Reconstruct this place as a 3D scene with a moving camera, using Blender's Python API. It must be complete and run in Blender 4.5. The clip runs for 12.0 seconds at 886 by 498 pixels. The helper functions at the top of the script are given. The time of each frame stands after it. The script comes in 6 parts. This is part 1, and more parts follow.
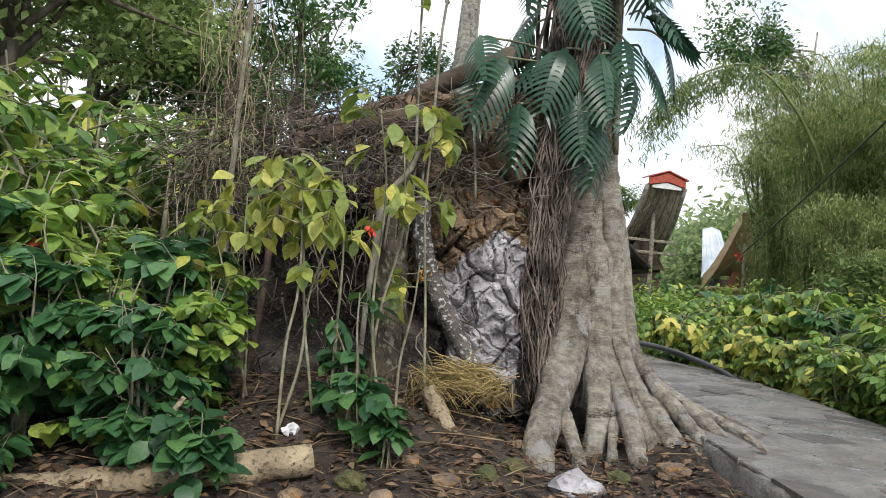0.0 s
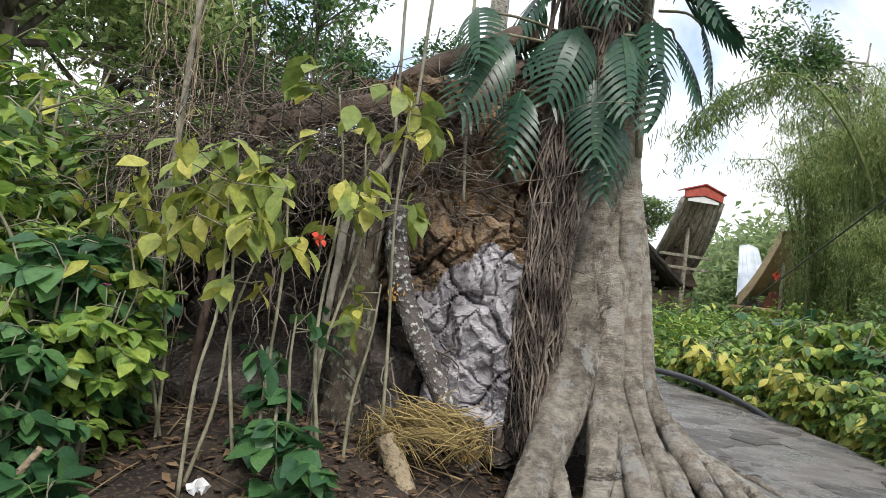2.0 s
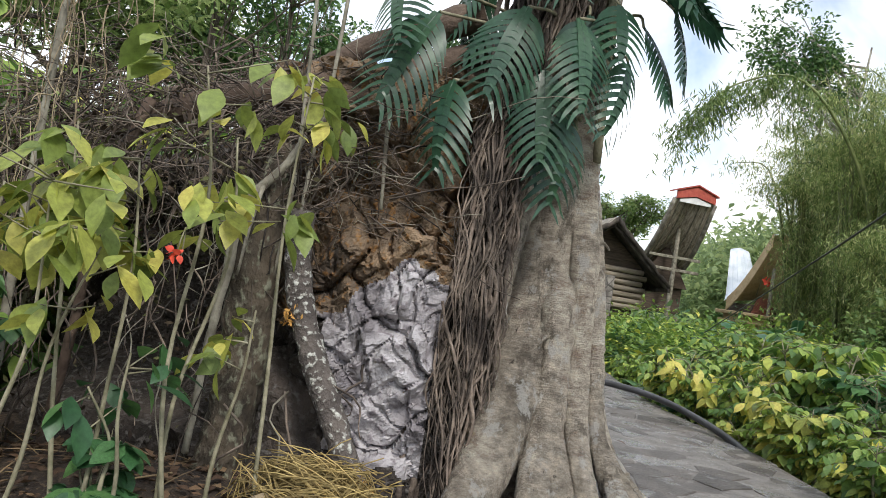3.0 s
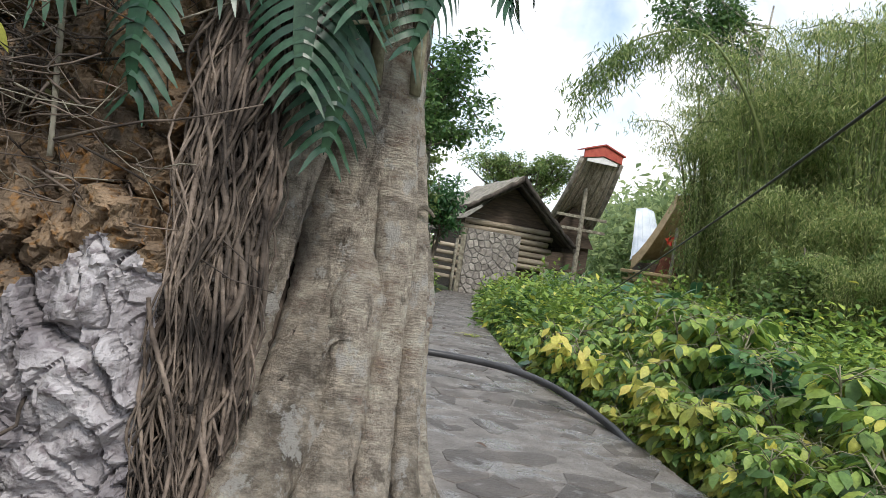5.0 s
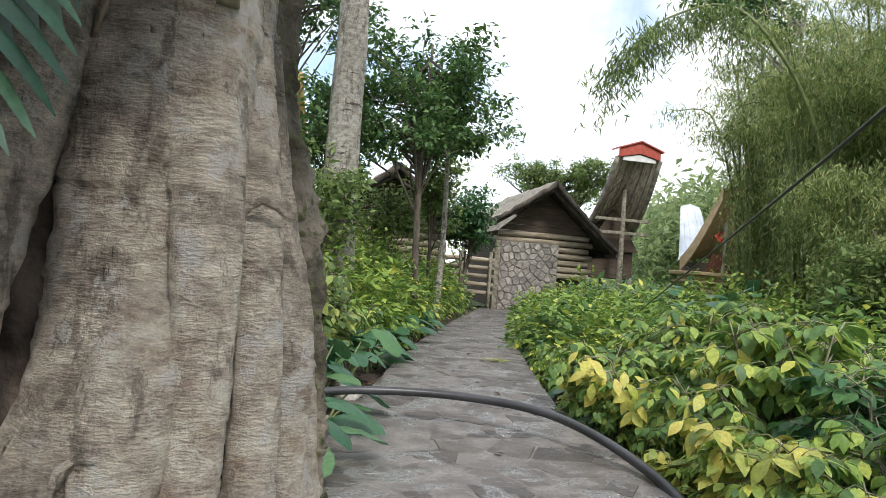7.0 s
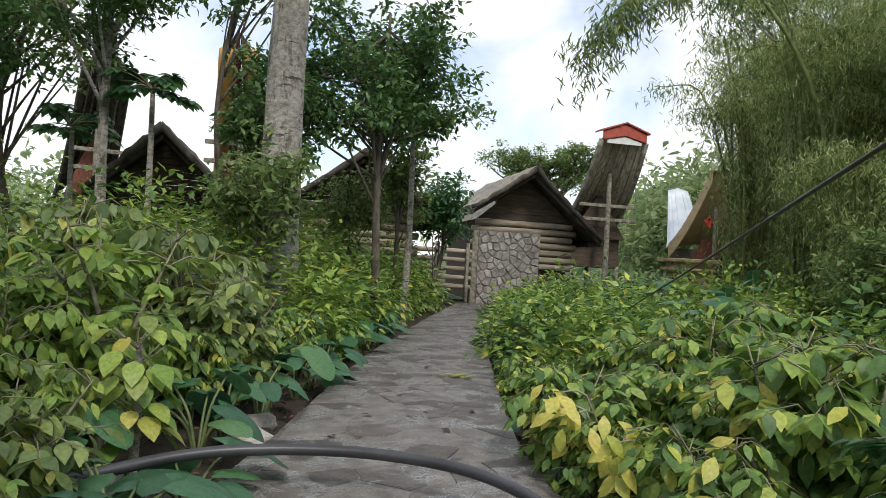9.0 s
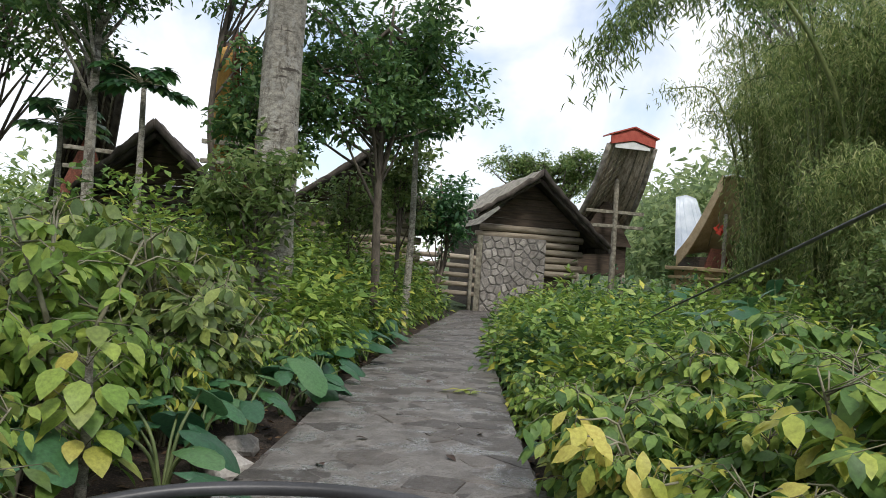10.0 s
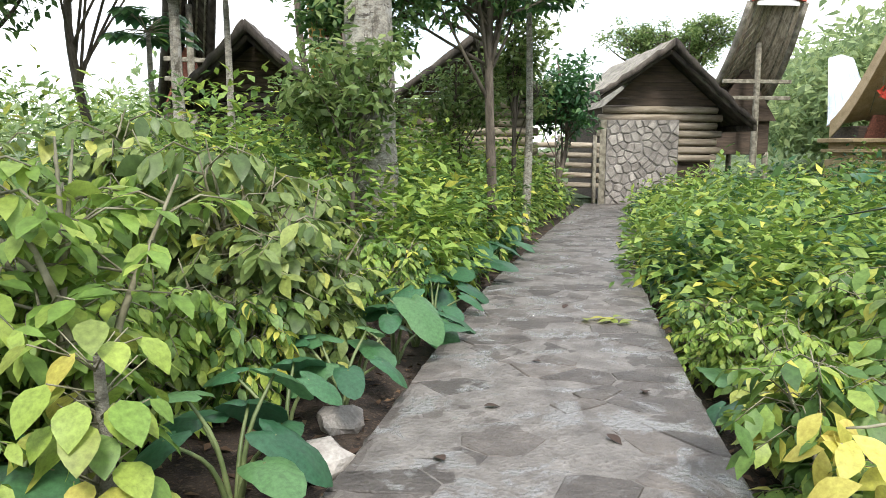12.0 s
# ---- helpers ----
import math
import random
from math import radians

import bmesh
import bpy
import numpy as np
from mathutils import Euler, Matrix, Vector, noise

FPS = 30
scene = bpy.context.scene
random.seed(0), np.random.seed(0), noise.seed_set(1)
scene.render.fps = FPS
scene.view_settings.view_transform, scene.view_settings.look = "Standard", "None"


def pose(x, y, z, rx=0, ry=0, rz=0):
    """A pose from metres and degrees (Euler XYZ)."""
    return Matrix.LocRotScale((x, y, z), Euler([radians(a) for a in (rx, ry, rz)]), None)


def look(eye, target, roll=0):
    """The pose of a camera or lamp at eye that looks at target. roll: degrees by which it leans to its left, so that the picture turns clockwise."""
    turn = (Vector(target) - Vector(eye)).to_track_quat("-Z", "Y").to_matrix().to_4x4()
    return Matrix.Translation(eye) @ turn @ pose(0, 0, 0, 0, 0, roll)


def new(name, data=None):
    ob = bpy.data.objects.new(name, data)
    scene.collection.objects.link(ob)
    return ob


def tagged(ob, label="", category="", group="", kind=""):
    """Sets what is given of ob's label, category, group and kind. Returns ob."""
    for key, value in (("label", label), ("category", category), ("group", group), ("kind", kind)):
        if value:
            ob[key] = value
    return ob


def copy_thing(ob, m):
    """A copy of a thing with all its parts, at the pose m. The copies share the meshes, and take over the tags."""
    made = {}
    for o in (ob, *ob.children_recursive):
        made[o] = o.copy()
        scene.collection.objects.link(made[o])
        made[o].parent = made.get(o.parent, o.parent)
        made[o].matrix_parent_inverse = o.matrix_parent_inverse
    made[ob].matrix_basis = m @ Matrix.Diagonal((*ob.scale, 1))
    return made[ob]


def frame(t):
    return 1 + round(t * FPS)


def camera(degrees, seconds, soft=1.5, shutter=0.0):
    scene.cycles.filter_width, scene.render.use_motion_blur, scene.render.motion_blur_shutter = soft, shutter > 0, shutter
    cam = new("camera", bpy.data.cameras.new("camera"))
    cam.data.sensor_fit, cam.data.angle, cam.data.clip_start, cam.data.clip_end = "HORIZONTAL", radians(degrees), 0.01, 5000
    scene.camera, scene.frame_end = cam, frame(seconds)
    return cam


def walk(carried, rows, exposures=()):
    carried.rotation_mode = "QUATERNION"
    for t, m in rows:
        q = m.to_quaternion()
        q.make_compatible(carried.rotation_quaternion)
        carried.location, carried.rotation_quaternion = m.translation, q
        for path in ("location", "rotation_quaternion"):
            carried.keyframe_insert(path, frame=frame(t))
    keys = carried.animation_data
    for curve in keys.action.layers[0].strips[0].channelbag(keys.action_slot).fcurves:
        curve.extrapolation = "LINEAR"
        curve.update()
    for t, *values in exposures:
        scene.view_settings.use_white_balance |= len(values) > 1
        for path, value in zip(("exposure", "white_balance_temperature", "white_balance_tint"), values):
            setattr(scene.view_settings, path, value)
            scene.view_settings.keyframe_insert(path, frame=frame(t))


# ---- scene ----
cam = camera(63.0, 12.0, soft=0.6)
METRES, EYE, TILT, LEAN, TURN = 8.6, 0.72, 3.2, -5.0, 0.0
ROWS = [
    (0.0, 0.0, 0.0, 0.0, 0.0, 0.0, -0.0),
    (0.5, 0.004, 0.0129, -0.0039, 0.21, 0.13, -3.28),
    (1.0, 0.0173, 0.0269, -0.0018, 1.19, -0.8, -4.89),
    (1.5, 0.0259, 0.0729, 0.002, 2.08, 1.61, -3.1),
    (2.0, 0.0351, 0.0995, 0.0066, 2.5, 0.36, -2.34),
    (2.5, 0.0614, 0.1461, 0.0198, 0.46, 1.52, -6.5),
    (3.0, 0.0776, 0.1766, 0.0249, 2.06, -0.4, -4.41),
    (3.5, 0.0928, 0.2214, 0.0246, -2.44, -1.36, -7.86),
    (5.5, 0.1676, 0.336, 0.0325, -3.58, -4.52, -2.87),
    (6.0, 0.1811, 0.3693, 0.029, -1.15, -5.79, -0.85),
    (6.5, 0.1866, 0.4177, 0.0328, -0.38, -3.11, 0.63),
    (7.0, 0.2134, 0.4633, 0.0264, -1.02, -1.86, 0.4),
    (7.5, 0.2411, 0.5075, 0.0235, -2.37, -2.59, 1.4),
    (9.5, 0.2742, 0.7035, 0.0282, -1.78, -2.74, 1.31),
    (10.0, 0.2723, 0.7427, 0.0211, -1.83, -2.24, 0.91),
    (10.5, 0.2775, 0.7866, 0.025, -2.44, -4.21, 2.65),
    (11.0, 0.2671, 0.8364, 0.0229, -1.19, -7.55, 5.04),
    (11.5, 0.2553, 0.8787, 0.0203, 4.38, -9.45, 5.92),
    (12.0, 0.2568, 0.9206, 0.0286, 6.83, -10.48, 5.17),
]
walk(cam, [(t, pose(0, 0, EYE, TILT, LEAN, TURN) @ pose(METRES * x, METRES * y, METRES * z, 90 + pitch, roll, yaw)) for t, x, y, z, yaw, pitch, roll in ROWS],
     exposures=[(0.0, 0.78), (3.7, 0.78), (5.5, 0.82), (6.0, 1.1), (6.5, 1.0), (7.5, 0.78), (9.5, 0.42), (10.5, 0.58), (11.0, 0.98), (11.5, 1.2), (12.0, 1.42)])

# ---- light ----
SUN_EL, SUN_AZ = 48.0, 162.0
world = bpy.data.worlds.new("sky")
scene.world = world
world.use_nodes = True
wn = world.node_tree
wn.nodes.clear()
w_out = wn.nodes.new("ShaderNodeOutputWorld")
w_bg = wn.nodes.new("ShaderNodeBackground")
w_sky = wn.nodes.new("ShaderNodeTexSky")
w_sky.sky_type, w_sky.sun_disc = "NISHITA", False
w_sky.sun_elevation, w_sky.sun_rotation = radians(SUN_EL), radians(SUN_AZ)
w_scale = wn.nodes.new("ShaderNodeMix")
w_scale.data_type, w_scale.blend_type = "RGBA", "MULTIPLY"
w_scale.inputs[0].default_value = 1.0
w_scale.inputs[7].default_value = (1.25, 1.25, 1.25, 1)
w_noise = wn.nodes.new("ShaderNodeTexNoise")
w_noise.inputs["Scale"].default_value = 3.2
w_noise.inputs["Detail"].default_value = 6
w_noise.inputs["Roughness"].default_value = 0.55
w_noise.inputs["Distortion"].default_value = 0.3
w_ramp = wn.nodes.new("ShaderNodeValToRGB")
w_ramp.color_ramp.elements[0].position, w_ramp.color_ramp.elements[1].position = 0.34, 0.55
w_mix = wn.nodes.new("ShaderNodeMix")
w_mix.data_type = "RGBA"
w_mix.inputs[7].default_value = (7.4, 7.6, 8.0, 1)
wn.links.new(w_sky.outputs[0], w_scale.inputs[6])
wn.links.new(w_scale.outputs[2], w_mix.inputs[6])
wn.links.new(w_noise.outputs[0], w_ramp.inputs[0])
wn.links.new(w_ramp.outputs[0], w_mix.inputs[0])
wn.links.new(w_mix.outputs[2], w_bg.inputs[0])
w_bg.inputs[1].default_value = 0.11
wn.links.new(w_bg.outputs[0], w_out.inputs[0])
sun = new("sun", bpy.data.lights.new("sun", "SUN"))
sun.data.energy, sun.data.angle, sun.data.color = 1.5, radians(11), (1.0, 0.96, 0.9)
sun.matrix_world = look((0, 0, 0), (-math.sin(radians(SUN_AZ)), -math.cos(radians(SUN_AZ)), -math.tan(radians(SUN_EL))))

# ---- materials ----


def material(name, c1, c2, scale=6.0, rough=0.7, bump=0.3, fine=40.0, c3=None, metal=0.0, vary=0.0, stretch=(1, 1, 1), contrast=(0.35, 0.65), island=False, bump_dist=0.02, spec=0.5):
    """Two-scale procedural surface: c1 and c2 mixed by large noise, c3 as spots of fine noise."""
    m = bpy.data.materials.new(name)
    m.use_nodes = True
    n, l = m.node_tree.nodes, m.node_tree.links
    b = n["Principled BSDF"]
    tc = n.new("ShaderNodeTexCoord")
    mp = n.new("ShaderNodeMapping")
    mp.inputs["Scale"].default_value = stretch
    l.new(tc.outputs["Object"], mp.inputs[0])
    big = n.new("ShaderNodeTexNoise")
    big.inputs["Scale"].default_value, big.inputs["Detail"].default_value = scale, 5
    l.new(mp.outputs[0], big.inputs[0])
    small = n.new("ShaderNodeTexNoise")
    small.inputs["Scale"].default_value, small.inputs["Detail"].default_value = fine, 4
    l.new(mp.outputs[0], small.inputs[0])
    r = n.new("ShaderNodeValToRGB")
    r.color_ramp.elements[0].position, r.color_ramp.elements[1].position = contrast
    r.color_ramp.elements[0].color, r.color_ramp.elements[1].color = (*c1, 1), (*c2, 1)
    l.new(big.outputs[0], r.inputs[0])
    out = r.outputs[0]
    if c3:
        r3 = n.new("ShaderNodeValToRGB")
        r3.color_ramp.elements[0].position, r3.color_ramp.elements[1].position = 0.54, 0.66
        l.new(small.outputs[0], r3.inputs[0])
        mx = n.new("ShaderNodeMix")
        mx.data_type = "RGBA"
        mx.inputs[7].default_value = (*c3, 1)
        l.new(r3.outputs[0], mx.inputs[0])
        l.new(out, mx.inputs[6])
        out = mx.outputs[2]
    else:
        mx = n.new("ShaderNodeMix")
        mx.data_type, mx.blend_type = "RGBA", "OVERLAY"
        mx.inputs[0].default_value = 0.35
        l.new(out, mx.inputs[6])
        l.new(small.outputs[0], mx.inputs[7])
        out = mx.outputs[2]
    if vary:
        src = n.new("ShaderNodeNewGeometry").outputs["Random Per Island"] if island else n.new("ShaderNodeObjectInfo").outputs["Random"]
        hs = n.new("ShaderNodeHueSaturation")
        mr = n.new("ShaderNodeMapRange")
        mr.inputs[3].default_value, mr.inputs[4].default_value = 1 - vary, 1 + vary
        l.new(src, mr.inputs[0])
        l.new(mr.outputs[0], hs.inputs["Value"])
        l.new(out, hs.inputs["Color"])
        out = hs.outputs[0]
    l.new(out, b.inputs["Base Color"])
    b.inputs["Roughness"].default_value, b.inputs["Metallic"].default_value = rough, metal
    b.inputs["Specular IOR Level"].default_value = spec
    if bump:
        ad = n.new("ShaderNodeMath")
        ad.operation = "ADD"
        l.new(big.outputs[0], ad.inputs[0])
        l.new(small.outputs[0], ad.inputs[1])
        bp = n.new("ShaderNodeBump")
        bp.inputs["Strength"].default_value, bp.inputs["Distance"].default_value = bump, bump_dist
        l.new(ad.outputs[0], bp.inputs["Height"])
        l.new(bp.outputs[0], b.inputs["Normal"])
    return m


def bark_material(name, dark, light):
    """Grey bark with fine level rings, broad blotches and pale and dark specks."""
    m = bpy.data.materials.new(name)
    m.use_nodes = True
    n, l = m.node_tree.nodes, m.node_tree.links
    b = n["Principled BSDF"]
    tc = n.new("ShaderNodeTexCoord")

    def tex(scale, stretch, detail, rough=0.55):
        mp = n.new("ShaderNodeMapping")
        mp.inputs["Scale"].default_value = stretch
        l.new(tc.outputs["Object"], mp.inputs[0])
        t = n.new("ShaderNodeTexNoise")
        t.inputs["Scale"].default_value, t.inputs["Detail"].default_value, t.inputs["Roughness"].default_value = scale, detail, rough
        l.new(mp.outputs[0], t.inputs[0])
        return t.outputs[0]

    def ramp(src, a, c, p, q):
        r = n.new("ShaderNodeValToRGB")
        r.color_ramp.elements[0].position, r.color_ramp.elements[1].position = p, q
        r.color_ramp.elements[0].color, r.color_ramp.elements[1].color = a, c
        l.new(src, r.inputs[0])
        return r.outputs[0]

    def mix(fac, a, c, mode="MIX"):
        x = n.new("ShaderNodeMix")
        x.data_type, x.blend_type = "RGBA", mode
        for k, s in ((0, fac), (6, a), (7, c)):
            if isinstance(s, (float, tuple)):
                x.inputs[k].default_value = s
            else:
                l.new(s, x.inputs[k])
        return x.outputs[2]

    blotch, rings, specks, grime = tex(2.2, (1, 1, 0.7), 5), tex(26, (1, 1, 4.5), 5, 0.7), tex(80, (1, 1, 1.4), 4, 0.75), tex(3.4, (1.6, 1.6, 0.5), 8, 0.75)
    col = ramp(blotch, (*dark, 1), (*light, 1), 0.3, 0.68)
    col = mix(0.28, col, ramp(rings, (0.25, 0.23, 0.2, 1), (0.75, 0.75, 0.75, 1), 0.36, 0.58), "OVERLAY")
    col = mix(ramp(specks, (0, 0, 0, 1), (0.8, 0.8, 0.8, 1), 0.58, 0.68), col, (0.55, 0.53, 0.48, 1))
    col = mix(ramp(grime, (0, 0, 0, 1), (0.75, 0.75, 0.75, 1), 0.545, 0.6), col, (0.17, 0.142, 0.11, 1))
    mottle = tex(9, (1, 1, 1.7), 7, 0.75)
    col = mix(0.75, col, ramp(mottle, (0.2, 0.19, 0.17, 1), (0.84, 0.83, 0.8, 1), 0.38, 0.62), "OVERLAY")
    fissure = tex(5, (3.2, 3.2, 0.5), 6, 0.7)
    col = mix(ramp(fissure, (0.95, 0.95, 0.95, 1), (0, 0, 0, 1), 0.31, 0.355), col, (0.07, 0.055, 0.042, 1))
    scar = tex(1.3, (1.2, 1.2, 8), 7, 0.6)
    col = mix(ramp(scar, (0.9, 0.9, 0.9, 1), (0, 0, 0, 1), 0.345, 0.37), col, (0.09, 0.072, 0.055, 1))
    lichen = tex(7, (1, 1, 0.8), 7, 0.7)
    col = mix(ramp(lichen, (0, 0, 0, 1), (0.75, 0.75, 0.75, 1), 0.55, 0.6), col, (0.66, 0.64, 0.59, 1))
    l.new(col, b.inputs["Base Color"])
    b.inputs["Roughness"].default_value = 0.85
    ad = n.new("ShaderNodeMath")
    ad.operation = "ADD"
    l.new(rings, ad.inputs[0])
    l.new(specks, ad.inputs[1])
    ad2 = n.new("ShaderNodeMath")
    ad2.operation = "ADD"
    l.new(ad.outputs[0], ad2.inputs[0])
    l.new(grime, ad2.inputs[1])
    bp = n.new("ShaderNodeBump")
    bp.inputs["Strength"].default_value, bp.inputs["Distance"].default_value = 1.0, 0.05
    l.new(ad2.outputs[0], bp.inputs["Height"])
    l.new(bp.outputs[0], b.inputs["Normal"])
    return m


def leaf_material(name, colours, rough=0.5, through_light=0.35):
    """Leaf blades: each leaf takes its own colour from a ramp; light passes through."""
    m = bpy.data.materials.new(name)
    m.use_nodes = True
    n, l = m.node_tree.nodes, m.node_tree.links
    b = n["Principled BSDF"]
    g = n.new("ShaderNodeNewGeometry")
    oi = n.new("ShaderNodeObjectInfo")
    ad = n.new("ShaderNodeMath")
    ad.operation = "ADD"
    fr = n.new("ShaderNodeMath")
    fr.operation = "FRACT"
    l.new(g.outputs["Random Per Island"], ad.inputs[0])
    l.new(oi.outputs["Random"], ad.inputs[1])
    l.new(ad.outputs[0], fr.inputs[0])
    r = n.new("ShaderNodeValToRGB")
    e = r.color_ramp.elements
    while len(e) < len(colours):
        e.new(0.5)
    for i, (p, c) in enumerate(colours):
        e[i].position, e[i].color = p, (*c, 1)
    l.new(fr.outputs[0], r.inputs[0])
    tc = n.new("ShaderNodeTexCoord")
    nz = n.new("ShaderNodeTexNoise")
    nz.inputs["Scale"].default_value, nz.inputs["Detail"].default_value, nz.inputs["Roughness"].default_value = 38, 5, 0.65
    l.new(tc.outputs["Object"], nz.inputs[0])
    mx = n.new("ShaderNodeMix")
    mx.data_type, mx.blend_type = "RGBA", "OVERLAY"
    mx.inputs[0].default_value = 0.75
    l.new(r.outputs[0], mx.inputs[6])
    l.new(nz.outputs[0], mx.inputs[7])
    l.new(mx.outputs[2], b.inputs["Base Color"])
    b.inputs["Roughness"].default_value = rough
    t = n.new("ShaderNodeBsdfTranslucent")
    l.new(mx.outputs[2], t.inputs[0])
    ms = n.new("ShaderNodeMixShader")
    ms.inputs[0].default_value = through_light
    l.new(b.outputs[0], ms.inputs[1])
    l.new(t.outputs[0], ms.inputs[2])
    l.new(ms.outputs[0], n["Material Output"].inputs[0])
    return m


M_SOIL = material("leaf_litter_soil", (0.018, 0.012, 0.009), (0.052, 0.037, 0.026), 5, 0.95, 0.9, 45, (0.096, 0.066, 0.042))
M_MOSS = material("moss", (0.05, 0.06, 0.02), (0.12, 0.11, 0.04), 8, 0.95, 0.9, 60)
M_BARK = bark_material("smooth_grey_bark", (0.29, 0.25, 0.2), (0.64, 0.57, 0.48))
M_BARK_DARK = material("dark_bark", (0.05, 0.04, 0.03), (0.17, 0.14, 0.11), 6, 0.9, 0.7, 40, stretch=(1, 1, 0.4))
M_BARK_PALE = bark_material("pale_bark", (0.32, 0.3, 0.26), (0.58, 0.55, 0.49))
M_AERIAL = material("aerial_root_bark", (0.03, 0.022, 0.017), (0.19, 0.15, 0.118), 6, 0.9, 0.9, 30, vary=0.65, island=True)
M_ROCK = material("white_limestone", (0.2, 0.182, 0.19), (0.54, 0.515, 0.525), 4, 0.85, 0.9, 22, (0.22, 0.195, 0.205), vary=0.12, bump_dist=0.03)
M_ROCK_OCHRE = material("ochre_stained_rock", (0.1, 0.075, 0.055), (0.33, 0.23, 0.14), 4, 0.9, 1.0, 26, (0.26, 0.13, 0.04), vary=0.2, bump_dist=0.04)
# boulder rock with deep shade put into its colour: core, ledges, face edges
M_ROCK_SHADE = material("dark_shaded_rock", (0.02, 0.016, 0.013), (0.075, 0.06, 0.05), 4, 0.92, 1.0, 26, (0.12, 0.11, 0.1), bump_dist=0.04)
def smeared(name, island, base=((0.062, 0.053, 0.046), (0.145, 0.127, 0.111))):
    """Brown-grey flagstone with damp mortar smears that catch the sky; their pale colour also paints in some of that
    sheen.
    """
    m = material(name, *base, 5, 0.6, 0.8, 32, (0.1, 0.088, 0.078), vary=0.34, contrast=(0.3, 0.7), island=island)
    n, l = m.node_tree.nodes, m.node_tree.links
    b = n["Principled BSDF"]
    tc = n.new("ShaderNodeTexCoord")
    t = n.new("ShaderNodeTexNoise")
    t.inputs["Scale"].default_value, t.inputs["Detail"].default_value, t.inputs["Roughness"].default_value, t.inputs["Distortion"].default_value = 2.6, 8, 0.62, 0.6
    l.new(tc.outputs["Object"], t.inputs[0])
    r = n.new("ShaderNodeValToRGB")
    r.color_ramp.elements[0].position, r.color_ramp.elements[1].position = 0.535, 0.6
    l.new(t.outputs[0], r.inputs[0])
    x = n.new("ShaderNodeMix")
    x.data_type = "RGBA"
    # pale mortar grey, lightened further to imitate sky sheen
    x.inputs[7].default_value = (0.22, 0.215, 0.208, 1)
    l.new(b.inputs["Base Color"].links[0].from_socket, x.inputs[6])
    l.new(r.outputs[0], x.inputs[0])
    l.new(x.outputs[2], b.inputs["Base Color"])
    mr = n.new("ShaderNodeMapRange")
    mr.inputs[3].default_value, mr.inputs[4].default_value = 0.52, 0.1
    l.new(r.outputs[0], mr.inputs[0])
    l.new(mr.outputs[0], b.inputs["Roughness"])
    return m


M_STONE = smeared("grey_flagstone", False)
M_BED = smeared("worn_mortar_bed", True, ((0.082, 0.073, 0.065), (0.19, 0.175, 0.157)))
M_MORTAR = material("worn_mortar", (0.11, 0.1, 0.09), (0.26, 0.245, 0.225), 2.2, 0.5, 0.6, 40, (0.2, 0.18, 0.16))
M_DRY = material("dry_grass_roots", (0.09, 0.06, 0.04), (0.26, 0.19, 0.1), 6, 0.95, 0.3, 40, vary=0.4, island=True)
M_DRYTWIG = material("grey_twig", (0.13, 0.115, 0.085), (0.32, 0.3, 0.235), 8, 0.9, 0.4, 40, vary=0.25, island=True)
M_LOG = material("weathered_log", (0.16, 0.12, 0.07), (0.4, 0.32, 0.2), 5, 0.85, 0.8, 45, (0.1, 0.075, 0.05), stretch=(1, 1, 1))
M_LICHEN = material("lichen_branch", (0.06, 0.05, 0.045), (0.13, 0.11, 0.095), 6, 0.9, 1.0, 34, (0.5, 0.5, 0.45), bump_dist=0.03)
M_STEM = material("green_grey_stem", (0.14, 0.13, 0.075), (0.3, 0.28, 0.19), 12, 0.8, 0.3, 60)
M_PIPE = material("black_plastic_pipe", (0.03, 0.03, 0.032), (0.055, 0.055, 0.06), 3, 0.38, 0.05, 60)
M_CABLE = material("black_cable", (0.015, 0.015, 0.015), (0.03, 0.03, 0.03), 3, 0.5, 0.0)
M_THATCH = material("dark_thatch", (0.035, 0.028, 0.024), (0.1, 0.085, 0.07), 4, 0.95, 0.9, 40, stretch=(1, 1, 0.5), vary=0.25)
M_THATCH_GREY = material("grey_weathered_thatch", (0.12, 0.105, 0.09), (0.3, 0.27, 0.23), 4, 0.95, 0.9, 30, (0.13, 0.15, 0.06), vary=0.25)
M_PLANK = material("brown_old_plank", (0.05, 0.035, 0.026), (0.11, 0.08, 0.056), 5, 0.85, 0.5, 30, stretch=(0.4, 1, 3), vary=0.2)
M_PLANK_GREY = material("grey_bamboo_lining", (0.247, 0.199, 0.152), (0.570, 0.494, 0.399), 6, 0.85, 0.5, 30, stretch=(3, 0.5, 0.5), vary=0.2)
M_LOGWALL = material("pale_wall_log", (0.22, 0.18, 0.13), (0.42, 0.36, 0.28), 4, 0.85, 0.5, 30, stretch=(0.4, 3, 3), vary=0.2)
M_RUBBLE = material("rubble_wall_stone", (0.22, 0.2, 0.18), (0.42, 0.39, 0.35), 5, 0.9, 0.6, 40, vary=0.25)
M_RED = material("red_painted_board", (0.38, 0.06, 0.04), (0.48, 0.1, 0.065), 5, 0.6, 0.15, 30)
M_WHITE = material("white_painted_board", (0.7, 0.7, 0.68), (0.82, 0.82, 0.8), 5, 0.6, 0.1, 30)
M_METAL = material("white_metal_roofing", (0.62, 0.68, 0.74), (0.8, 0.84, 0.88), 2, 0.45, 0.1, 20)
M_BEIGE = material("tan_painted_wood", (0.42, 0.31, 0.17), (0.55, 0.42, 0.25), 4, 0.75, 0.2, 30)
M_OCHRE = material("ochre_gable_board", (0.42, 0.22, 0.05), (0.55, 0.33, 0.1), 4, 0.75, 0.2, 30)
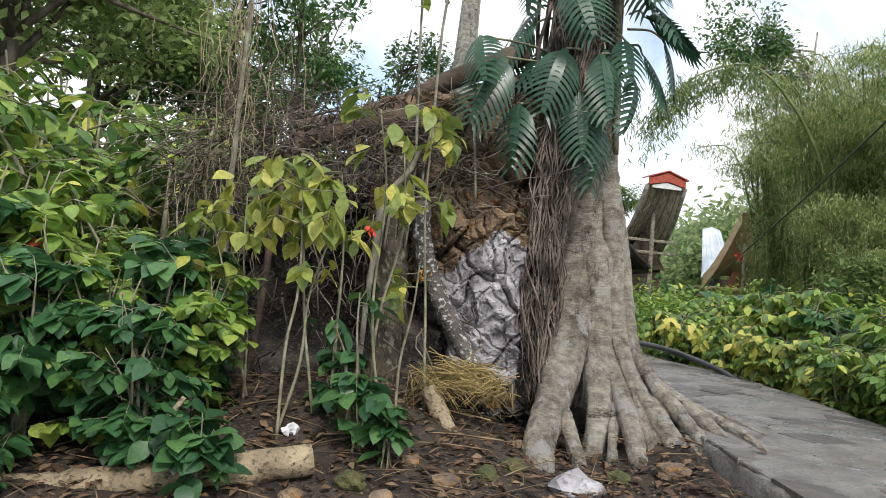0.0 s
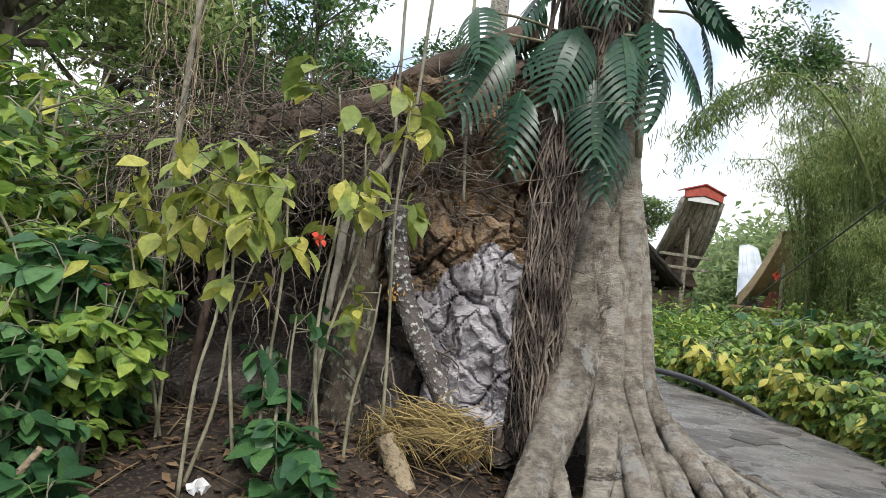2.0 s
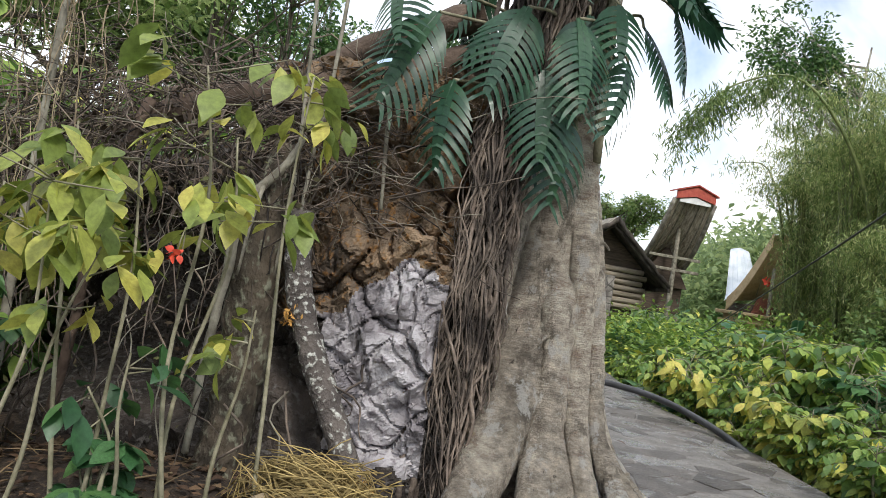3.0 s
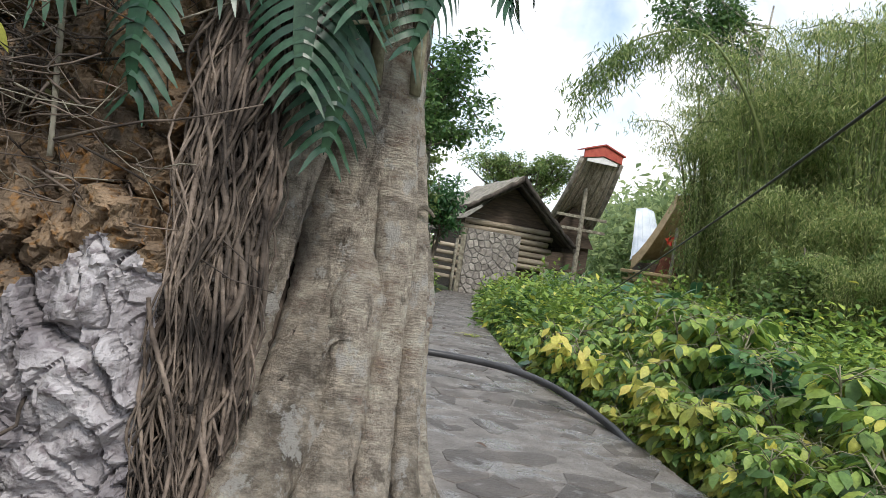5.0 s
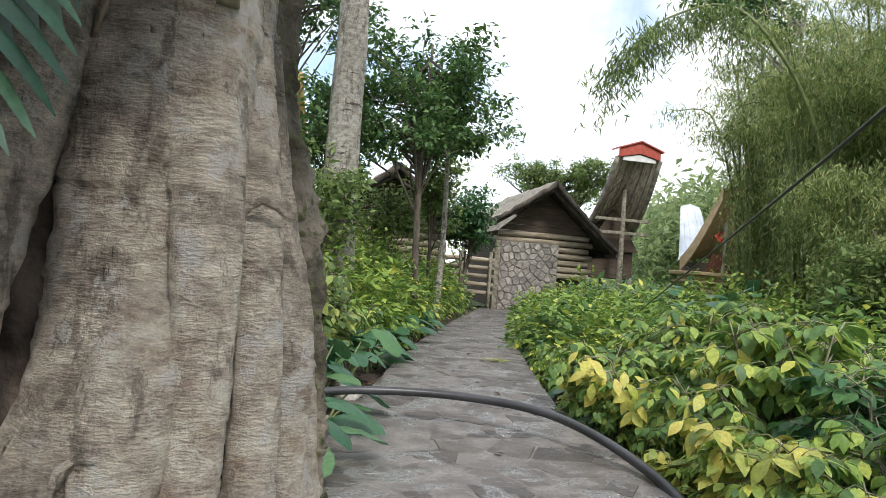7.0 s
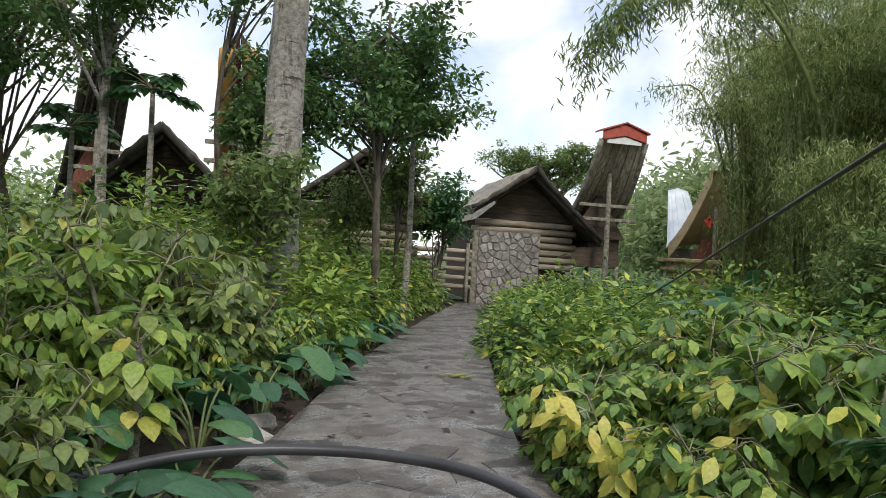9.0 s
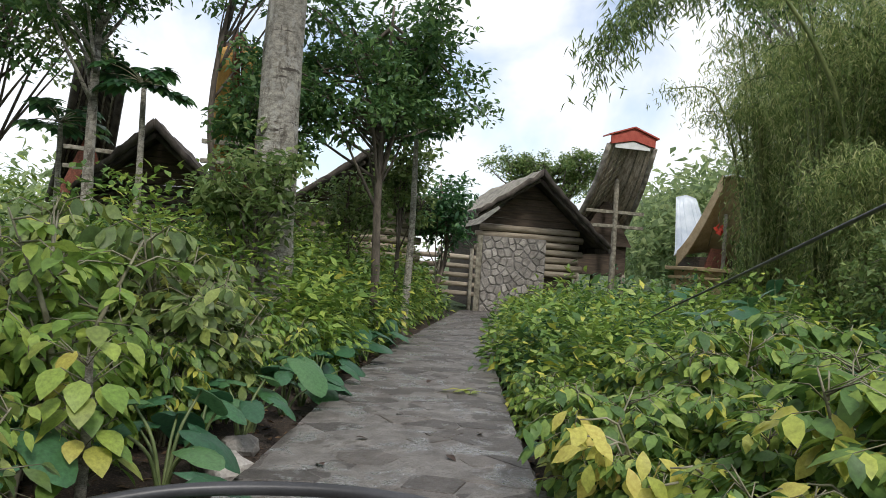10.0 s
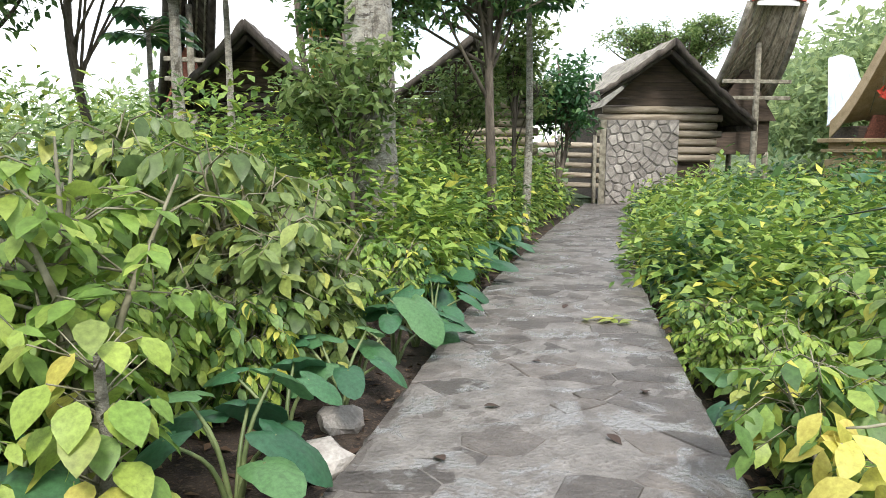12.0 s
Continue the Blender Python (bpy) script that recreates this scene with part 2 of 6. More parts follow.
M_CARVED = material("red_brown_carved_board", (0.14, 0.05, 0.03), (0.3, 0.1, 0.06), 14, 0.8, 0.4, 50, (0.08, 0.04, 0.03))
M_CULM = material("bamboo_culm", (0.1, 0.13, 0.04), (0.22, 0.24, 0.09), 3, 0.5, 0.1, 20)
M_ROOT_BROWN = material("brown_root_bark", (0.060, 0.039, 0.027), (0.144, 0.102, 0.075), 5, 0.9, 0.8, 24)
M_TAN = material("dry_tan_vine", (0.2, 0.15, 0.095), (0.4, 0.32, 0.21), 6, 0.95, 0.2, 40, vary=0.3, island=True)
M_STRAW = material("dry_straw", (0.22, 0.16, 0.06), (0.42, 0.32, 0.13), 6, 0.95, 0.1, 40, vary=0.4, island=True)
M_TAROSTEM = material("taro_stalk", (0.1, 0.14, 0.05), (0.2, 0.24, 0.1), 5, 0.5, 0.1, 30)
M_STONE_FAR = smeared("grey_flagstone_far", True)
M_MOSSBARK = material("mossy_dark_bark", (0.035, 0.03, 0.018), (0.22, 0.185, 0.14), 4, 0.95, 1.0, 26, (0.07, 0.075, 0.025), bump_dist=0.03)
M_STUMP = material("mossy_stem_bark", (0.04, 0.032, 0.022), (0.115, 0.09, 0.062), 7, 0.92, 1.0, 30, (0.2, 0.2, 0.14), bump_dist=0.03, stretch=(1, 1, 0.6))
M_FLOWER = material("pink_petal", (0.6, 0.05, 0.3), (0.75, 0.12, 0.42), 10, 0.6, 0.0)
M_REDFLOWER = material("red_petal", (0.6, 0.04, 0.02), (0.75, 0.1, 0.05), 10, 0.6, 0.0)
M_PAPER = material("white_paper", (0.72, 0.72, 0.72), (0.85, 0.85, 0.85), 10, 0.8, 0.1)
M_HILL = material("wooded_hillside", (0.05, 0.085, 0.03), (0.16, 0.22, 0.08), 0.25, 0.95, 1.0, 1.6, (0.09, 0.13, 0.05), bump_dist=1.2)

L_COFFEE = leaf_material("shrub_leaves_green", [(0.0, (0.06, 0.13, 0.035)), (0.3, (0.115, 0.215, 0.05)), (0.62, (0.2, 0.315, 0.065)), (0.9, (0.35, 0.44, 0.085)), (1.0, (0.66, 0.61, 0.11))])
L_DEEP = leaf_material("deep_green_leaves", [(0.0, (0.034, 0.095, 0.04)), (0.5, (0.056, 0.152, 0.055)), (1.0, (0.11, 0.23, 0.068))], 0.42)
L_TARO = leaf_material("taro_blade", [(0.0, (0.036, 0.11, 0.052)), (0.6, (0.056, 0.155, 0.068)), (1.0, (0.1, 0.21, 0.075))], 0.38, 0.25)
L_CLIMB = leaf_material("climber_blade", [(0.0, (0.017, 0.056, 0.032)), (0.6, (0.030, 0.086, 0.045)), (1.0, (0.045, 0.109, 0.053))], 0.33, 0.2)
L_YELLOW = leaf_material("yellowing_leaves", [(0.0, (0.15, 0.21, 0.05)), (0.4, (0.26, 0.32, 0.07)), (0.75, (0.42, 0.43, 0.09)), (1.0, (0.58, 0.52, 0.12))])
L_LIGHT = leaf_material("light_green_leaves", [(0.0, (0.135, 0.240, 0.045)), (0.5, (0.225, 0.352, 0.068)), (1.0, (0.375, 0.465, 0.090))])
L_TREE = leaf_material("tree_leaves_dark", [(0.0, (0.044, 0.111, 0.040)), (0.5, (0.091, 0.181, 0.057)), (1.0, (0.172, 0.282, 0.081))], 0.5)
L_TREE2 = leaf_material("tree_leaves_olive", [(0.0, (0.09, 0.155, 0.045)), (0.5, (0.18, 0.265, 0.085)), (1.0, (0.31, 0.38, 0.135))], 0.5, 0.45)
L_OLIVE = leaf_material("olive_shrub_leaves", [(0.0, (0.075, 0.125, 0.035)), (0.35, (0.14, 0.21, 0.06)), (0.7, (0.25, 0.32, 0.1)), (0.92, (0.36, 0.42, 0.11)), (1.0, (0.6, 0.58, 0.14))], 0.42, 0.35)
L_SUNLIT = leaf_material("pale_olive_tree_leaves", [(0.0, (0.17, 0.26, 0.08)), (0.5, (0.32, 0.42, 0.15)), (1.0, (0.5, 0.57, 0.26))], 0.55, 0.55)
L_BAMBOO = leaf_material("bamboo_leaves", [(0.0, (0.11, 0.175, 0.055)), (0.4, (0.25, 0.34, 0.11)), (0.75, (0.43, 0.5, 0.19)), (1.0, (0.66, 0.65, 0.32))], 0.6, 0.55)
# leaf greens lightened to imitate distance haze
L_FAR = leaf_material("far_leaves_haze_tint", [(0.0, (0.19, 0.27, 0.125)), (0.5, (0.3, 0.39, 0.18)), (1.0, (0.45, 0.53, 0.24))], 0.7, 0.5)
L_DEAD = leaf_material("fallen_brown_leaves", [(0.0, (0.056, 0.032, 0.020)), (0.6, (0.136, 0.080, 0.044)), (1.0, (0.240, 0.160, 0.088))], 0.85, 0.1)
L_GOLD = leaf_material("golden_leaves", [(0.0, (0.36, 0.43, 0.08)), (0.5, (0.56, 0.53, 0.11)), (1.0, (0.68, 0.58, 0.15))])
L_DEADDARK = leaf_material("dark_dead_leaf", [(0.0, (0.04, 0.025, 0.018)), (1.0, (0.1, 0.06, 0.04))], 0.8, 0.05)
L_DARKMAT = leaf_material("matted_dead_leaves", [(0.0, (0.03, 0.02, 0.014)), (0.6, (0.08, 0.055, 0.035)), (0.9, (0.1, 0.11, 0.04)), (1.0, (0.2, 0.15, 0.09))], 0.9, 0.1)
L_REDBUSH = leaf_material("red_leaves", [(0.0, (0.2, 0.03, 0.015)), (1.0, (0.42, 0.09, 0.03))], 0.5)

# ---- mesh tools ----
rng = np.random.default_rng(7)


class Geo:
    """Collects vertices and faces for one mesh."""

    def __init__(self):
        self.v, self.f, self.n = [], [], 0

    def add(self, v, f):
        self.v.append(np.asarray(v, float).reshape(-1, 3))
        self.f.extend([tuple(int(i) + self.n for i in q) for q in f])
        self.n += len(self.v[-1])
        return self

    def mesh(self, name, mat, smooth=True):
        me = bpy.data.meshes.new(name)
        me.from_pydata(np.concatenate(self.v).tolist(), [], self.f)
        if smooth:
            me.shade_smooth()
        me.materials.append(mat)
        return me


def part(name, geo, mat, parent=None, label="", smooth=True, at=None):
    """Links a mesh as one object, under a thing or a part."""
    ob = new(name, geo.mesh(name, mat, smooth) if isinstance(geo, Geo) else geo)
    if parent is not None:
        ob.parent = parent
    if at is not None:
        ob.matrix_basis = at
    if label:
        tagged(ob, label)
    return ob


def thing(name, label, category, group="", kind="", at=None):
    ob = new(name)
    if at is not None:
        ob.matrix_basis = at
    return tagged(ob, label, category, group, kind)


def spline(pts, n):
    """Catmull-Rom through pts, n samples."""
    p = np.asarray(pts, float)
    if len(p) == 2:
        return p[0] + np.linspace(0, 1, n)[:, None] * (p[1] - p[0])
    q = np.vstack([2 * p[0] - p[1], p, 2 * p[-1] - p[-2]])
    s = np.linspace(0, len(p) - 1 - 1e-6, n)
    i = s.astype(int)
    u = (s - i)[:, None]
    a, b, c, d = q[i], q[i + 1], q[i + 2], q[i + 3]
    return 0.5 * (2 * b + (c - a) * u + (2 * a - 5 * b + 4 * c - d) * u**2 + (3 * b - a - 3 * c + d) * u**3)


def tube(pts, radii, sides=8, n=12, rough=0.0, flat=1.0, knob=0.0):
    """A tapered, slightly uneven tube along a spline."""
    c = spline(pts, n)
    r = np.interp(np.linspace(0, 1, n), np.linspace(0, 1, len(radii)), radii)
    t = np.gradient(c, axis=0)
    t /= np.linalg.norm(t, axis=1)[:, None] + 1e-9
    up = np.array([0, 0, 1.0]) if abs(t[:, 2]).mean() < 0.8 else np.array([0, 1.0, 0])
    s = np.cross(t, up)
    s /= np.linalg.norm(s, axis=1)[:, None] + 1e-9
    w = np.cross(s, t)
    a = np.linspace(0, 2 * math.pi, sides, endpoint=False)
    rr = r[:, None] * (1 + rough * rng.normal(size=(n, sides)))
    if knob:
        s_ = np.linspace(0, 1, n)[:, None]
        k1, k2, k3 = rng.uniform(0, 6.28, 3)
        rr = rr * (1 + knob * (np.sin(19 * s_ + k1) * np.sin(a + k2) + 0.7 * np.sin(41 * s_ + k3 + a) + 0.5 * np.sin(2 * a + 30 * s_ + k2)) * 0.6)
        for ring in rng.uniform(0.08, 0.9, 5):
            rr = rr * (1 + 0.09 * np.exp(-(((s_ - ring) / 0.012) ** 2)) - 0.06 * np.exp(-(((s_ - ring - 0.02) / 0.012) ** 2)))
    v = c[:, None] + rr[..., None] * (np.cos(a)[None, :, None] * s[:, None] + flat * np.sin(a)[None, :, None] * w[:, None])
    f = [(i * sides + j, i * sides + (j + 1) % sides, (i + 1) * sides + (j + 1) % sides, (i + 1) * sides + j) for i in range(n - 1) for j in range(sides)]
    f += [tuple(range(sides))[::-1], tuple(range((n - 1) * sides, n * sides))]
    return v.reshape(-1, 3), f


def box(x0, x1, y0, y1, z0, z1, b=0.0):
    """A box; b bevels its upright and level edges by clipping the corners."""
    bm = bmesh.new()
    bmesh.ops.create_cube(bm, size=1)
    for v in bm.verts:
        v.co = Vector(((x0 + x1) / 2 + v.co.x * (x1 - x0), (y0 + y1) / 2 + v.co.y * (y1 - y0), (z0 + z1) / 2 + v.co.z * (z1 - z0)))
    if b:
        bmesh.ops.bevel(bm, geom=bm.edges[:], offset=b, segments=1, affect="EDGES")
    v = [tuple(q.co) for q in bm.verts]
    bm.verts.index_update()
    f = [tuple(q.index for q in p.verts) for p in bm.faces]
    bm.free()
    return np.array(v), f


def prism(outline, depth):
    """A flat outline in x, z pushed from y = 0 to y = depth."""
    o = np.asarray(outline, float)
    k = len(o)
    v = np.vstack([np.c_[o[:, 0], np.zeros(k), o[:, 1]], np.c_[o[:, 0], np.full(k, depth), o[:, 1]]])
    f = [tuple(range(k)), tuple(range(k, 2 * k))[::-1]] + [(i, i + k, (i + 1) % k + k, (i + 1) % k) for i in range(k)]
    return v, f


# leaf blades: x across, y along, z up from the blade
def blade(stations, droop=0.25, fold=0.18):
    """Vertices and faces of a folded, drooping leaf with half-widths at even stations between base and tip."""
    k = len(stations)
    ys = np.linspace(0, 1, k + 2)
    z = -droop * ys**2
    v = [(0, 0, 0)]
    for i, w in enumerate(stations):
        y, zz = ys[i + 1], z[i + 1]
        v += [(-w, y, zz + fold * w), (0, y, zz), (w, y, zz + fold * w)]
    v.append((0, 1, z[-1]))
    f = [(0, 2, 1), (0, 3, 2)]
    for i in range(k - 1):
        a, b = 1 + 3 * i, 4 + 3 * i
        f += [(a, a + 1, b + 1, b), (a + 1, a + 2, b + 2, b + 1)]
    a, e = 1 + 3 * (k - 1), len(v) - 1
    f += [(a, a + 1, e), (a + 1, a + 2, e)]
    return np.array(v, float), f


LEAF = blade([0.13, 0.225, 0.27, 0.23, 0.12])
LEAF_WIDE = blade([0.29, 0.37, 0.33, 0.2], 0.3, 0.12)
LEAF_LONG = blade([0.09, 0.11, 0.07], 0.4, 0.2)
LEAF_LOW = (np.array([(0, 0, 0), (-0.23, 0.45, 0.03), (0.23, 0.45, 0.03), (0, 1, -0.15)], float), [(0, 2, 3, 1)])
LEAF_THIN = (np.array([(0, 0, 0), (-0.08, 0.4, 0), (0.08, 0.4, 0), (0, 1, -0.2)], float), [(0, 2, 3, 1)])


def leaves(geo, at, way, up, size, shape):
    """Adds one leaf at each place, pointing along way, its face towards up."""
    at, way, up = np.asarray(at, float), np.asarray(way, float), np.asarray(up, float)
    way = way / (np.linalg.norm(way, axis=1)[:, None] + 1e-9)
    side = np.cross(way, up)
    side /= np.linalg.norm(side, axis=1)[:, None] + 1e-9
    nor = np.cross(side, way)
    v, f = shape
    size = np.broadcast_to(size, (len(at),))[:, None, None]
    w = at[:, None] + size * (v[None, :, 0, None] * side[:, None] + v[None, :, 1, None] * way[:, None] + v[None, :, 2, None] * nor[:, None])
    k = len(v)
    geo.v.append(w.reshape(-1, 3))
    base = geo.n + np.arange(len(at)) * k
    for q in f:
        geo.f.extend(map(tuple, (base[:, None] + np.array(q)).tolist()))
    geo.n += len(at) * k


def rand_dir(n, zlo=-1.0, zhi=1.0):
    a, z = rng.uniform(0, 2 * math.pi, n), rng.uniform(zlo, zhi, n)
    s = np.sqrt(np.maximum(0, 1 - z * z))
    return np.c_[np.cos(a) * s, np.sin(a) * s, z]


def smoothstep(a, b, x):
    t = np.clip((np.asarray(x, float) - a) / (b - a), 0, 1)
    return t * t * (3 - 2 * t)


def wob(x, y, s=1.0, seed=0.0):
    return np.sin(x * 1.7 * s + seed) * np.cos(y * 1.3 * s - seed * 1.7) + 0.5 * np.sin(x * 3.9 * s + y * 2.7 * s + seed * 2.3) + 0.25 * np.cos(x * 7.9 * s - y * 8.3 * s + seed)


# ---- plan ----
# edges of the flagstone path, by the distance y along it
PATH_Y = [-6.0, 1.0, 3.2, 5.0, 7.2, 9.7, 10.8, 12.5, 15.3, 17.8, 20.5, 24.0, 29.3]
PATH_L = [1.6, 1.5, 1.52, 1.62, 1.3, 1.05, 1.18, 1.3, 1.52, 1.82, 2.2, 2.72, 3.62]
PATH_R = [3.1, 3.1, 3.15, 3.25, 3.6, 3.42, 3.19, 3.24, 3.38, 3.55, 3.92, 4.42, 5.25]


def path_left(y):
    return np.interp(y, PATH_Y, PATH_L)


def path_right(y):
    return np.interp(y, PATH_Y, PATH_R)


def ground_z(x, y):
    """Height of the soil; the path's top is near 0."""
    x, y = np.asarray(x, float), np.asarray(y, float)
    z = -0.78 + 0.64 * smoothstep(-0.5, 4.8, y)
    z = z - 0.08 * smoothstep(0.2, 0.7, x) * (1 - smoothstep(1.3, 1.7, x)) * smoothstep(3.0, 4.2, y) * (1 - smoothstep(5.0, 6.0, y))
    z = z + 0.22 * np.exp(-((x + 0.7) ** 2 / 0.9 + (y - 4.5) ** 2 / 0.5))
    z = z + 0.14 * smoothstep(0.9, 1.5, x) * smoothstep(1.0, 3.0, y) * (1 - smoothstep(4.4, 5.4, y))
    z = z - 0.16 * smoothstep(3.0, 4.0, x)
    z = z + 0.02 * wob(x, y, 1.6) + 0.012 * wob(x, y, 5.1, 2.0)
    z = z + 0.5 * smoothstep(3, 14, -x - 1) * smoothstep(0, 10, y) + 26.0 * smoothstep(13, 75, x) * smoothstep(2, 30, y)
    on = smoothstep(path_left(y) - 0.12, path_left(y) + 0.1, x) * (1 - smoothstep(path_right(y) - 0.1, path_right(y) + 0.12, x)) * (1 - smoothstep(29.3, 30, y))
    return z * (1 - on) + on * np.minimum(z, -0.22)

# ---- ground ----
def sheet():
    u = np.linspace(-1, 1, 190)
    gx = 1.0 + 9 * u + 1500 * np.sign(u) * np.abs(u) ** 9
    gy = 8.0 + 16 * u + 1500 * np.sign(u) * np.abs(u) ** 9
    X, Y = np.meshgrid(gx, gy)
    Z = ground_z(X, Y)
    n = len(u)
    g = Geo()
    g.add(np.c_[X.ravel(), Y.ravel(), Z.ravel()], [(j * n + i, j * n + i + 1, (j + 1) * n + i + 1, (j + 1) * n + i) for j in range(n - 1) for i in range(n - 1)])
    return g


soil = part("ground", sheet(), M_SOIL)
soil.data.materials.append(M_HILL)
for face in soil.data.polygons:
    if face.center.x > 11.5 or face.center.y > 33 or face.center.x < -9:
        face.material_index = 1
tagged(soil, "dark brown soil strewn with leaf litter", "ground", kind="structure")


def slab():
    """The mortar bed: uneven on top, so that it laps over the edges of the stones."""
    ys = np.linspace(-6, 29.3, 420)
    k = 26
    us = np.linspace(0, 1, k)
    L, R = path_left(ys) + 0.012 * np.sin(ys * 9) + 0.008 * np.sin(ys * 31), path_right(ys) + 0.012 * np.cos(ys * 7) + 0.008 * np.sin(ys * 27)
    v, f = [], []
    for y, a, b in zip(ys, L, R):
        xs = a + (b - a) * us
        z = 0.0005 + 0.0035 * wob(xs * 4, y * 4 + 0 * xs, 1.0, 0.7) + 0.0025 * wob(xs * 13, y * 11 + 0 * xs, 1.0, 2.1)
        z[0] = z[-1] = -0.03
        v += [(a, y, -0.45)] + list(zip(xs, np.full(k, y), z)) + [(b, y, -0.45)]
    w = k + 2
    for i in range(len(ys) - 1):
        f += [(i * w + j, i * w + j + 1, (i + 1) * w + j + 1, (i + 1) * w + j) for j in range(w - 1)]
    f += [tuple(range(w)), tuple(range(len(v) - w, len(v)))]
    return Geo().add(v, f)


footpath = tagged(part("pavement", slab(), M_BED), "winding grey flagstone footpath with worn mortar joints", "path", kind="structure")

# ---- the big fig tree ----
TREE = np.array([1.02, 5.95])


def trunk_geo():
    nz, na = 180, 110
    zs = np.concatenate([np.linspace(-0.4, 2.6, 150), np.linspace(2.7, 11, 30)])
    th = np.linspace(0, 2 * math.pi, na, endpoint=False)
    v = []
    for z in zs:
        flare = np.exp(-max(z, 0) / 0.55)
        r0 = 0.27 - 0.1 * float(1 - smoothstep(0.8, 1.7, z)) - 0.006 * max(0, z - 2)
        lobes = 0.05 * np.cos(5 * th + 0.8) + 0.035 * np.cos(9 * th + 2.1 + 0.2 * z) + 0.016 * np.cos(14 * th + 0.5 * z)
        r = r0 * (1 + (0.35 + 1.1 * flare) * lobes) + 0.007 * wob(3 * np.cos(th) + 2 * z, 3 * np.sin(th) - z, 1.0, 0.3)
        for zr, wr in ((1.18, 0.2), (1.52, -0.3), (1.9, 0.15), (2.5, 0.4), (3.2, 0.1)):
            r = r + 0.012 * np.exp(-(((z - zr - 0.05 * np.sin(th * 2 + wr * 9)) / 0.018) ** 2)) * (0.4 + 0.6 * np.sin(th * 3 + zr * 5) ** 2)
        cx, cy = TREE[0] + 0.02 * z * 0.3, TREE[1] + 0.01 * z
        v.append(np.c_[cx + r * np.cos(th), cy + r * np.sin(th), np.full(na, z)])
    f = [(i * na + j, i * na + (j + 1) % na, (i + 1) * na + (j + 1) % na, (i + 1) * na + j) for i in range(nz - 1) for j in range(na)]
    return Geo().add(np.concatenate(v), f)


fig = thing("fig_tree", "tall grey fig tree with fluted trunk and spreading surface roots", "tree")
part("trunk", trunk_geo(), M_BARK, fig)
# flutes that run down the trunk and spread into roots: points from the trunk to the ground, and radii
def flute_geo(rows, sides=30, n=150, lump=0.07, seed=0.0):
    """A fluted bark lobe along a spline of x, y, z, radius, with lumps, level growth rings and fine wrinkles in its surface."""
    q = spline(rows, n)
    c, r = q[:, :3], np.maximum(q[:, 3], 0.008)
    t = np.gradient(c, axis=0)
    length = np.cumsum(np.linalg.norm(t, axis=1))
    t /= np.linalg.norm(t, axis=1)[:, None] + 1e-9
    s_ = np.cross(t, np.array([0.0, 1.0, 0.25]))
    s_ /= np.linalg.norm(s_, axis=1)[:, None] + 1e-9
    w = np.cross(s_, t)
    a = np.linspace(0, 2 * math.pi, sides, endpoint=False)[None]
    L = length[:, None]
    rr = r[:, None] * (1 + lump * 0.5 * wob(2.2 * np.cos(a) + 3.1 * L, 2.2 * np.sin(a) - 2.3 * L, 1.0, seed) + 0.35 * lump * wob(4 * np.cos(a) + 9 * L, 4 * np.sin(a) + 7 * L, 1.3, seed + 2))
    rr = rr + 0.0016 * np.sin(7 * a + 3 * np.sin(5 * L + seed)) + 0.0022 * wob(5 * np.cos(a) + 24 * L, 5 * np.sin(a), 1.0, seed)
    ring = 0.06
    while ring < length[-1]:
        d = L - ring - 0.018 * np.sin(a + ring * 9) - 0.008 * np.sin(3 * a + seed)
        half = np.clip(0.35 + 0.9 * np.sin(a + 5.1 * ring + seed), 0, 1)
        rr = rr + half * (0.0075 * np.exp(-((d / 0.009) ** 2)) - 0.007 * np.exp(-(((d - 0.017) / 0.008) ** 2)))
        ring += rng.uniform(0.07, 0.24)
    v = c[:, None] + rr[..., None] * (np.cos(a)[..., None] * s_[:, None] + np.sin(a)[..., None] * w[:, None])
    f = [(i * sides + j, i * sides + (j + 1) % sides, (i + 1) * sides + (j + 1) % sides, (i + 1) * sides + j) for i in range(n - 1) for j in range(sides)]
    f += [tuple(range(sides))[::-1], tuple(range((n - 1) * sides, n * sides))]
    return Geo().add(v.reshape(-1, 3), f)


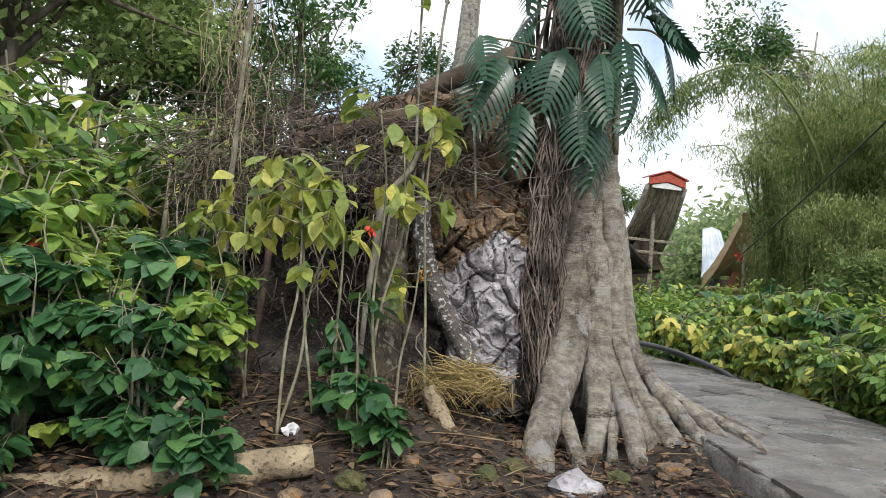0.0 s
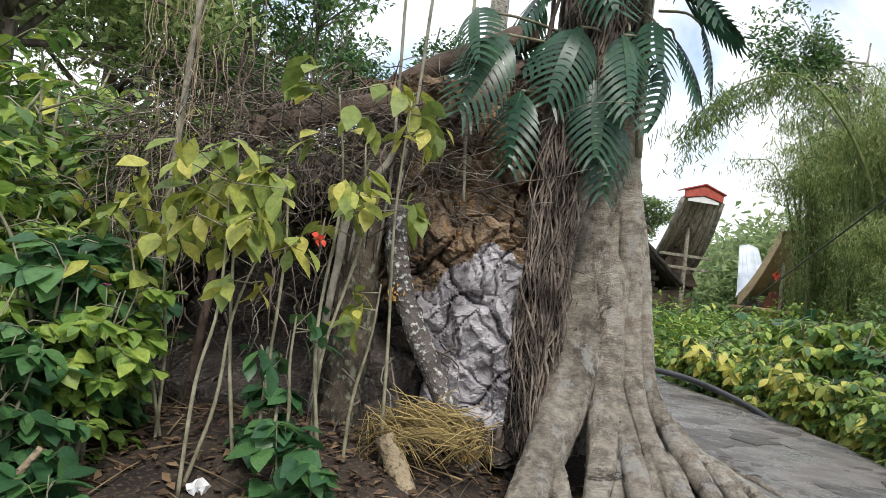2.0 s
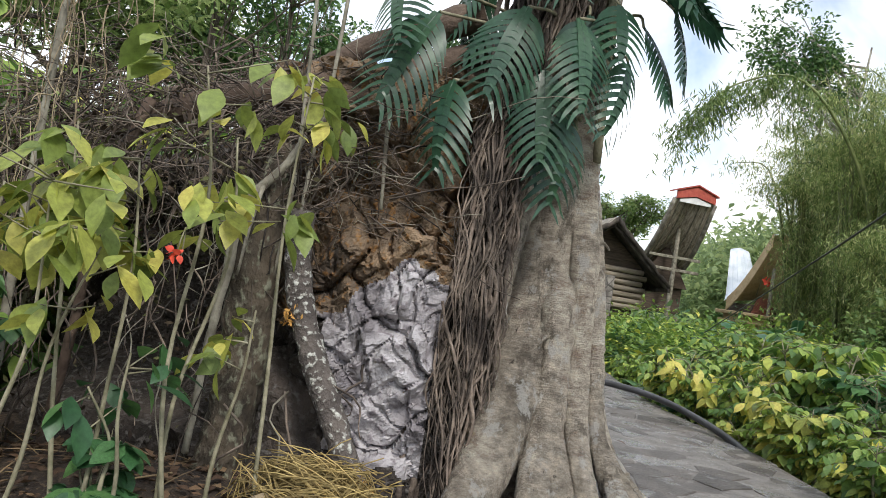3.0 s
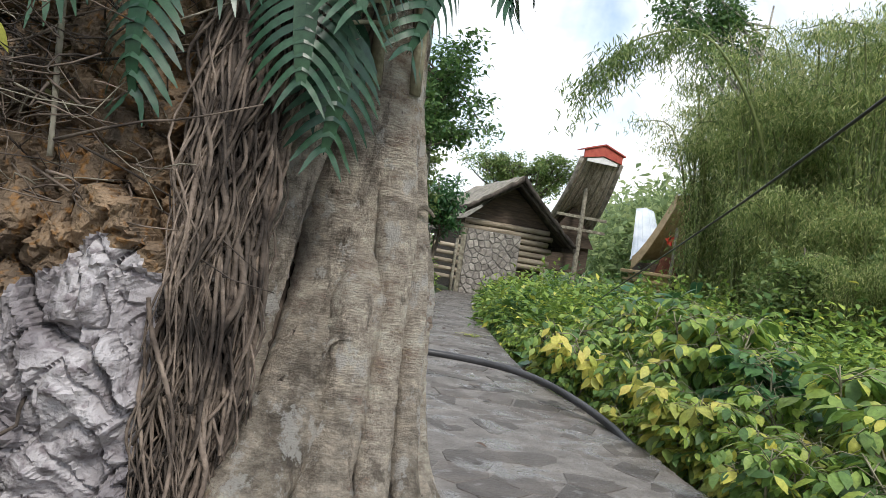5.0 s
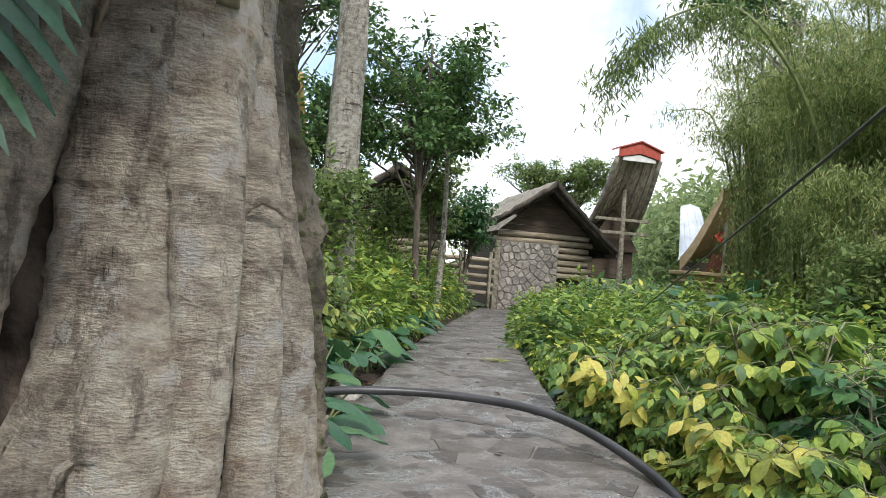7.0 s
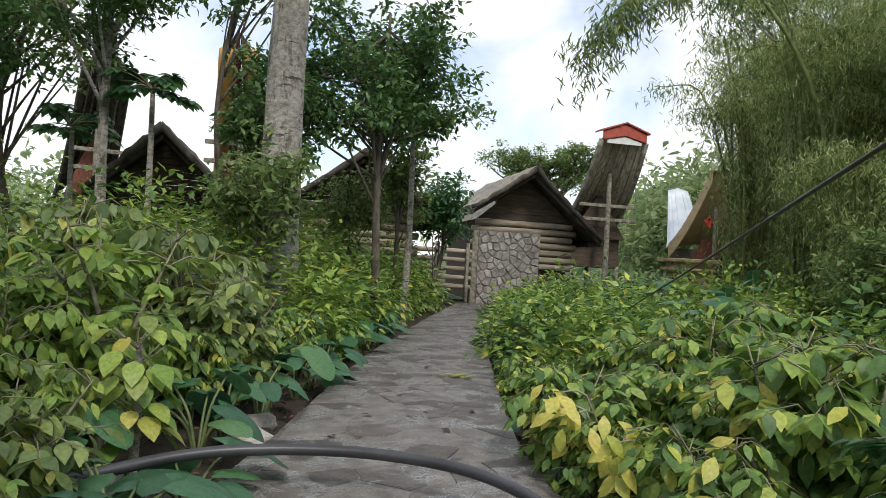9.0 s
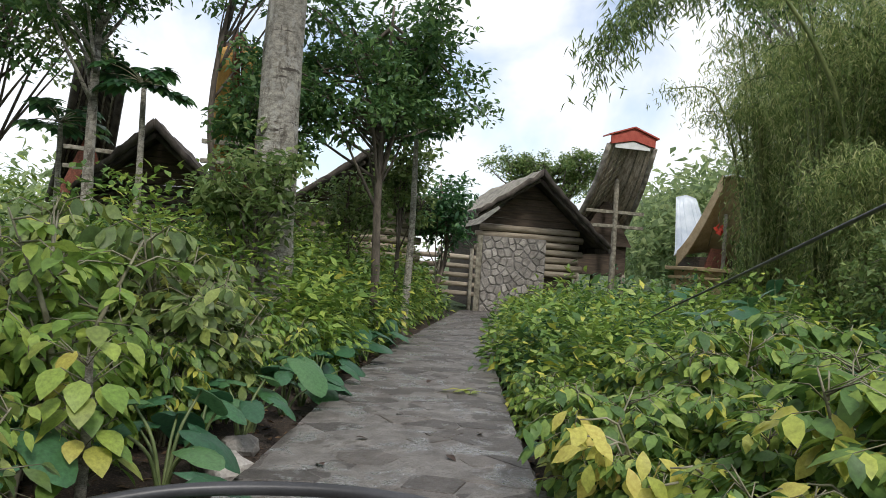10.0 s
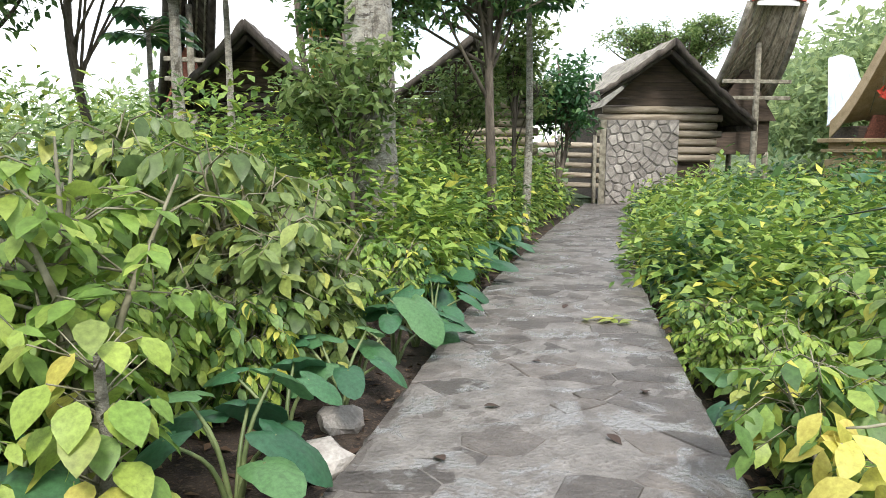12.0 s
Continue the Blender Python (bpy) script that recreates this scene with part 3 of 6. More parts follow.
# lobes of the trunk that spread into roots: x, y, z and radius from the trunk to the ground
ROOTS = [
    [(1.04, 5.9, 4.6, 0.24), (1.04, 5.86, 3.2, 0.235), (1.06, 5.84, 2.2, 0.235), (1.08, 5.8, 1.7, 0.23), (1.07, 5.76, 1.35, 0.195), (1.05, 5.68, 1.0, 0.17), (1.0, 5.5, 0.68, 0.155), (0.92, 5.22, 0.36, 0.145), (0.83, 4.95, 0.14, 0.125), (0.72, 4.62, -0.04, 0.105), (0.64, 4.3, -0.19, 0.095), (0.66, 3.95, -0.4, 0.075)],
    [(0.93, 5.82, 3.2, 0.08), (0.9, 5.7, 2.4, 0.12), (0.87, 5.6, 1.8, 0.12), (0.82, 5.53, 1.4, 0.105), (0.785, 5.46, 1.0, 0.09), (0.775, 5.38, 0.6, 0.075), (0.74, 5.28, 0.2, 0.06), (0.7, 5.15, -0.1, 0.05)],
    [(1.14, 5.7, 1.3, 0.05), (1.17, 5.53, 1.02, 0.1), (1.175, 5.47, 0.78, 0.088), (1.17, 5.38, 0.55, 0.09), (1.14, 5.18, 0.3, 0.095), (1.1, 4.9, 0.1, 0.085), (1.06, 4.68, -0.06, 0.075), (1.0, 4.5, -0.3, 0.06)],
    [(1.2, 5.78, 2.4, 0.04), (1.23, 5.7, 1.7, 0.085), (1.28, 5.62, 1.3, 0.078), (1.31, 5.55, 0.88, 0.066), (1.32, 5.42, 0.55, 0.066), (1.34, 5.18, 0.3, 0.064), (1.38, 4.9, 0.12, 0.062), (1.42, 4.55, 0.0, 0.066), (1.44, 4.2, -0.12, 0.06), (1.4, 3.75, -0.34, 0.045)],
    [(1.27, 5.92, 2.0, 0.03), (1.33, 5.8, 1.45, 0.068), (1.39, 5.71, 1.1, 0.06), (1.42, 5.61, 0.75, 0.056), (1.45, 5.45, 0.42, 0.055), (1.52, 5.14, 0.2, 0.06), (1.58, 4.72, 0.06, 0.052), (1.6, 4.25, -0.08, 0.04), (1.57, 3.9, -0.3, 0.03)],
    [(1.27, 6.06, 1.95, 0.03), (1.33, 6.0, 1.45, 0.07), (1.41, 5.92, 1.1, 0.08), (1.44, 5.84, 0.75, 0.068), (1.5, 5.7, 0.42, 0.06), (1.6, 5.45, 0.18, 0.052), (1.7, 5.1, 0.05, 0.045), (1.74, 4.7, -0.03, 0.034), (1.73, 4.3, -0.12, 0.024)],
    [(1.36, 6.12, 1.3, 0.05), (1.42, 6.06, 0.9, 0.075), (1.48, 5.98, 0.5, 0.062), (1.58, 5.8, 0.22, 0.052), (1.72, 5.52, 0.07, 0.042), (1.84, 5.2, 0.0, 0.03), (1.9, 4.85, -0.03, 0.018)],
    [(1.4, 6.16, 0.9, 0.06), (1.5, 6.12, 0.45, 0.055), (1.64, 6.0, 0.14, 0.042), (1.84, 5.78, 0.02, 0.03), (2.02, 5.5, -0.01, 0.018)],
    [(0.8, 4.86, 0.1, 0.06), (0.86, 4.55, -0.1, 0.05), (0.92, 4.15, -0.36, 0.036)],
    [(1.2, 5.3, 0.4, 0.06), (1.24, 4.95, 0.14, 0.07), (1.24, 4.55, -0.03, 0.062), (1.2, 4.15, -0.2, 0.055), (1.18, 3.8, -0.42, 0.045)],
    [(1.38, 5.1, 0.2, 0.05), (1.34, 4.6, -0.02, 0.05), (1.3, 4.1, -0.24, 0.042), (1.3, 3.8, -0.42, 0.03)],
    [(1.26, 4.85, 0.04, 0.03), (1.12, 4.5, -0.12, 0.026), (1.04, 4.2, -0.3, 0.02)],
    [(1.5, 5.0, 0.1, 0.035), (1.48, 4.5, -0.04, 0.035), (1.5, 4.0, -0.2, 0.03), (1.52, 3.7, -0.4, 0.02)],
    [(1.46, 5.74, 0.42, 0.055), (1.6, 5.3, 0.16, 0.062), (1.7, 4.75, 0.05, 0.056), (1.73, 4.2, -0.08, 0.052), (1.68, 3.7, -0.28, 0.048), (1.62, 3.4, -0.5, 0.04)],
    [(1.5, 5.8, 0.36, 0.05), (1.7, 5.35, 0.11, 0.048), (1.83, 4.85, 0.03, 0.042), (1.86, 4.3, -0.0, 0.036), (1.78, 3.85, -0.06, 0.03), (1.66, 3.6, -0.3, 0.022)],
    [(1.56, 5.3, 0.14, 0.03), (1.6, 4.8, 0.04, 0.036), (1.56, 4.3, -0.1, 0.034), (1.56, 3.9, -0.26, 0.03), (1.6, 3.6, -0.5, 0.022)],
    [(1.62, 5.9, 0.16, 0.03), (1.9, 5.5, 0.02, 0.026), (2.04, 5.0, -0.0, 0.02), (2.06, 4.5, -0.01, 0.012)],
    [(1.34, 5.2, 0.24, 0.03), (1.32, 4.85, 0.06, 0.034), (1.36, 4.4, -0.08, 0.03), (1.34, 4.0, -0.3, 0.024)],
    [(1.2, 5.1, 0.2, 0.025), (1.18, 4.8, 0.04, 0.028), (1.1, 4.4, -0.16, 0.024), (1.12, 4.1, -0.36, 0.018)],
    [(1.62, 5.3, 0.1, 0.03), (1.66, 4.8, 0.0, 0.03), (1.66, 4.4, -0.1, 0.025), (1.64, 4.0, -0.3, 0.018)],
]
for k, rows in enumerate(ROOTS):
    part("surface_root" if k else "main_lobe", flute_geo(rows, 40 if k == 0 else 28, 300 if k == 0 else 150, 0.05 if k == 0 else 0.11, 1.7 * k), M_BARK, fig)
part("mossy_flute", flute_geo([(1.12, 6.2, 4.2, 0.1), (1.14, 6.3, 2.6, 0.13), (1.17, 6.36, 1.85, 0.14), (1.22, 6.41, 1.5, 0.155), (1.28, 6.4, 1.1, 0.15), (1.34, 6.42, 0.6, 0.14), (1.44, 6.5, 0.2, 0.11), (1.55, 6.6, -0.15, 0.08)], 30, 200, 0.3, 5.0), M_MOSSBARK, fig, "dark mossy flute at the back of the trunk")
# solid dark tube added behind the flutes in place of the slit's shade
part("inner_hollow", Geo().add(*tube([(0.84, 5.9, 2.6), (0.8, 5.8, 1.6), (0.8, 5.75, 0.9), (0.82, 5.62, 0.2), (0.84, 5.5, -0.2)], [0.1, 0.11, 0.11, 0.11, 0.1], 12, 40, 0.06)), M_AERIAL, fig, "dark brown core standing in for shade between the flutes")
# scars in the bark
for pts in ([(1.08, 5.44, 0.74), (1.09, 5.4, 0.86), (1.16, 5.405, 0.9), (1.23, 5.43, 0.86), (1.25, 5.48, 0.72)], [(1.22, 5.6, 1.3), (1.27, 5.59, 1.36), (1.33, 5.605, 1.36), (1.36, 5.66, 1.3)], [(1.34, 5.7, 1.42), (1.38, 5.69, 1.45), (1.43, 5.74, 1.42)], [(1.03, 5.57, 1.04), (1.1, 5.53, 1.08), (1.17, 5.53, 1.04)]):
    part("bark_scar", Geo().add(*tube(pts, [0.005, 0.011, 0.005], 8, 18, 0.1, 1.0, 0.2)), M_BARK, fig)
# upper limbs that rise out of sight
for pts, rad in [([(1.05, 6.1, 5.5), (1.6, 6.3, 8.0), (2.6, 6.4, 11.0)], [0.24, 0.2, 0.14]), ([(1.0, 6.1, 5.0), (0.2, 6.6, 8.0), (-0.8, 6.9, 11.0)], [0.24, 0.2, 0.14])]:
    part("limb", Geo().add(*tube(pts, rad, 12, 16, 0.03)), M_BARK, fig)
# mesh of thin clinging roots between the trunk and the rock
g = Geo()
for i in range(240):
    u = rng.uniform(0, 1)
    x = 0.6 + 0.2 * u
    z0, z1 = rng.uniform(0.7, 4.2), rng.uniform(-0.05, 1.2)
    zz = np.linspace(z0, min(z1, z0 - 0.45), 14)
    ph, wl = rng.uniform(0, 6.28, 2), rng.uniform(7, 18)
    px = x + 0.2 * smoothstep(1.4, 3.4, zz) * (0.5 + u) + 0.032 * np.sin(wl * zz + ph[0]) * rng.uniform(0.3, 1.6) + 0.05 * np.sin(3.4 * zz + ph[1]) + 0.1 * smoothstep(0.7, 0.0, zz) * (0.4 - u)
    py = 4.99 + 0.24 * u + 0.34 * smoothstep(1.5, 3.2, zz) + 0.02 * np.sin(wl * 0.8 * zz + ph[1]) - 0.1 * smoothstep(0.5, 0, zz) + rng.uniform(-0.04, 0.05)
    r = rng.choice([0.003, 0.005, 0.008, 0.012], p=[0.25, 0.4, 0.25, 0.1])
    g.add(*tube(np.c_[px, py, zz], [r, r * 1.1, r * 0.7], 5, 40, 0.12))
part("clinging_root_mesh", g, M_AERIAL, fig, "tangle of thin brown clinging roots")
for x0, x1, r in [(0.62, 0.5, 0.035), (0.7, 0.62, 0.045), (0.52, 0.42, 0.03), (0.78, 0.68, 0.04), (0.6, 0.64, 0.028), (0.66, 0.56, 0.03)]:
    z = np.linspace(3.0, -0.02, 8)
    xs = np.linspace(x0 + 0.16, x1 + 0.06, 8) + rng.normal(0, 0.035, 8)
    ys = 5.06 + 0.5 * (x0 - 0.5) + 0.3 * smoothstep(1.4, 2.9, z) + rng.normal(0, 0.02, 8) - 0.08 * smoothstep(0.6, 0, z)
    part("aerial_root", Geo().add(*tube(np.c_[xs, ys + 0.05, z], [r * 0.4, r * 0.5, r * 0.55], 8, 40, 0.05, 1.0, 0.15)), M_AERIAL, fig)

for i in range(46):
    a = rng.uniform(-3.0, -0.75)
    z = np.linspace(rng.uniform(3.2, 6.5), rng.uniform(1.75, 2.5), 9)
    rad = 0.3 + rng.uniform(-0.01, 0.09) + 0.02 * np.sin(5 * z + i)
    aa = a + 0.16 * np.sin(2.3 * z + i) + 0.05 * np.sin(7 * z)
    r = rng.uniform(0.007, 0.024)
    part("aerial_root", Geo().add(*tube(np.c_[TREE[0] - 0.03 + rad * np.cos(aa), TREE[1] + rad * np.sin(aa), z], [r, r, r * 0.7], 6, 34, 0.06, 1.0, 0.12)), M_AERIAL, fig)

# ---- boulder beside the tree ----
boulder = thing("boulder", "large limestone boulder, white and ochre, draped with roots", "rock")


def mound_geo():
    n, m = 64, 40
    a = np.linspace(0, 2 * math.pi, n, endpoint=False)
    v = []
    for j in range(m):
        e = -0.35 + (math.pi / 2 + 0.35) * j / (m - 1)
        c = np.array([np.cos(a) * math.cos(e), np.sin(a) * math.cos(e), np.full(n, math.sin(e))]).T
        s = np.sign(c) * np.abs(c) ** 0.8
        p = np.array([-0.75, 6.5, 0.2]) + s * np.array([1.3, 1.15, 1.58])
        p += c * (0.10 * wob(p[:, 0] * 2, p[:, 2] * 2 + p[:, 1], 1.4, 1.0) + 0.05 * wob(p[:, 0] * 3, p[:, 2] * 3 + p[:, 1], 3.1, 4.0))[:, None]
        p[:, 1] += 0.85 * smoothstep(0.0, 0.35, p[:, 2]) * (1 - smoothstep(1.1, 1.55, p[:, 2])) * (c[:, 1] < 0) * smoothstep(0.0, 0.5, -c[:, 1])
        v.append(p)
    f = [(i + j * n, (i + 1) % n + j * n, (i + 1) % n + (j + 1) * n, i + (j + 1) * n) for j in range(m - 1) for i in range(n)]
    return Geo().add(np.concatenate(v), f)


part("core", mound_geo(), M_ROCK_SHADE, boulder)


def cells(pts, keep, joint, reach=2.2):
    """Voronoi cells of 2D points, shrunk by the joint, each clipped to the keep polygon (convex, anticlockwise) or None."""
    pts = np.asarray(pts, float)
    out = []
    for i, p in enumerate(pts):
        d = np.linalg.norm(pts - p, axis=1)
        near = np.argsort(d)[1:18]
        R = 3 * d[near[5]]
        poly = [p + R * np.array([math.cos(t), math.sin(t)]) for t in np.linspace(0, 2 * math.pi, 8, endpoint=False)]
        planes = [((pts[j] - p) / d[j], d[j] / 2 - joint) for j in near]
        if keep is not None:
            k = np.asarray(keep(p) if callable(keep) else keep, float)
            for a, b in zip(k, np.roll(k, -1, 0)):
                e = (b - a) / np.linalg.norm(b - a)
                nrm = np.array([e[1], -e[0]])
                planes.append((nrm, nrm @ (a - p) - joint))
        for nrm, off in planes:
            q = []
            for a, b in zip(poly, poly[1:] + poly[:1]):
                da, db = nrm @ (a - p) - off, nrm @ (b - p) - off
                if da <= 0:
                    q.append(a)
                if da * db < 0:
                    q.append(a + (b - a) * da / (da - db))
            poly = q
            if len(poly) < 3:
                break
        if len(poly) >= 3:
            out.append((p, np.array(poly)))
    return out


def scatter(x0, x1, y0, y1, step, jitter=0.42):
    rows = []
    for j, y in enumerate(np.arange(y0, y1, step * 0.9)):
        for x in np.arange(x0 + (j % 2) * step / 2, x1, step):
            rows.append((x + rng.uniform(-jitter, jitter) * step, y + rng.uniform(-jitter, jitter) * step))
    return np.array(rows)


def rock_surface(x, z):
    return 5.02 + 0.5 * (x - 0.33) ** 2 + 0.1 * smoothstep(0.9, 1.9, z) + 0.1 * smoothstep(0.55, 0.0, z) + 0.05 * wob(x * 3, z * 3, 1, 0.4)


def facet_face(x0, x1, z0, z1, nx, nz):
    """A rock face of tilted facets at two scales, parted by cracks; the upper part is stained, the sides and foot carry
    shade in their colour.
    """
    X, Z = np.meshgrid(np.linspace(x0, x1, nx), np.linspace(z0, z1, nz))
    P = np.c_[X.ravel(), Z.ravel()]
    warp = P + 0.05 * np.c_[wob(P[:, 0] * 4, P[:, 1] * 4, 1, 1.0), wob(P[:, 0] * 4, P[:, 1] * 4, 1, 5.0)]
    depth = np.zeros(len(P))
    for step, amp, tilt, gap in ((0.42, 0.06, 0.26, 0.06), (0.18, 0.02, 0.16, 0.03), (0.07, 0.006, 0.18, 0.0)):
        s = scatter(x0 - step, x1 + step, z0 - step, z1 + step, step, 0.6) * 1.0
        q = warp * np.array([1.0, 0.8])
        s = s * np.array([1.0, 0.8])
        d = np.linalg.norm(q[:, None] - s[None], axis=2)
        near = np.argsort(d, axis=1)[:, :2]
        k = np.arange(len(P))
        off, tl = rng.uniform(-amp, amp, len(s)), rng.normal(0, tilt, (len(s), 2))
        n0 = near[:, 0]
        depth += off[n0] + ((q - s[n0]) * tl[n0]).sum(1)
        edge = d[k, near[:, 1]] - d[k, n0]
        depth += gap * np.clip(1 - edge / (0.1 * step), 0, 1)
    Y = rock_surface(P[:, 0], P[:, 1]) + depth
    g = Geo().add(np.c_[P[:, 0], Y, P[:, 1]], [(a * nx + c, a * nx + c + 1, (a + 1) * nx + c + 1, (a + 1) * nx + c) for a in range(nz - 1) for c in range(nx - 1)])
    me = g.mesh("rock_face", M_ROCK, False)
    me.materials.append(M_ROCK_OCHRE)
    me.materials.append(M_ROCK_SHADE)
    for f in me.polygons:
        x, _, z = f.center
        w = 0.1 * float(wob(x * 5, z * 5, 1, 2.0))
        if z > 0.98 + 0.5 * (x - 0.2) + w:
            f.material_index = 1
        # sides and foot coloured dark to stand for shade
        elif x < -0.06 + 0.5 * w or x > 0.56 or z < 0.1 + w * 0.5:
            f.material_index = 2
    return me


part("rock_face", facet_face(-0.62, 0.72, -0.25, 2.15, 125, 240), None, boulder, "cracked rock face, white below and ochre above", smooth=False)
for (x, y, z), (a, b, c) in [((-0.22, 5.25, 0.3), (0.3, 0.22, 0.34)), ((-0.05, 5.15, 0.0), (0.32, 0.25, 0.22)), ((-0.45, 5.35, 0.05), (0.3, 0.3, 0.25))]:
    bm = bmesh.new()
    bmesh.ops.create_icosphere(bm, subdivisions=3, radius=1)
    for q in bm.verts:
        s = 1 + 0.14 * wob(q.co.x * 2.2 + x * 9, q.co.y * 2.2 + q.co.z * 3, 1, z)
        q.co = Vector((x + q.co.x * a * s, y + q.co.y * b * s, z + q.co.z * c * s))
    me = bpy.data.meshes.new("ledge")
    bm.to_mesh(me)
    bm.free()
    me.materials.append(M_ROCK_SHADE)
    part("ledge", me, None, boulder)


# ---- plants: builders ----
def shrub_mesh(h, spread, stems, twigs, per, size, shape, droop=0.5, crown_low=0.25):
    """Stem geometry and leaf geometry of a bush that stands at the origin."""
    sg, lg = Geo(), Geo()
    lines = []
    for i in range(stems):
        a = rng.uniform(0, 2 * math.pi)
        rr = spread * rng.uniform(0.15, 0.7)
        top = np.array([rr * math.cos(a), rr * math.sin(a), h * rng.uniform(0.7, 0.98)])
        mid = top * np.array([0.35, 0.35, 0.55]) + rng.normal(0, 0.04, 3) * h
        base = np.array([*rng.normal(0, 0.05, 2), -0.12])
        lines.append((base, mid, top))
        sg.add(*tube([base, mid, top], [0.014 * h + 0.004, 0.009 * h + 0.003, 0.003], 5, 8))
    at, way = [], []
    for i in range(twigs):
        b, m, t = lines[rng.integers(stems)]
        u = rng.uniform(crown_low, 1)
        s = (1 - u) ** 2 * b + 2 * u * (1 - u) * m + u * u * t
        a = rng.uniform(0, 2 * math.pi)
        length = spread * rng.uniform(0.3, 0.75) * (1.1 - 0.4 * u)
        d = np.array([math.cos(a), math.sin(a), rng.uniform(-0.1, 0.7)])
        e = s + d * length
        c = (s + e) / 2 + np.array([0, 0, 0.12 * length])
        e[2] -= droop * length * 0.3
        sg.add(*tube([s, c, e], [0.005, 0.002], 3, 3))
        ts = np.linspace(0.3, 1, per)
        pts = (1 - ts)[:, None] ** 2 * s + 2 * (ts * (1 - ts))[:, None] * c + ts[:, None] ** 2 * e
        side = np.cross(d, [0, 0, 1.0])
        side /= np.linalg.norm(side)
        for k in (-1, 1):
            at.append(pts)
            way.append(0.55 * d + k * side * rng.uniform(0.5, 1.0) + np.array([0, 0, -droop]) + rng.normal(0, 0.3, (per, 3)))
    at, way = np.concatenate(at), np.concatenate(way)
    up = np.array([0, 0, 1.0]) + rng.normal(0, 0.3, at.shape)
    leaves(lg, at, way, up, size * rng.uniform(0.6, 1.25, len(at)), shape)
    return sg, lg


def shrub(name, label, category, group, mat, at, *spec, stem=None):
    ob = thing(name, label, category, group, at=at)
    sg, lg = shrub_mesh(*spec)
    tagged(part("stem", sg, stem or M_STEM, ob), kind="stuff")
    tagged(part("foliage", lg, mat, ob), kind="stuff")
    return ob


def stand(x, y, s=1.0, turn=None, sink=0.0, sz=None):
    """Pose and size for a copy that stands on the soil."""
    m = pose(x, y, float(ground_z(x, y)) - sink, 0, 0, rng.uniform(0, 360) if turn is None else turn)
    return m @ Matrix.Diagonal((s, s, sz or s, 1))


def tree_mesh(h, trunk_r, crown_c, crown_r, limbs, clumps, per, size, shape, clump_r=0.5, lean=(0, 0), hollow=0.45, bare=0.35, wander=0.03):
    """Trunk, limbs and leaves of a tree at the origin; the crown is an uneven heap of leaf clumps."""
    tg, lg = Geo(), Geo()
    top = np.array([lean[0], lean[1], h * 0.92])
    mid = top * np.array([0.3, 0.3, 0.5]) + np.array([*rng.normal(0, wander * h, 2), 0])
    tg.add(*tube([(0, 0, -0.3), (0.02, 0, h * 0.1), mid, top], [trunk_r * 1.3, trunk_r, trunk_r * 0.75, trunk_r * 0.25], 10, 22, 0.04))
    cc, cr = np.asarray(crown_c, float), np.asarray(crown_r, float)
    ends = []
    for i in range(limbs):
        u = rng.uniform(bare, 0.95)
        s = mid + (top - mid) * max(0, (u - 0.5) * 2) if u > 0.5 else mid * u * 2
        d = rand_dir(1, -0.35, 0.95)[0]
        e = cc + cr * d * rng.uniform(0.55, 1.0)
        c = (s + e) / 2 + rng.normal(0, 0.08, 3) * cr
        tg.add(*tube([s, c, e], [trunk_r * 0.38, trunk_r * 0.22, trunk_r * 0.06], 6, 9, 0.04))
        ends.append((s, c, e))
    at = []
    for i in range(clumps):
        s, c, e = ends[i % limbs]
        u = rng.uniform(hollow, 1.08)
        p = (1 - u) ** 2 * s + 2 * u * (1 - u) * c + u * u * e + rng.normal(0, 0.3, 3) * clump_r
        q = p + rand_dir(per) * (rng.uniform(0, 1, per) ** 0.45)[:, None] * clump_r * rng.uniform(0.6, 1.2) * np.array([1, 1, 0.7])
        at.append(q)
    at = np.concatenate(at)
    way = rand_dir(len(at), -0.9, 0.4)
    leaves(lg, at, way, np.array([0, 0, 1.0]) + rng.normal(0, 0.5, at.shape), size * rng.uniform(0.6, 1.3, len(at)), shape)
    return tg, lg


def tree(name, label, group, bark, mat, at, *spec, **more):
    ob = thing(name, label, "tree", group, at=at)
    tg, lg = tree_mesh(*spec, **more)
    part("trunk", tg, bark, ob)
    tagged(part("crown", lg, mat, ob), kind="stuff")
    return ob


# ---- hedges along the path ----
LEAF_MID = blade([0.24, 0.22], 0.3, 0.15)
near_spec = (1.0, 0.58, 7, 96, 5, 0.125, LEAF_MID, 0.75)
G = "shrubs beside the path"
bushes = [shrub("coffee_shrub", "leafy green coffee shrub with some yellowing leaves", "shrub", G, L_COFFEE, stand(4.1, 9.6), *near_spec),
          shrub("coffee_shrub", "leafy green coffee shrub with some yellowing leaves", "shrub", G, L_COFFEE, stand(4.4, 11.2), *near_spec),
          shrub("coffee_shrub", "dense light green shrub with drooping leaves", "shrub", G, L_LIGHT, stand(4.9, 12.6), 1.0, 0.6, 8, 98, 5, 0.105, LEAF_MID, 0.75),
          shrub("coffee_shrub", "deep green leafy shrub", "shrub", G, L_DEEP, stand(5.6, 14.0), 1.0, 0.6, 7, 84, 5, 0.125, LEAF_MID)]
yellow = shrub("yellowing_shrub", "low shrub with large drooping yellow leaves", "shrub", G, L_YELLOW, stand(3.85, 8.2), 0.85, 0.5, 6, 44, 4, 0.18, LEAF)
tall = shrub("tall_shrub", "tall open shrub with light green leaves on upright shoots", "shrub", G, L_LIGHT, stand(0.1, 10.9, 1.9), 1.0, 0.42, 6, 62, 5, 0.085, LEAF_MID, 0.35, 0.35)
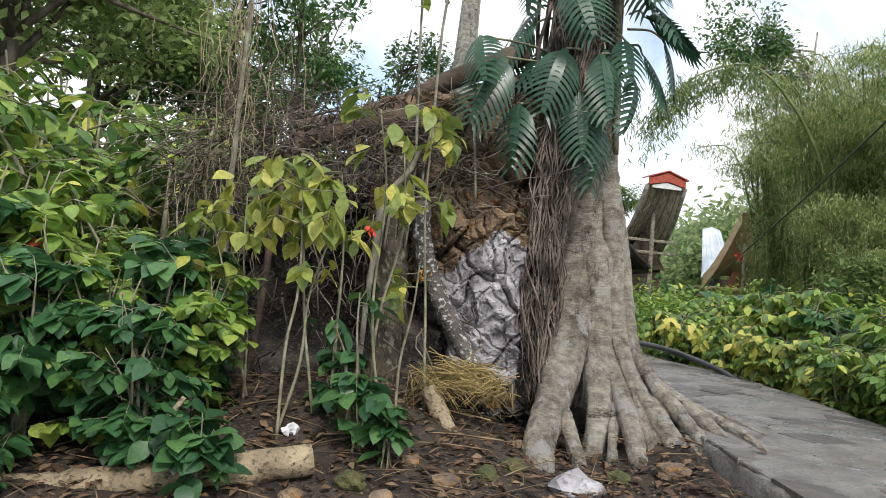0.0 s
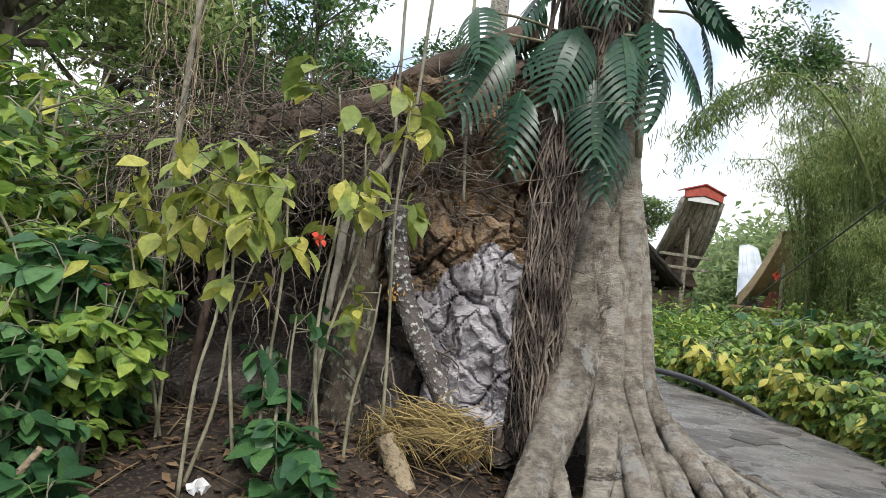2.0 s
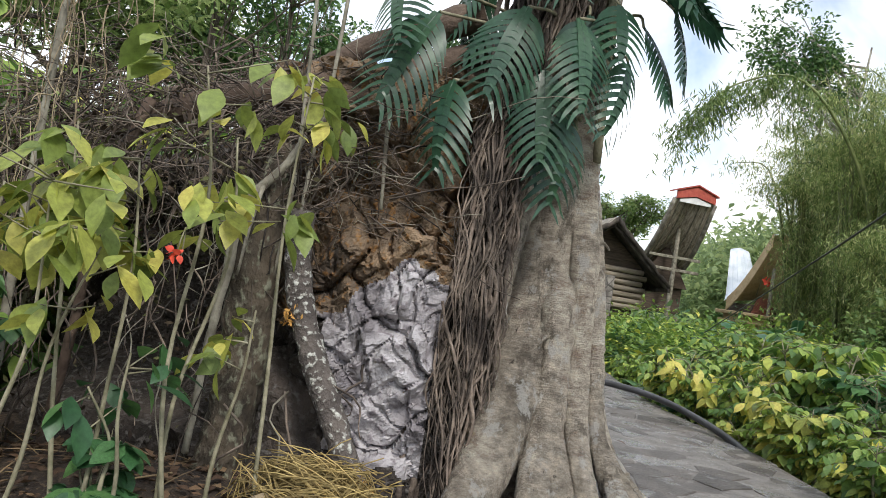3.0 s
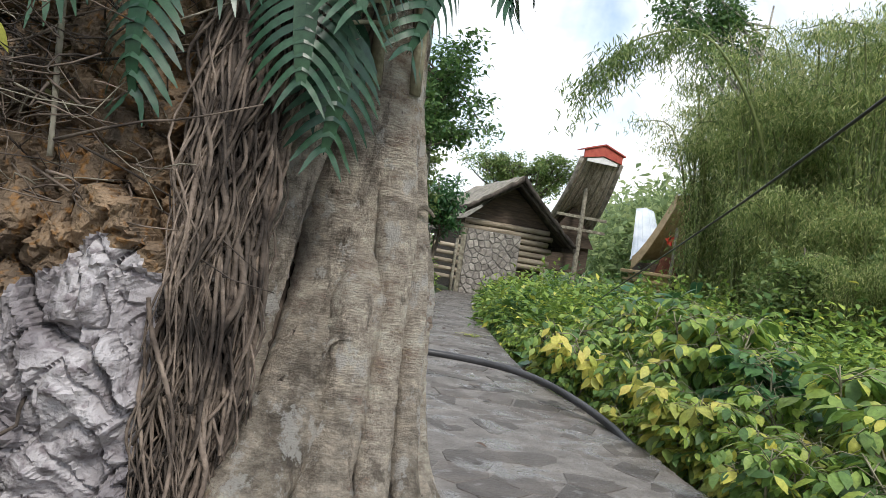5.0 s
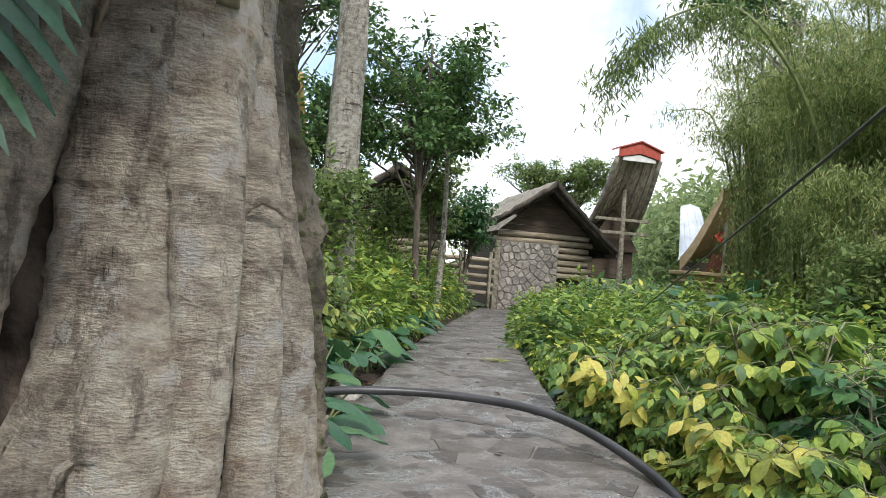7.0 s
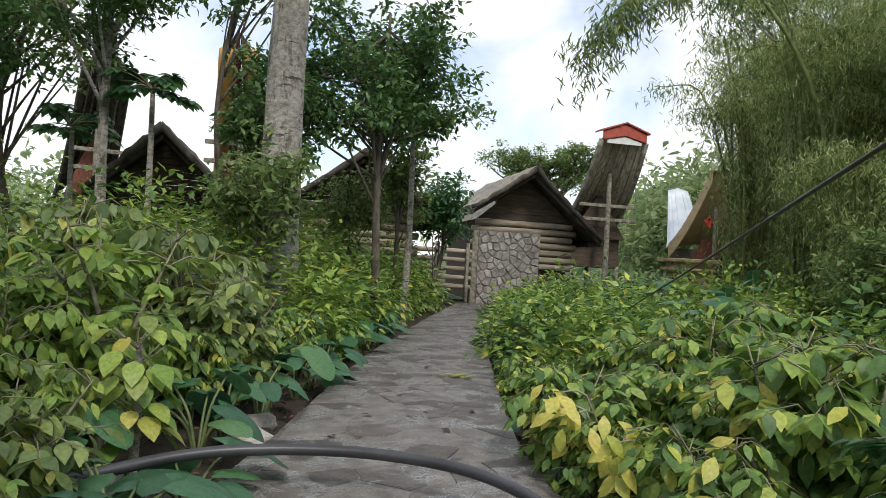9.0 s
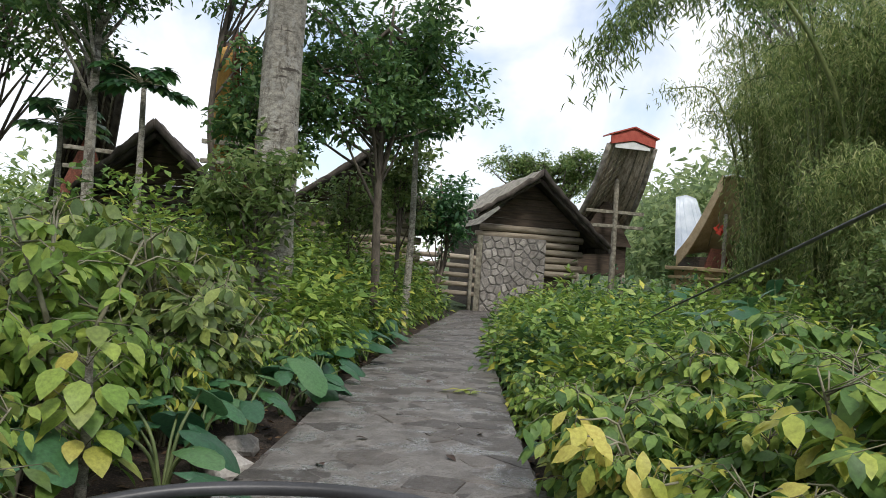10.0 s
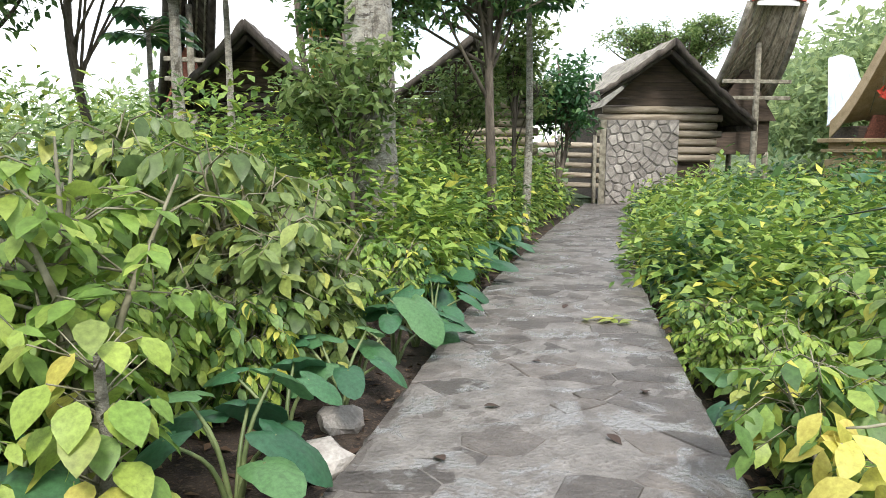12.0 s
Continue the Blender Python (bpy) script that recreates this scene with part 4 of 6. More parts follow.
broad = shrub("coffee_shrub", "twiggy coffee shrub with large olive-green drooping leaves", "shrub", G, L_OLIVE, stand(0.2, 12.4, 1.4), 1.0, 0.5, 7, 80, 4, 0.12, LEAF, 0.6, 0.2)
low_g = {"c": Geo(), "d": Geo(), "l": Geo()}


def plant(x, y, h, kinds, wide=1.0):
    src = kinds[int(rng.integers(len(kinds)))]
    copy_thing(src, stand(x, y, h * wide, sz=h))


def far_plant(x, y, h, tone, size=0.17, n=330):
    """A distant bush added to the joined shrubbery."""
    z = float(ground_z(x, y))
    d = rand_dir(n, -0.2, 1.0) * (rng.uniform(0, 1, n) ** 0.3)[:, None]
    lump = 1 + 0.25 * wob(d[:, 0] * 3 + x, d[:, 1] * 3 + y, 1, d[:, 2].mean())
    at = np.array([x, y, z + 0.25 * h]) + d * np.array([0.62, 0.62, 0.78 * h]) * lump[:, None]
    leaves(low_g[tone], at, d + rand_dir(n, -1.0, 0.1) * 0.9, np.array([0, 0, 1.0]) + rng.normal(0, 0.35, at.shape), size * rng.uniform(0.6, 1.3, n), LEAF_LOW)


# right of the path
for y in np.arange(2.4, 29.0, 0.72):
    depth = 0
    x = float(path_right(y)) + 0.5
    while x < 5.2 + 0.5 * y:
        side = x - float(path_right(y))
        h = rng.uniform(0.65, 1.05) if side < 0.9 else rng.uniform(0.75, 1.45) + 0.09 * max(0, side - 3)
        px, py = x + rng.uniform(-0.25, 0.25), y + rng.uniform(-0.3, 0.3)
        if y < 14.5 and side < 3.6:
            plant(px, py, h, [bushes[0], bushes[1], bushes[2], bushes[0]] if side < 0.9 else bushes[:3] * 3 + bushes[3:], 1.12)
        else:
            far_plant(px, py, h * 1.15, "cclclcd"[int(rng.integers(7))])
        x += 0.72 + 0.1 * depth
        depth += 1
for x, y, h in [(3.72, 9.0, 0.72), (3.85, 10.6, 0.7), (4.4, 8.6, 0.85), (3.95, 7.2, 0.8), (4.6, 7.4, 0.9), (5.2, 9.8, 1.0), (4.4, 6.0, 0.9), (3.6, 11.9, 0.7), (5.0, 11.2, 1.0)]:
    plant(x, y, h, [yellow])
# left of the path
for y in np.arange(7.4, 28.5, 0.74):
    x = float(path_left(y)) - 0.85
    depth = 0
    while x > -7.5 + 0.1 * y:
        h = min(1.4 if y < 11.2 else 1.68, 1.0 + 0.3 * depth) * rng.uniform(0.85, 1.1)
        px, py = x + rng.uniform(-0.22, 0.22), y + rng.uniform(-0.3, 0.3)
        if y < 15.5 and depth < 6 and not (10.0 < y < 11.3 and depth < 1):
            plant(px, py, h, [bushes[0], broad, broad, bushes[2], bushes[1]] if depth else [broad, bushes[0], bushes[2]], 0.78 if depth > 1 else 0.85)
        elif y >= 15.5 or depth >= 6:
            far_plant(px, py, h * 1.4, "cclc"[int(rng.integers(4))])
        x -= 0.68 + 0.1 * depth
        depth += 1
for key, mat, words in (("c", L_COFFEE, "green and yellowing shrubbery beyond the path"), ("d", L_DEEP, "deep green shrubbery among the coffee"), ("l", L_LIGHT, "light green shrubbery beyond the path")):
    tagged(part("shrubbery", low_g[key], mat), words, "shrubs", kind="stuff")

# ---- houses ----
def gable_house(name, label, w, d, wall_h, apex_h, over, at, stone=None, wall_from=0.0, logs=7, front=0.9, skin=None, left=None):
    """A log house with its gable end at y = 0 facing -y, and a thatched roof that juts out in front."""
    ob = thing(name, label, "house", at=at)
    body = Geo().add(*box(-w / 2 + 0.12, w / 2 - 0.12, 0.12, d, wall_from, wall_h))
    part("wall", body, M_PLANK, ob, "dark inner plank wall", smooth=False)
    lh = (wall_h - 1.2) / logs
    for i in range(logs):
        z = 1.2 + lh * (i + 0.5)
        x1 = w / 2 + 0.15 * (i % 2)
        part("log", Geo().add(*tube([(-x1, 0.05, z), (0, 0.04, z + 0.01), (x1, 0.05, z)], [lh * 0.46, lh * 0.48, lh * 0.46], 8, 5, 0.02)), M_THATCH if skin else M_LOGWALL, ob)
    for i in range(6):
        z0, z1 = wall_h + (apex_h - wall_h) * i / 6.5, wall_h + (apex_h - wall_h) * (i + 1) / 6.5
        hw = (w / 2) * (1 - (z0 - wall_h) / (apex_h - wall_h)) * 0.98
        hw1 = (w / 2) * (1 - (z1 - wall_h) / (apex_h - wall_h)) * 0.98
        part("gable_board", Geo().add(*prism([(-hw, z0 + 0.01), (hw, z0 + 0.01), (hw1, z1), (-hw1, z1)], 0.1)), M_PLANK, ob, smooth=False)
    # thatch: two thick sagging slopes
    ew, ez = w / 2 + over, wall_h - over * (apex_h - wall_h) / (w / 2) * 0.9
    for s in (-1, 1):
        if left:
            ew, ez = left if s < 0 else (w / 2 + over, wall_h - over * (apex_h - wall_h) / (w / 2) * 0.9)
        n, m = 16, 14
        v, f = [], []
        for lay in (0, 1):
            for i in range(n):
                u = i / (n - 1)
                for j in range(m):
                    t = j / (m - 1)
                    x = s * (0.02 + ew * t)
                    z = apex_h + 0.12 - (apex_h + 0.12 - ez) * (t + 0.12 * t * (1 - t)) + (0.22 if lay else 0.0) * (1 - 0.35 * t)
                    y = -front + (d + front + 0.6) * u - (0.25 * (1 - t) if i == 0 else 0)
                    z += 0.025 * wob(x * 5 + 3, y * 4, 1, s) + (0.03 * math.sin(j * 2.4 + i) if lay else 0)
                    v.append((x, y, z))
        q = n * m
        for i in range(n - 1):
            for j in range(m - 1):
                a = i * m + j
                f += [(a, a + 1, a + m + 1, a + m), (q + a, q + a + m, q + a + m + 1, q + a + 1)]
        for i in range(n - 1):
            f += [(i * m + m - 1, q + i * m + m - 1, q + (i + 1) * m + m - 1, (i + 1) * m + m - 1), (i * m, (i + 1) * m, q + (i + 1) * m, q + i * m)]
        for j in range(m - 1):
            f += [(j, q + j, q + j + 1, j + 1), ((n - 1) * m + j, (n - 1) * m + j + 1, q + (n - 1) * m + j + 1, q + (n - 1) * m + j)]
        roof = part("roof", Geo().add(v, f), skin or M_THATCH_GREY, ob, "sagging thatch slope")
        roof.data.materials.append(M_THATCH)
        # upper faces keep the skin, underside and edges take the dark thatch
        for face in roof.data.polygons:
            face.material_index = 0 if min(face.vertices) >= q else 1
        # barge rafter under the front edge
        part("rafter", Geo().add(*tube([(0, -front + 0.12, apex_h + 0.02), (s * ew, -front + 0.12, ez - 0.08)], [0.07, 0.06], 6, 4)), M_THATCH, ob)
        part("eave_fringe", Geo().add(*box(s * ew - 0.05, s * ew + 0.05, -front, d, ez - 0.14, ez + 0.05, 0.03)), M_THATCH, ob, smooth=False)
    if stone:
        x0, x1, zt = stone
        wall = part("stone_panel", Geo().add(*box(x0, x1, -0.12, 0.02, -0.3, zt)), M_MORTAR, ob, smooth=False)
        for c, poly in cells(scatter(x0, x1, -0.2, zt, 0.26), [(x0, -0.2), (x1, -0.2), (x1, zt), (x0, zt)], 0.012):
            k = len(poly)
            pr = rng.uniform(0.02, 0.05)
            v = [(x, -0.12 - pr, z) for x, z in c + 0.82 * (poly - c)] + [(x, -0.1, z) for x, z in poly]
            f = [tuple(range(k))] + [(i, i + k, (i + 1) % k + k, (i + 1) % k) for i in range(k)]
            part("stone", Geo().add(v, f), M_RUBBLE, wall, smooth=False)
        part("door_jamb", Geo().add(*box(x0 - 0.2, x0, -0.1, 0.06, -0.2, zt, 0.01)), M_DRYTWIG, ob, smooth=False)
    return ob


gable_house("log_house", "low log house with stone panel and sagging thatched gable roof", 3.5, 6.0, 2.9, 4.4, 0.8, pose(5.95, 30.9, 0, 0, 0, 8), stone=(-1.65, 0.55, 2.48), left=(2.1, 3.12))
gable_house("log_house", "log house with pale timbers under a dark thatched roof", 3.6, 6.0, 2.9, 4.1, 0.75, pose(0.35, 27.3, 0, 0, 0, 14))
gable_house("thatched_hut", "hut with black thatched gable roof behind the shrubs", 2.6, 5.0, 2.9, 4.0, 0.4, pose(-4.3, 24.4, 0, 0, 0, 10), skin=M_THATCH)
gable_house("thatched_hut", "hut with pale weathered thatch behind the log house", 4.0, 5.0, 3.0, 4.9, 0.5, pose(7.7, 40.5, 0, 0, 0, 20))


def prow_house(name, label, w, z_low, z_top, reach, d, skin, lining, trim_mat, at, cap=False, face=None, tip=0.45, power=1.7, board=0.13, taper=0.3):
    """A house whose saddle roof sweeps up and out towards -y, above a post under the prow."""
    ob = thing(name, label, "house", at=at)
    n, m = 22, 7
    us = np.linspace(0, 1, n)

    def spot(u, t, s, lift):
        ridge = z_low + (z_top - z_low) * u**power
        half = 0.5 * w * (1 - taper * u)
        drop = 1.5 + (tip - 1.5) * u
        return (s * (half * t + 0.015), d - (d + reach) * u, ridge - drop * t**0.9 + lift * (1 - 0.5 * t))

    for s in (-1, 1):
        for layer, lo, hi, mat in (("roof", 0.03, 0.17, skin), ("lining", 0.0, 0.026, lining)):
            v = [spot(u, t, s, lift) for lift in (lo, hi) for u in us for t in np.linspace(0, 1, m)]
            q, f = n * m, []
            for i in range(n - 1):
                for j in range(m - 1):
                    a = i * m + j
                    f += [(a, a + 1, a + m + 1, a + m), (q + a, q + a + m, q + a + m + 1, q + a + 1)]
                f.append((i * m + m - 1, q + i * m + m - 1, q + (i + 1) * m + m - 1, (i + 1) * m + m - 1))
            for e in (0, n - 1):
                f += [(e * m + j, e * m + j + 1, q + e * m + j + 1, q + e * m + j) for j in range(m - 1)]
            part(layer, Geo().add(v, f), mat, ob)
        # edge board and long poles under the slope
        part("edge_board", Geo().add(*tube([spot(u, 1.0, s, 0.03) for u in np.linspace(0.05, 1, 8)], [board, board * 0.92], 6, 20, 0.02)), trim_mat, ob)
        for t in (0.35, 0.7):
            part("pole", Geo().add(*tube([spot(u, t, s, -0.07) for u in np.linspace(0.3, 1, 6)], [0.04, 0.035], 5, 12)), M_DRYTWIG, ob)
        for u in np.linspace(0.45, 0.97, 12):
            part("batten", Geo().add(*tube([spot(u, 0.03, s, -0.05), spot(u - 0.05, 0.5, s, -0.05), spot(u - 0.1, 0.98, s, -0.05)], [0.025, 0.025], 4, 4)), lining, ob)
    # gable wall, floor body and posts
    part("gable", Geo().add(*prism([(-0.46 * w, z_low - 1.3), (0.46 * w, z_low - 1.3), (0.1, z_low + 0.6), (-0.1, z_low + 0.6)], 0.12)), face or M_CARVED, ob, smooth=False, at=pose(0, 0.25, 0))
    part("body", Geo().add(*box(-0.4 * w, 0.4 * w, 0.4, d - 0.3, z_low - 2.6, z_low - 1.2, 0.03)), M_PLANK, ob, smooth=False)
    for x in (-0.38, 0.38):
        for y in (0.5, d - 0.4):
            part("post", Geo().add(*tube([(x * w, y, -0.3), (x * w, y, z_low - 2.5)], [0.13, 0.12], 8, 4)), M_DRYTWIG, ob)
    yp = -0.35 * reach
    up = (d - yp) / (d + reach)
    part("prow_post", Geo().add(*tube([(0, yp, -0.3), (0.02, yp, 2.0), (0, yp, z_low + (z_top - z_low) * up**power - 0.1)], [0.14, 0.13, 0.1], 8, 6, 0.02)), M_DRYTWIG, ob)
    for k, z in enumerate((z_low - 0.5, z_low + 0.1)):
        part("tie_beam", Geo().add(*box(-0.46 * w, 0.46 * w, yp - 0.06, yp + 0.06, z - 0.07, z + 0.07, 0.015)), M_DRYTWIG, ob, smooth=False)
    if cap:
        hw = 0.5 * w * 0.68
        y = -reach - 0.12
        part("cap_board", Geo().add(*prism([(-hw, z_top - 0.42), (0, z_top - 0.2), (hw, z_top - 0.42), (hw, z_top - 0.05), (0, z_top + 0.3), (-hw, z_top - 0.05)], 0.1)), M_RED, ob, smooth=False, at=pose(0, y, 0))
        part("cap_trim", Geo().add(*prism([(-hw * 0.8, z_top - 0.55), (hw * 0.8, z_top - 0.55), (hw * 0.8, z_top - 0.42), (0, z_top - 0.24), (-hw * 0.8, z_top - 0.42)], 0.06)), M_WHITE, ob, smooth=False, at=pose(0, y + 0.06, 0))
        for s in (-1, 1):
            part("cap_roof", Geo().add(*prism([(0, z_top + 0.3), (s * (hw + 0.12), z_top - 0.08), (s * (hw + 0.12), z_top - 0.02), (0, z_top + 0.36)], 0.7)), M_RED, ob, smooth=False, at=pose(0, y - 0.08, 0))
    return ob


prow_house("saddle_roof_house", "wooden house with upswept bamboo roof and red gable cap", 2.85, 4.0, 7.15, 1.8, 4.0, M_THATCH_GREY, M_PLANK_GREY, M_THATCH_GREY, pose(10.2, 37.2, 0, 0, 0, 11), True, M_PLANK, power=3.0)


def saddle_house(label, at):
    """A small house under a deep saddle roof of white metal that sweeps up at both ends; the near end is at -y."""
    ob = thing("metal_roof_house", label, "house", at=at)
    n = 30
    ss = np.linspace(-1, 1, n)

    def spot(s, t, side, lift):
        z = 2.75 + (3.2 * abs(s) ** 1.3 if s < 0 else 2.75 * s**1.9)
        half = 1.45 - 0.95 * abs(s) ** 0.8
        return (side * half * t, 2.5 * s, z - 0.28 * t * (1 - 0.5 * abs(s)) + lift)

    for side in (-1, 1):
        for layer, lo, hi, mat in (("roof", 0.03, 0.08, M_METAL), ("lining", 0.0, 0.026, M_BEIGE)):
            v = [spot(s, t, side, lift) for lift in (lo, hi) for s in ss for t in np.linspace(0, 1, 6)]
            q, f = n * 6, []
            for i in range(n - 1):
                for j in range(5):
                    a = i * 6 + j
                    f += [(a, a + 1, a + 7, a + 6), (q + a, q + a + 6, q + a + 7, q + a + 1)]
                f.append((i * 6 + 5, q + i * 6 + 5, q + i * 6 + 11, i * 6 + 11))
            for e in (0, n - 1):
                f += [(e * 6 + j, e * 6 + j + 1, q + e * 6 + j + 1, q + e * 6 + j) for j in range(5)]
            part(layer, Geo().add(v, f), mat, ob)
        for t in (0.33, 0.66, 0.98):
            part("roof_seam", Geo().add(*tube([spot(s, t, side, 0.09) for s in np.linspace(-0.98, 0.98, 12)], [0.02, 0.02], 5, 30)), M_METAL, ob)
        board = Geo()
        pts = [np.array(spot(s, 1.0, side, 0.05)) for s in np.linspace(-1, -0.08, 14)]
        v = [p + np.array([side * dx, 0, dz]) for p in pts for dx, dz in ((0, -0.6), (0.05, -0.6), (0.05, 0.06), (0, 0.06))]
        f = [(4 * i + j, 4 * i + (j + 1) % 4, 4 * i + 4 + (j + 1) % 4, 4 * i + 4 + j) for i in range(13) for j in range(4)] + [(0, 1, 2, 3), (52, 53, 54, 55)]
        part("edge_board", board.add(v, f), M_BEIGE, ob, "tan painted edge board", smooth=False)
    part("gable", Geo().add(*prism([(-0.6, 1.9), (0.6, 1.9), (0.3, 2.9), (-0.3, 2.9)], 0.1)), M_CARVED, ob, smooth=False, at=pose(0, -1.35, 0))
    part("body", Geo().add(*box(-0.75, 0.75, -1.2, 1.2, 0.9, 2.5, 0.03)), M_PLANK, ob, smooth=False)
    for x in (-0.65, 0.65):
        for y in (-1.1, 1.1):
            part("post", Geo().add(*tube([(x, y, -0.4), (x, y, 1.0)], [0.1, 0.1], 8, 4)), M_DRYTWIG, ob)
    part("prow_post", Geo().add(*tube([(0, -1.9, -0.4), (0, -1.9, 4.35)], [0.09, 0.08], 8, 5)), M_DRYTWIG, ob)
    return ob


saddle_house("small house with upswept white metal saddle roof and tan edge boards", pose(15.0, 38.5, 0, 0, 0, 2))
prow_house("ochre_gable_house", "house with upswept roof, ochre edge board and carved red gable", 2.4, 4.6, 7.6, 3.0, 4.0, M_THATCH, M_CARVED, M_OCHRE, pose(-3.75, 30.0, 0, 0, 0, 8), power=2.4, board=0.24, taper=0.72)
prow_house("dark_saddle_roof_house", "house with steep dark thatched saddle roof among the trees", 1.7, 4.2, 7.2, 2.4, 4.0, M_THATCH_GREY, M_THATCH, M_THATCH, pose(-8.9, 30.5, 0, 0, 0, 30))
pav = thing("stone_plinth", "tan stepped stone plinth beside the metal-roofed house", "plinth", at=pose(13.6, 35.5, 0, 0, 0, 15))
for k, (w, z0, z1) in enumerate([(0.75, -0.2, 1.25), (0.62, 1.25, 1.5), (0.85, 1.5, 1.62), (0.68, 1.62, 1.85), (0.95, 1.85, 2.0)]):
    part("course", Geo().add(*box(-w, w, -w, w, z0, z1, 0.02)), M_BEIGE, pav, smooth=False)
fence = thing("log_fence", "low fence of stacked horizontal logs between the houses", "fence", at=pose(2.9, 30.2, 0))
for k in range(5):
    part("rail", Geo().add(*tube([(-1.2, 0, 0.5 + 0.3 * k), (0, 0.03, 0.52 + 0.3 * k), (1.2, 0, 0.5 + 0.3 * k)], [0.08, 0.085, 0.08], 8, 6, 0.03)), M_LOGWALL, fence)
for x in (-1.05, 0.0, 1.05):
    part("fence_post", Geo().add(*tube([(x, -0.14, -0.3), (x, -0.14, 2.0)], [0.07, 0.06], 8, 4, 0.03)), M_DRYTWIG, fence)

# ---- trees ----
tree("grey_trunk_tree", "tall tree with smooth pale grey trunk", "", M_BARK_PALE, L_TREE, pose(0.0, 17.2, 0), 13.0, 0.36, (0.3, 0, 11.0), (2.4, 2.2, 1.6), 12, 70, 26, 0.16, LEAF_LOW, lean=(0.1, 0), bare=0.8, wander=0.0)
tree("dark_leaved_tree", "broadleaf tree with open dark green crown", "", M_BARK_DARK, L_TREE, pose(1.45, 20.0, 0), 6.8, 0.09, (-0.5, 0, 4.6), (2.6, 1.9, 2.6), 52, 420, 30, 0.16, LEAF_LOW, clump_r=0.42, hollow=0.5, wander=0.015)
tree("dark_leaved_tree", "small dark tree beside the log house", "", M_BARK_DARK, L_TREE2, pose(1.7, 23.4, 0), 4.8, 0.06, (0.2, 0, 3.3), (0.8, 0.7, 1.7), 20, 90, 26, 0.17, LEAF_LOW, clump_r=0.35, wander=0.01)
tree("slender_tree", "leafy young tree screening the hut", "slender trees", M_BARK_DARK, L_TREE, pose(-0.6, 18.9, 0), 4.4, 0.06, (0, 0, 3.5), (0.9, 0.8, 1.7), 18, 80, 28, 0.16, LEAF_LOW, clump_r=0.4)
tree("shade_tree", "large olive-green tree with dense hanging foliage", "trees left of the boulder", M_BARK_DARK, L_SUNLIT, pose(-7.2, 11.5, 0), 8.5, 0.2, (0.3, 0, 5.4), (3.4, 3.0, 3.2), 46, 420, 38, 0.2, LEAF_LOW, clump_r=0.7)
tree("shade_tree", "large green tree with dense foliage", "trees left of the boulder", M_BARK_DARK, L_TREE2, pose(-9.0, 17.5, 0), 10, 0.22, (0.4, 0, 6.6), (3.6, 3.2, 3.6), 44, 360, 36, 0.22, LEAF_LOW, clump_r=0.8)
tree("slender_tree", "slender tree with thin stems and sparse leaves", "slender trees", M_BARK_DARK, L_TREE, pose(-4.3, 14.5, 0), 9.0, 0.07, (0, 0, 6.0), (1.8, 1.6, 2.8), 24, 56, 26, 0.17, LEAF_LOW, clump_r=0.45, bare=0.3)
tree("slender_tree", "slender tree with thin stems and sparse leaves", "slender trees", M_BARK_PALE, L_TREE, pose(-4.0, 20.0, 0), 8.6, 0.12, (-0.6, 0, 6.4), (1.9, 1.6, 1.9), 24, 120, 30, 0.18, LEAF_LOW, clump_r=0.45, bare=0.5)
tree("slender_tree", "slender tree with dark drooping leaves", "slender trees", M_BARK_DARK, L_TREE, pose(-3.3, 14.2, 0), 8.5, 0.06, (0, 0, 6.3), (1.5, 1.4, 2.6), 20, 40, 26, 0.17, LEAF_LOW, clump_r=0.42, bare=0.35)
tree("slender_tree", "thin dark-leaved tree on the hillside", "slender trees", M_BARK_PALE, L_TREE, pose(12.6, 25.5, 0.5), 11.5, 0.12, (-2.6, 0, 9.4), (2.0, 1.8, 2.4), 22, 150, 30, 0.19, LEAF_LOW, clump_r=0.5, bare=0.55)
tree("spreading_tree", "distant umbrella-shaped rain tree", "", M_BARK_DARK, L_TREE2, pose(15.0, 80.0, 0), 13.0, 0.4, (0, 0, 12.2), (7.6, 5.0, 1.3), 46, 260, 40, 0.36, LEAF_LOW, clump_r=0.9, bare=0.5)


def papaya(x, y, h, spread=1.0):
    ob = thing("papaya_tree", "papaya tree with bare stem and lobed leaves", "tree", "papaya trees", at=pose(x, y, float(ground_z(x, y))))
    part("trunk", Geo().add(*tube([(0, 0, -0.2), (0.05, 0, h * 0.5), (0, 0.03, h)], [0.09, 0.07, 0.05], 8, 10, 0.05)), M_BARK_PALE, ob)
    for i in range(16):
        a, el = rng.uniform(0, 6.28), rng.uniform(-0.35, 0.75)
        L = spread * rng.uniform(0.55, 0.85)
        d = np.array([math.cos(a) * math.cos(el), math.sin(a) * math.cos(el), math.sin(el)])
        e = np.array([0, 0, h]) + d * L
        leaf = part("leaf_stalk", Geo().add(*tube([(0, 0, h), np.array([0, 0, h + 0.06]) + d * L * 0.5, e], [0.012, 0.008], 4, 6)), M_STEM, ob)
        g = Geo()
        k = 9
        fan = np.linspace(-2.2, 2.2, k)
        side = np.cross(d, [0, 0, 1.0])
        side /= np.linalg.norm(side)
        out = np.array([d[0], d[1], -0.35])
        way = np.cos(fan)[:, None] * out + np.sin(fan)[:, None] * side
        leaves(g, np.repeat(e[None], k, 0), way, np.tile([0, 0, 1.0], (k, 1)), 0.4 * spread * (1 - 0.1 * np.abs(fan)), LEAF)
        part("leaf", g, L_DEEP, leaf)
    return ob


papaya(-3.35, 20.6, 4.7)
papaya(2.0, 22.0, 4.5, 0.9)
papaya(-5.6, 22.0, 4.0)


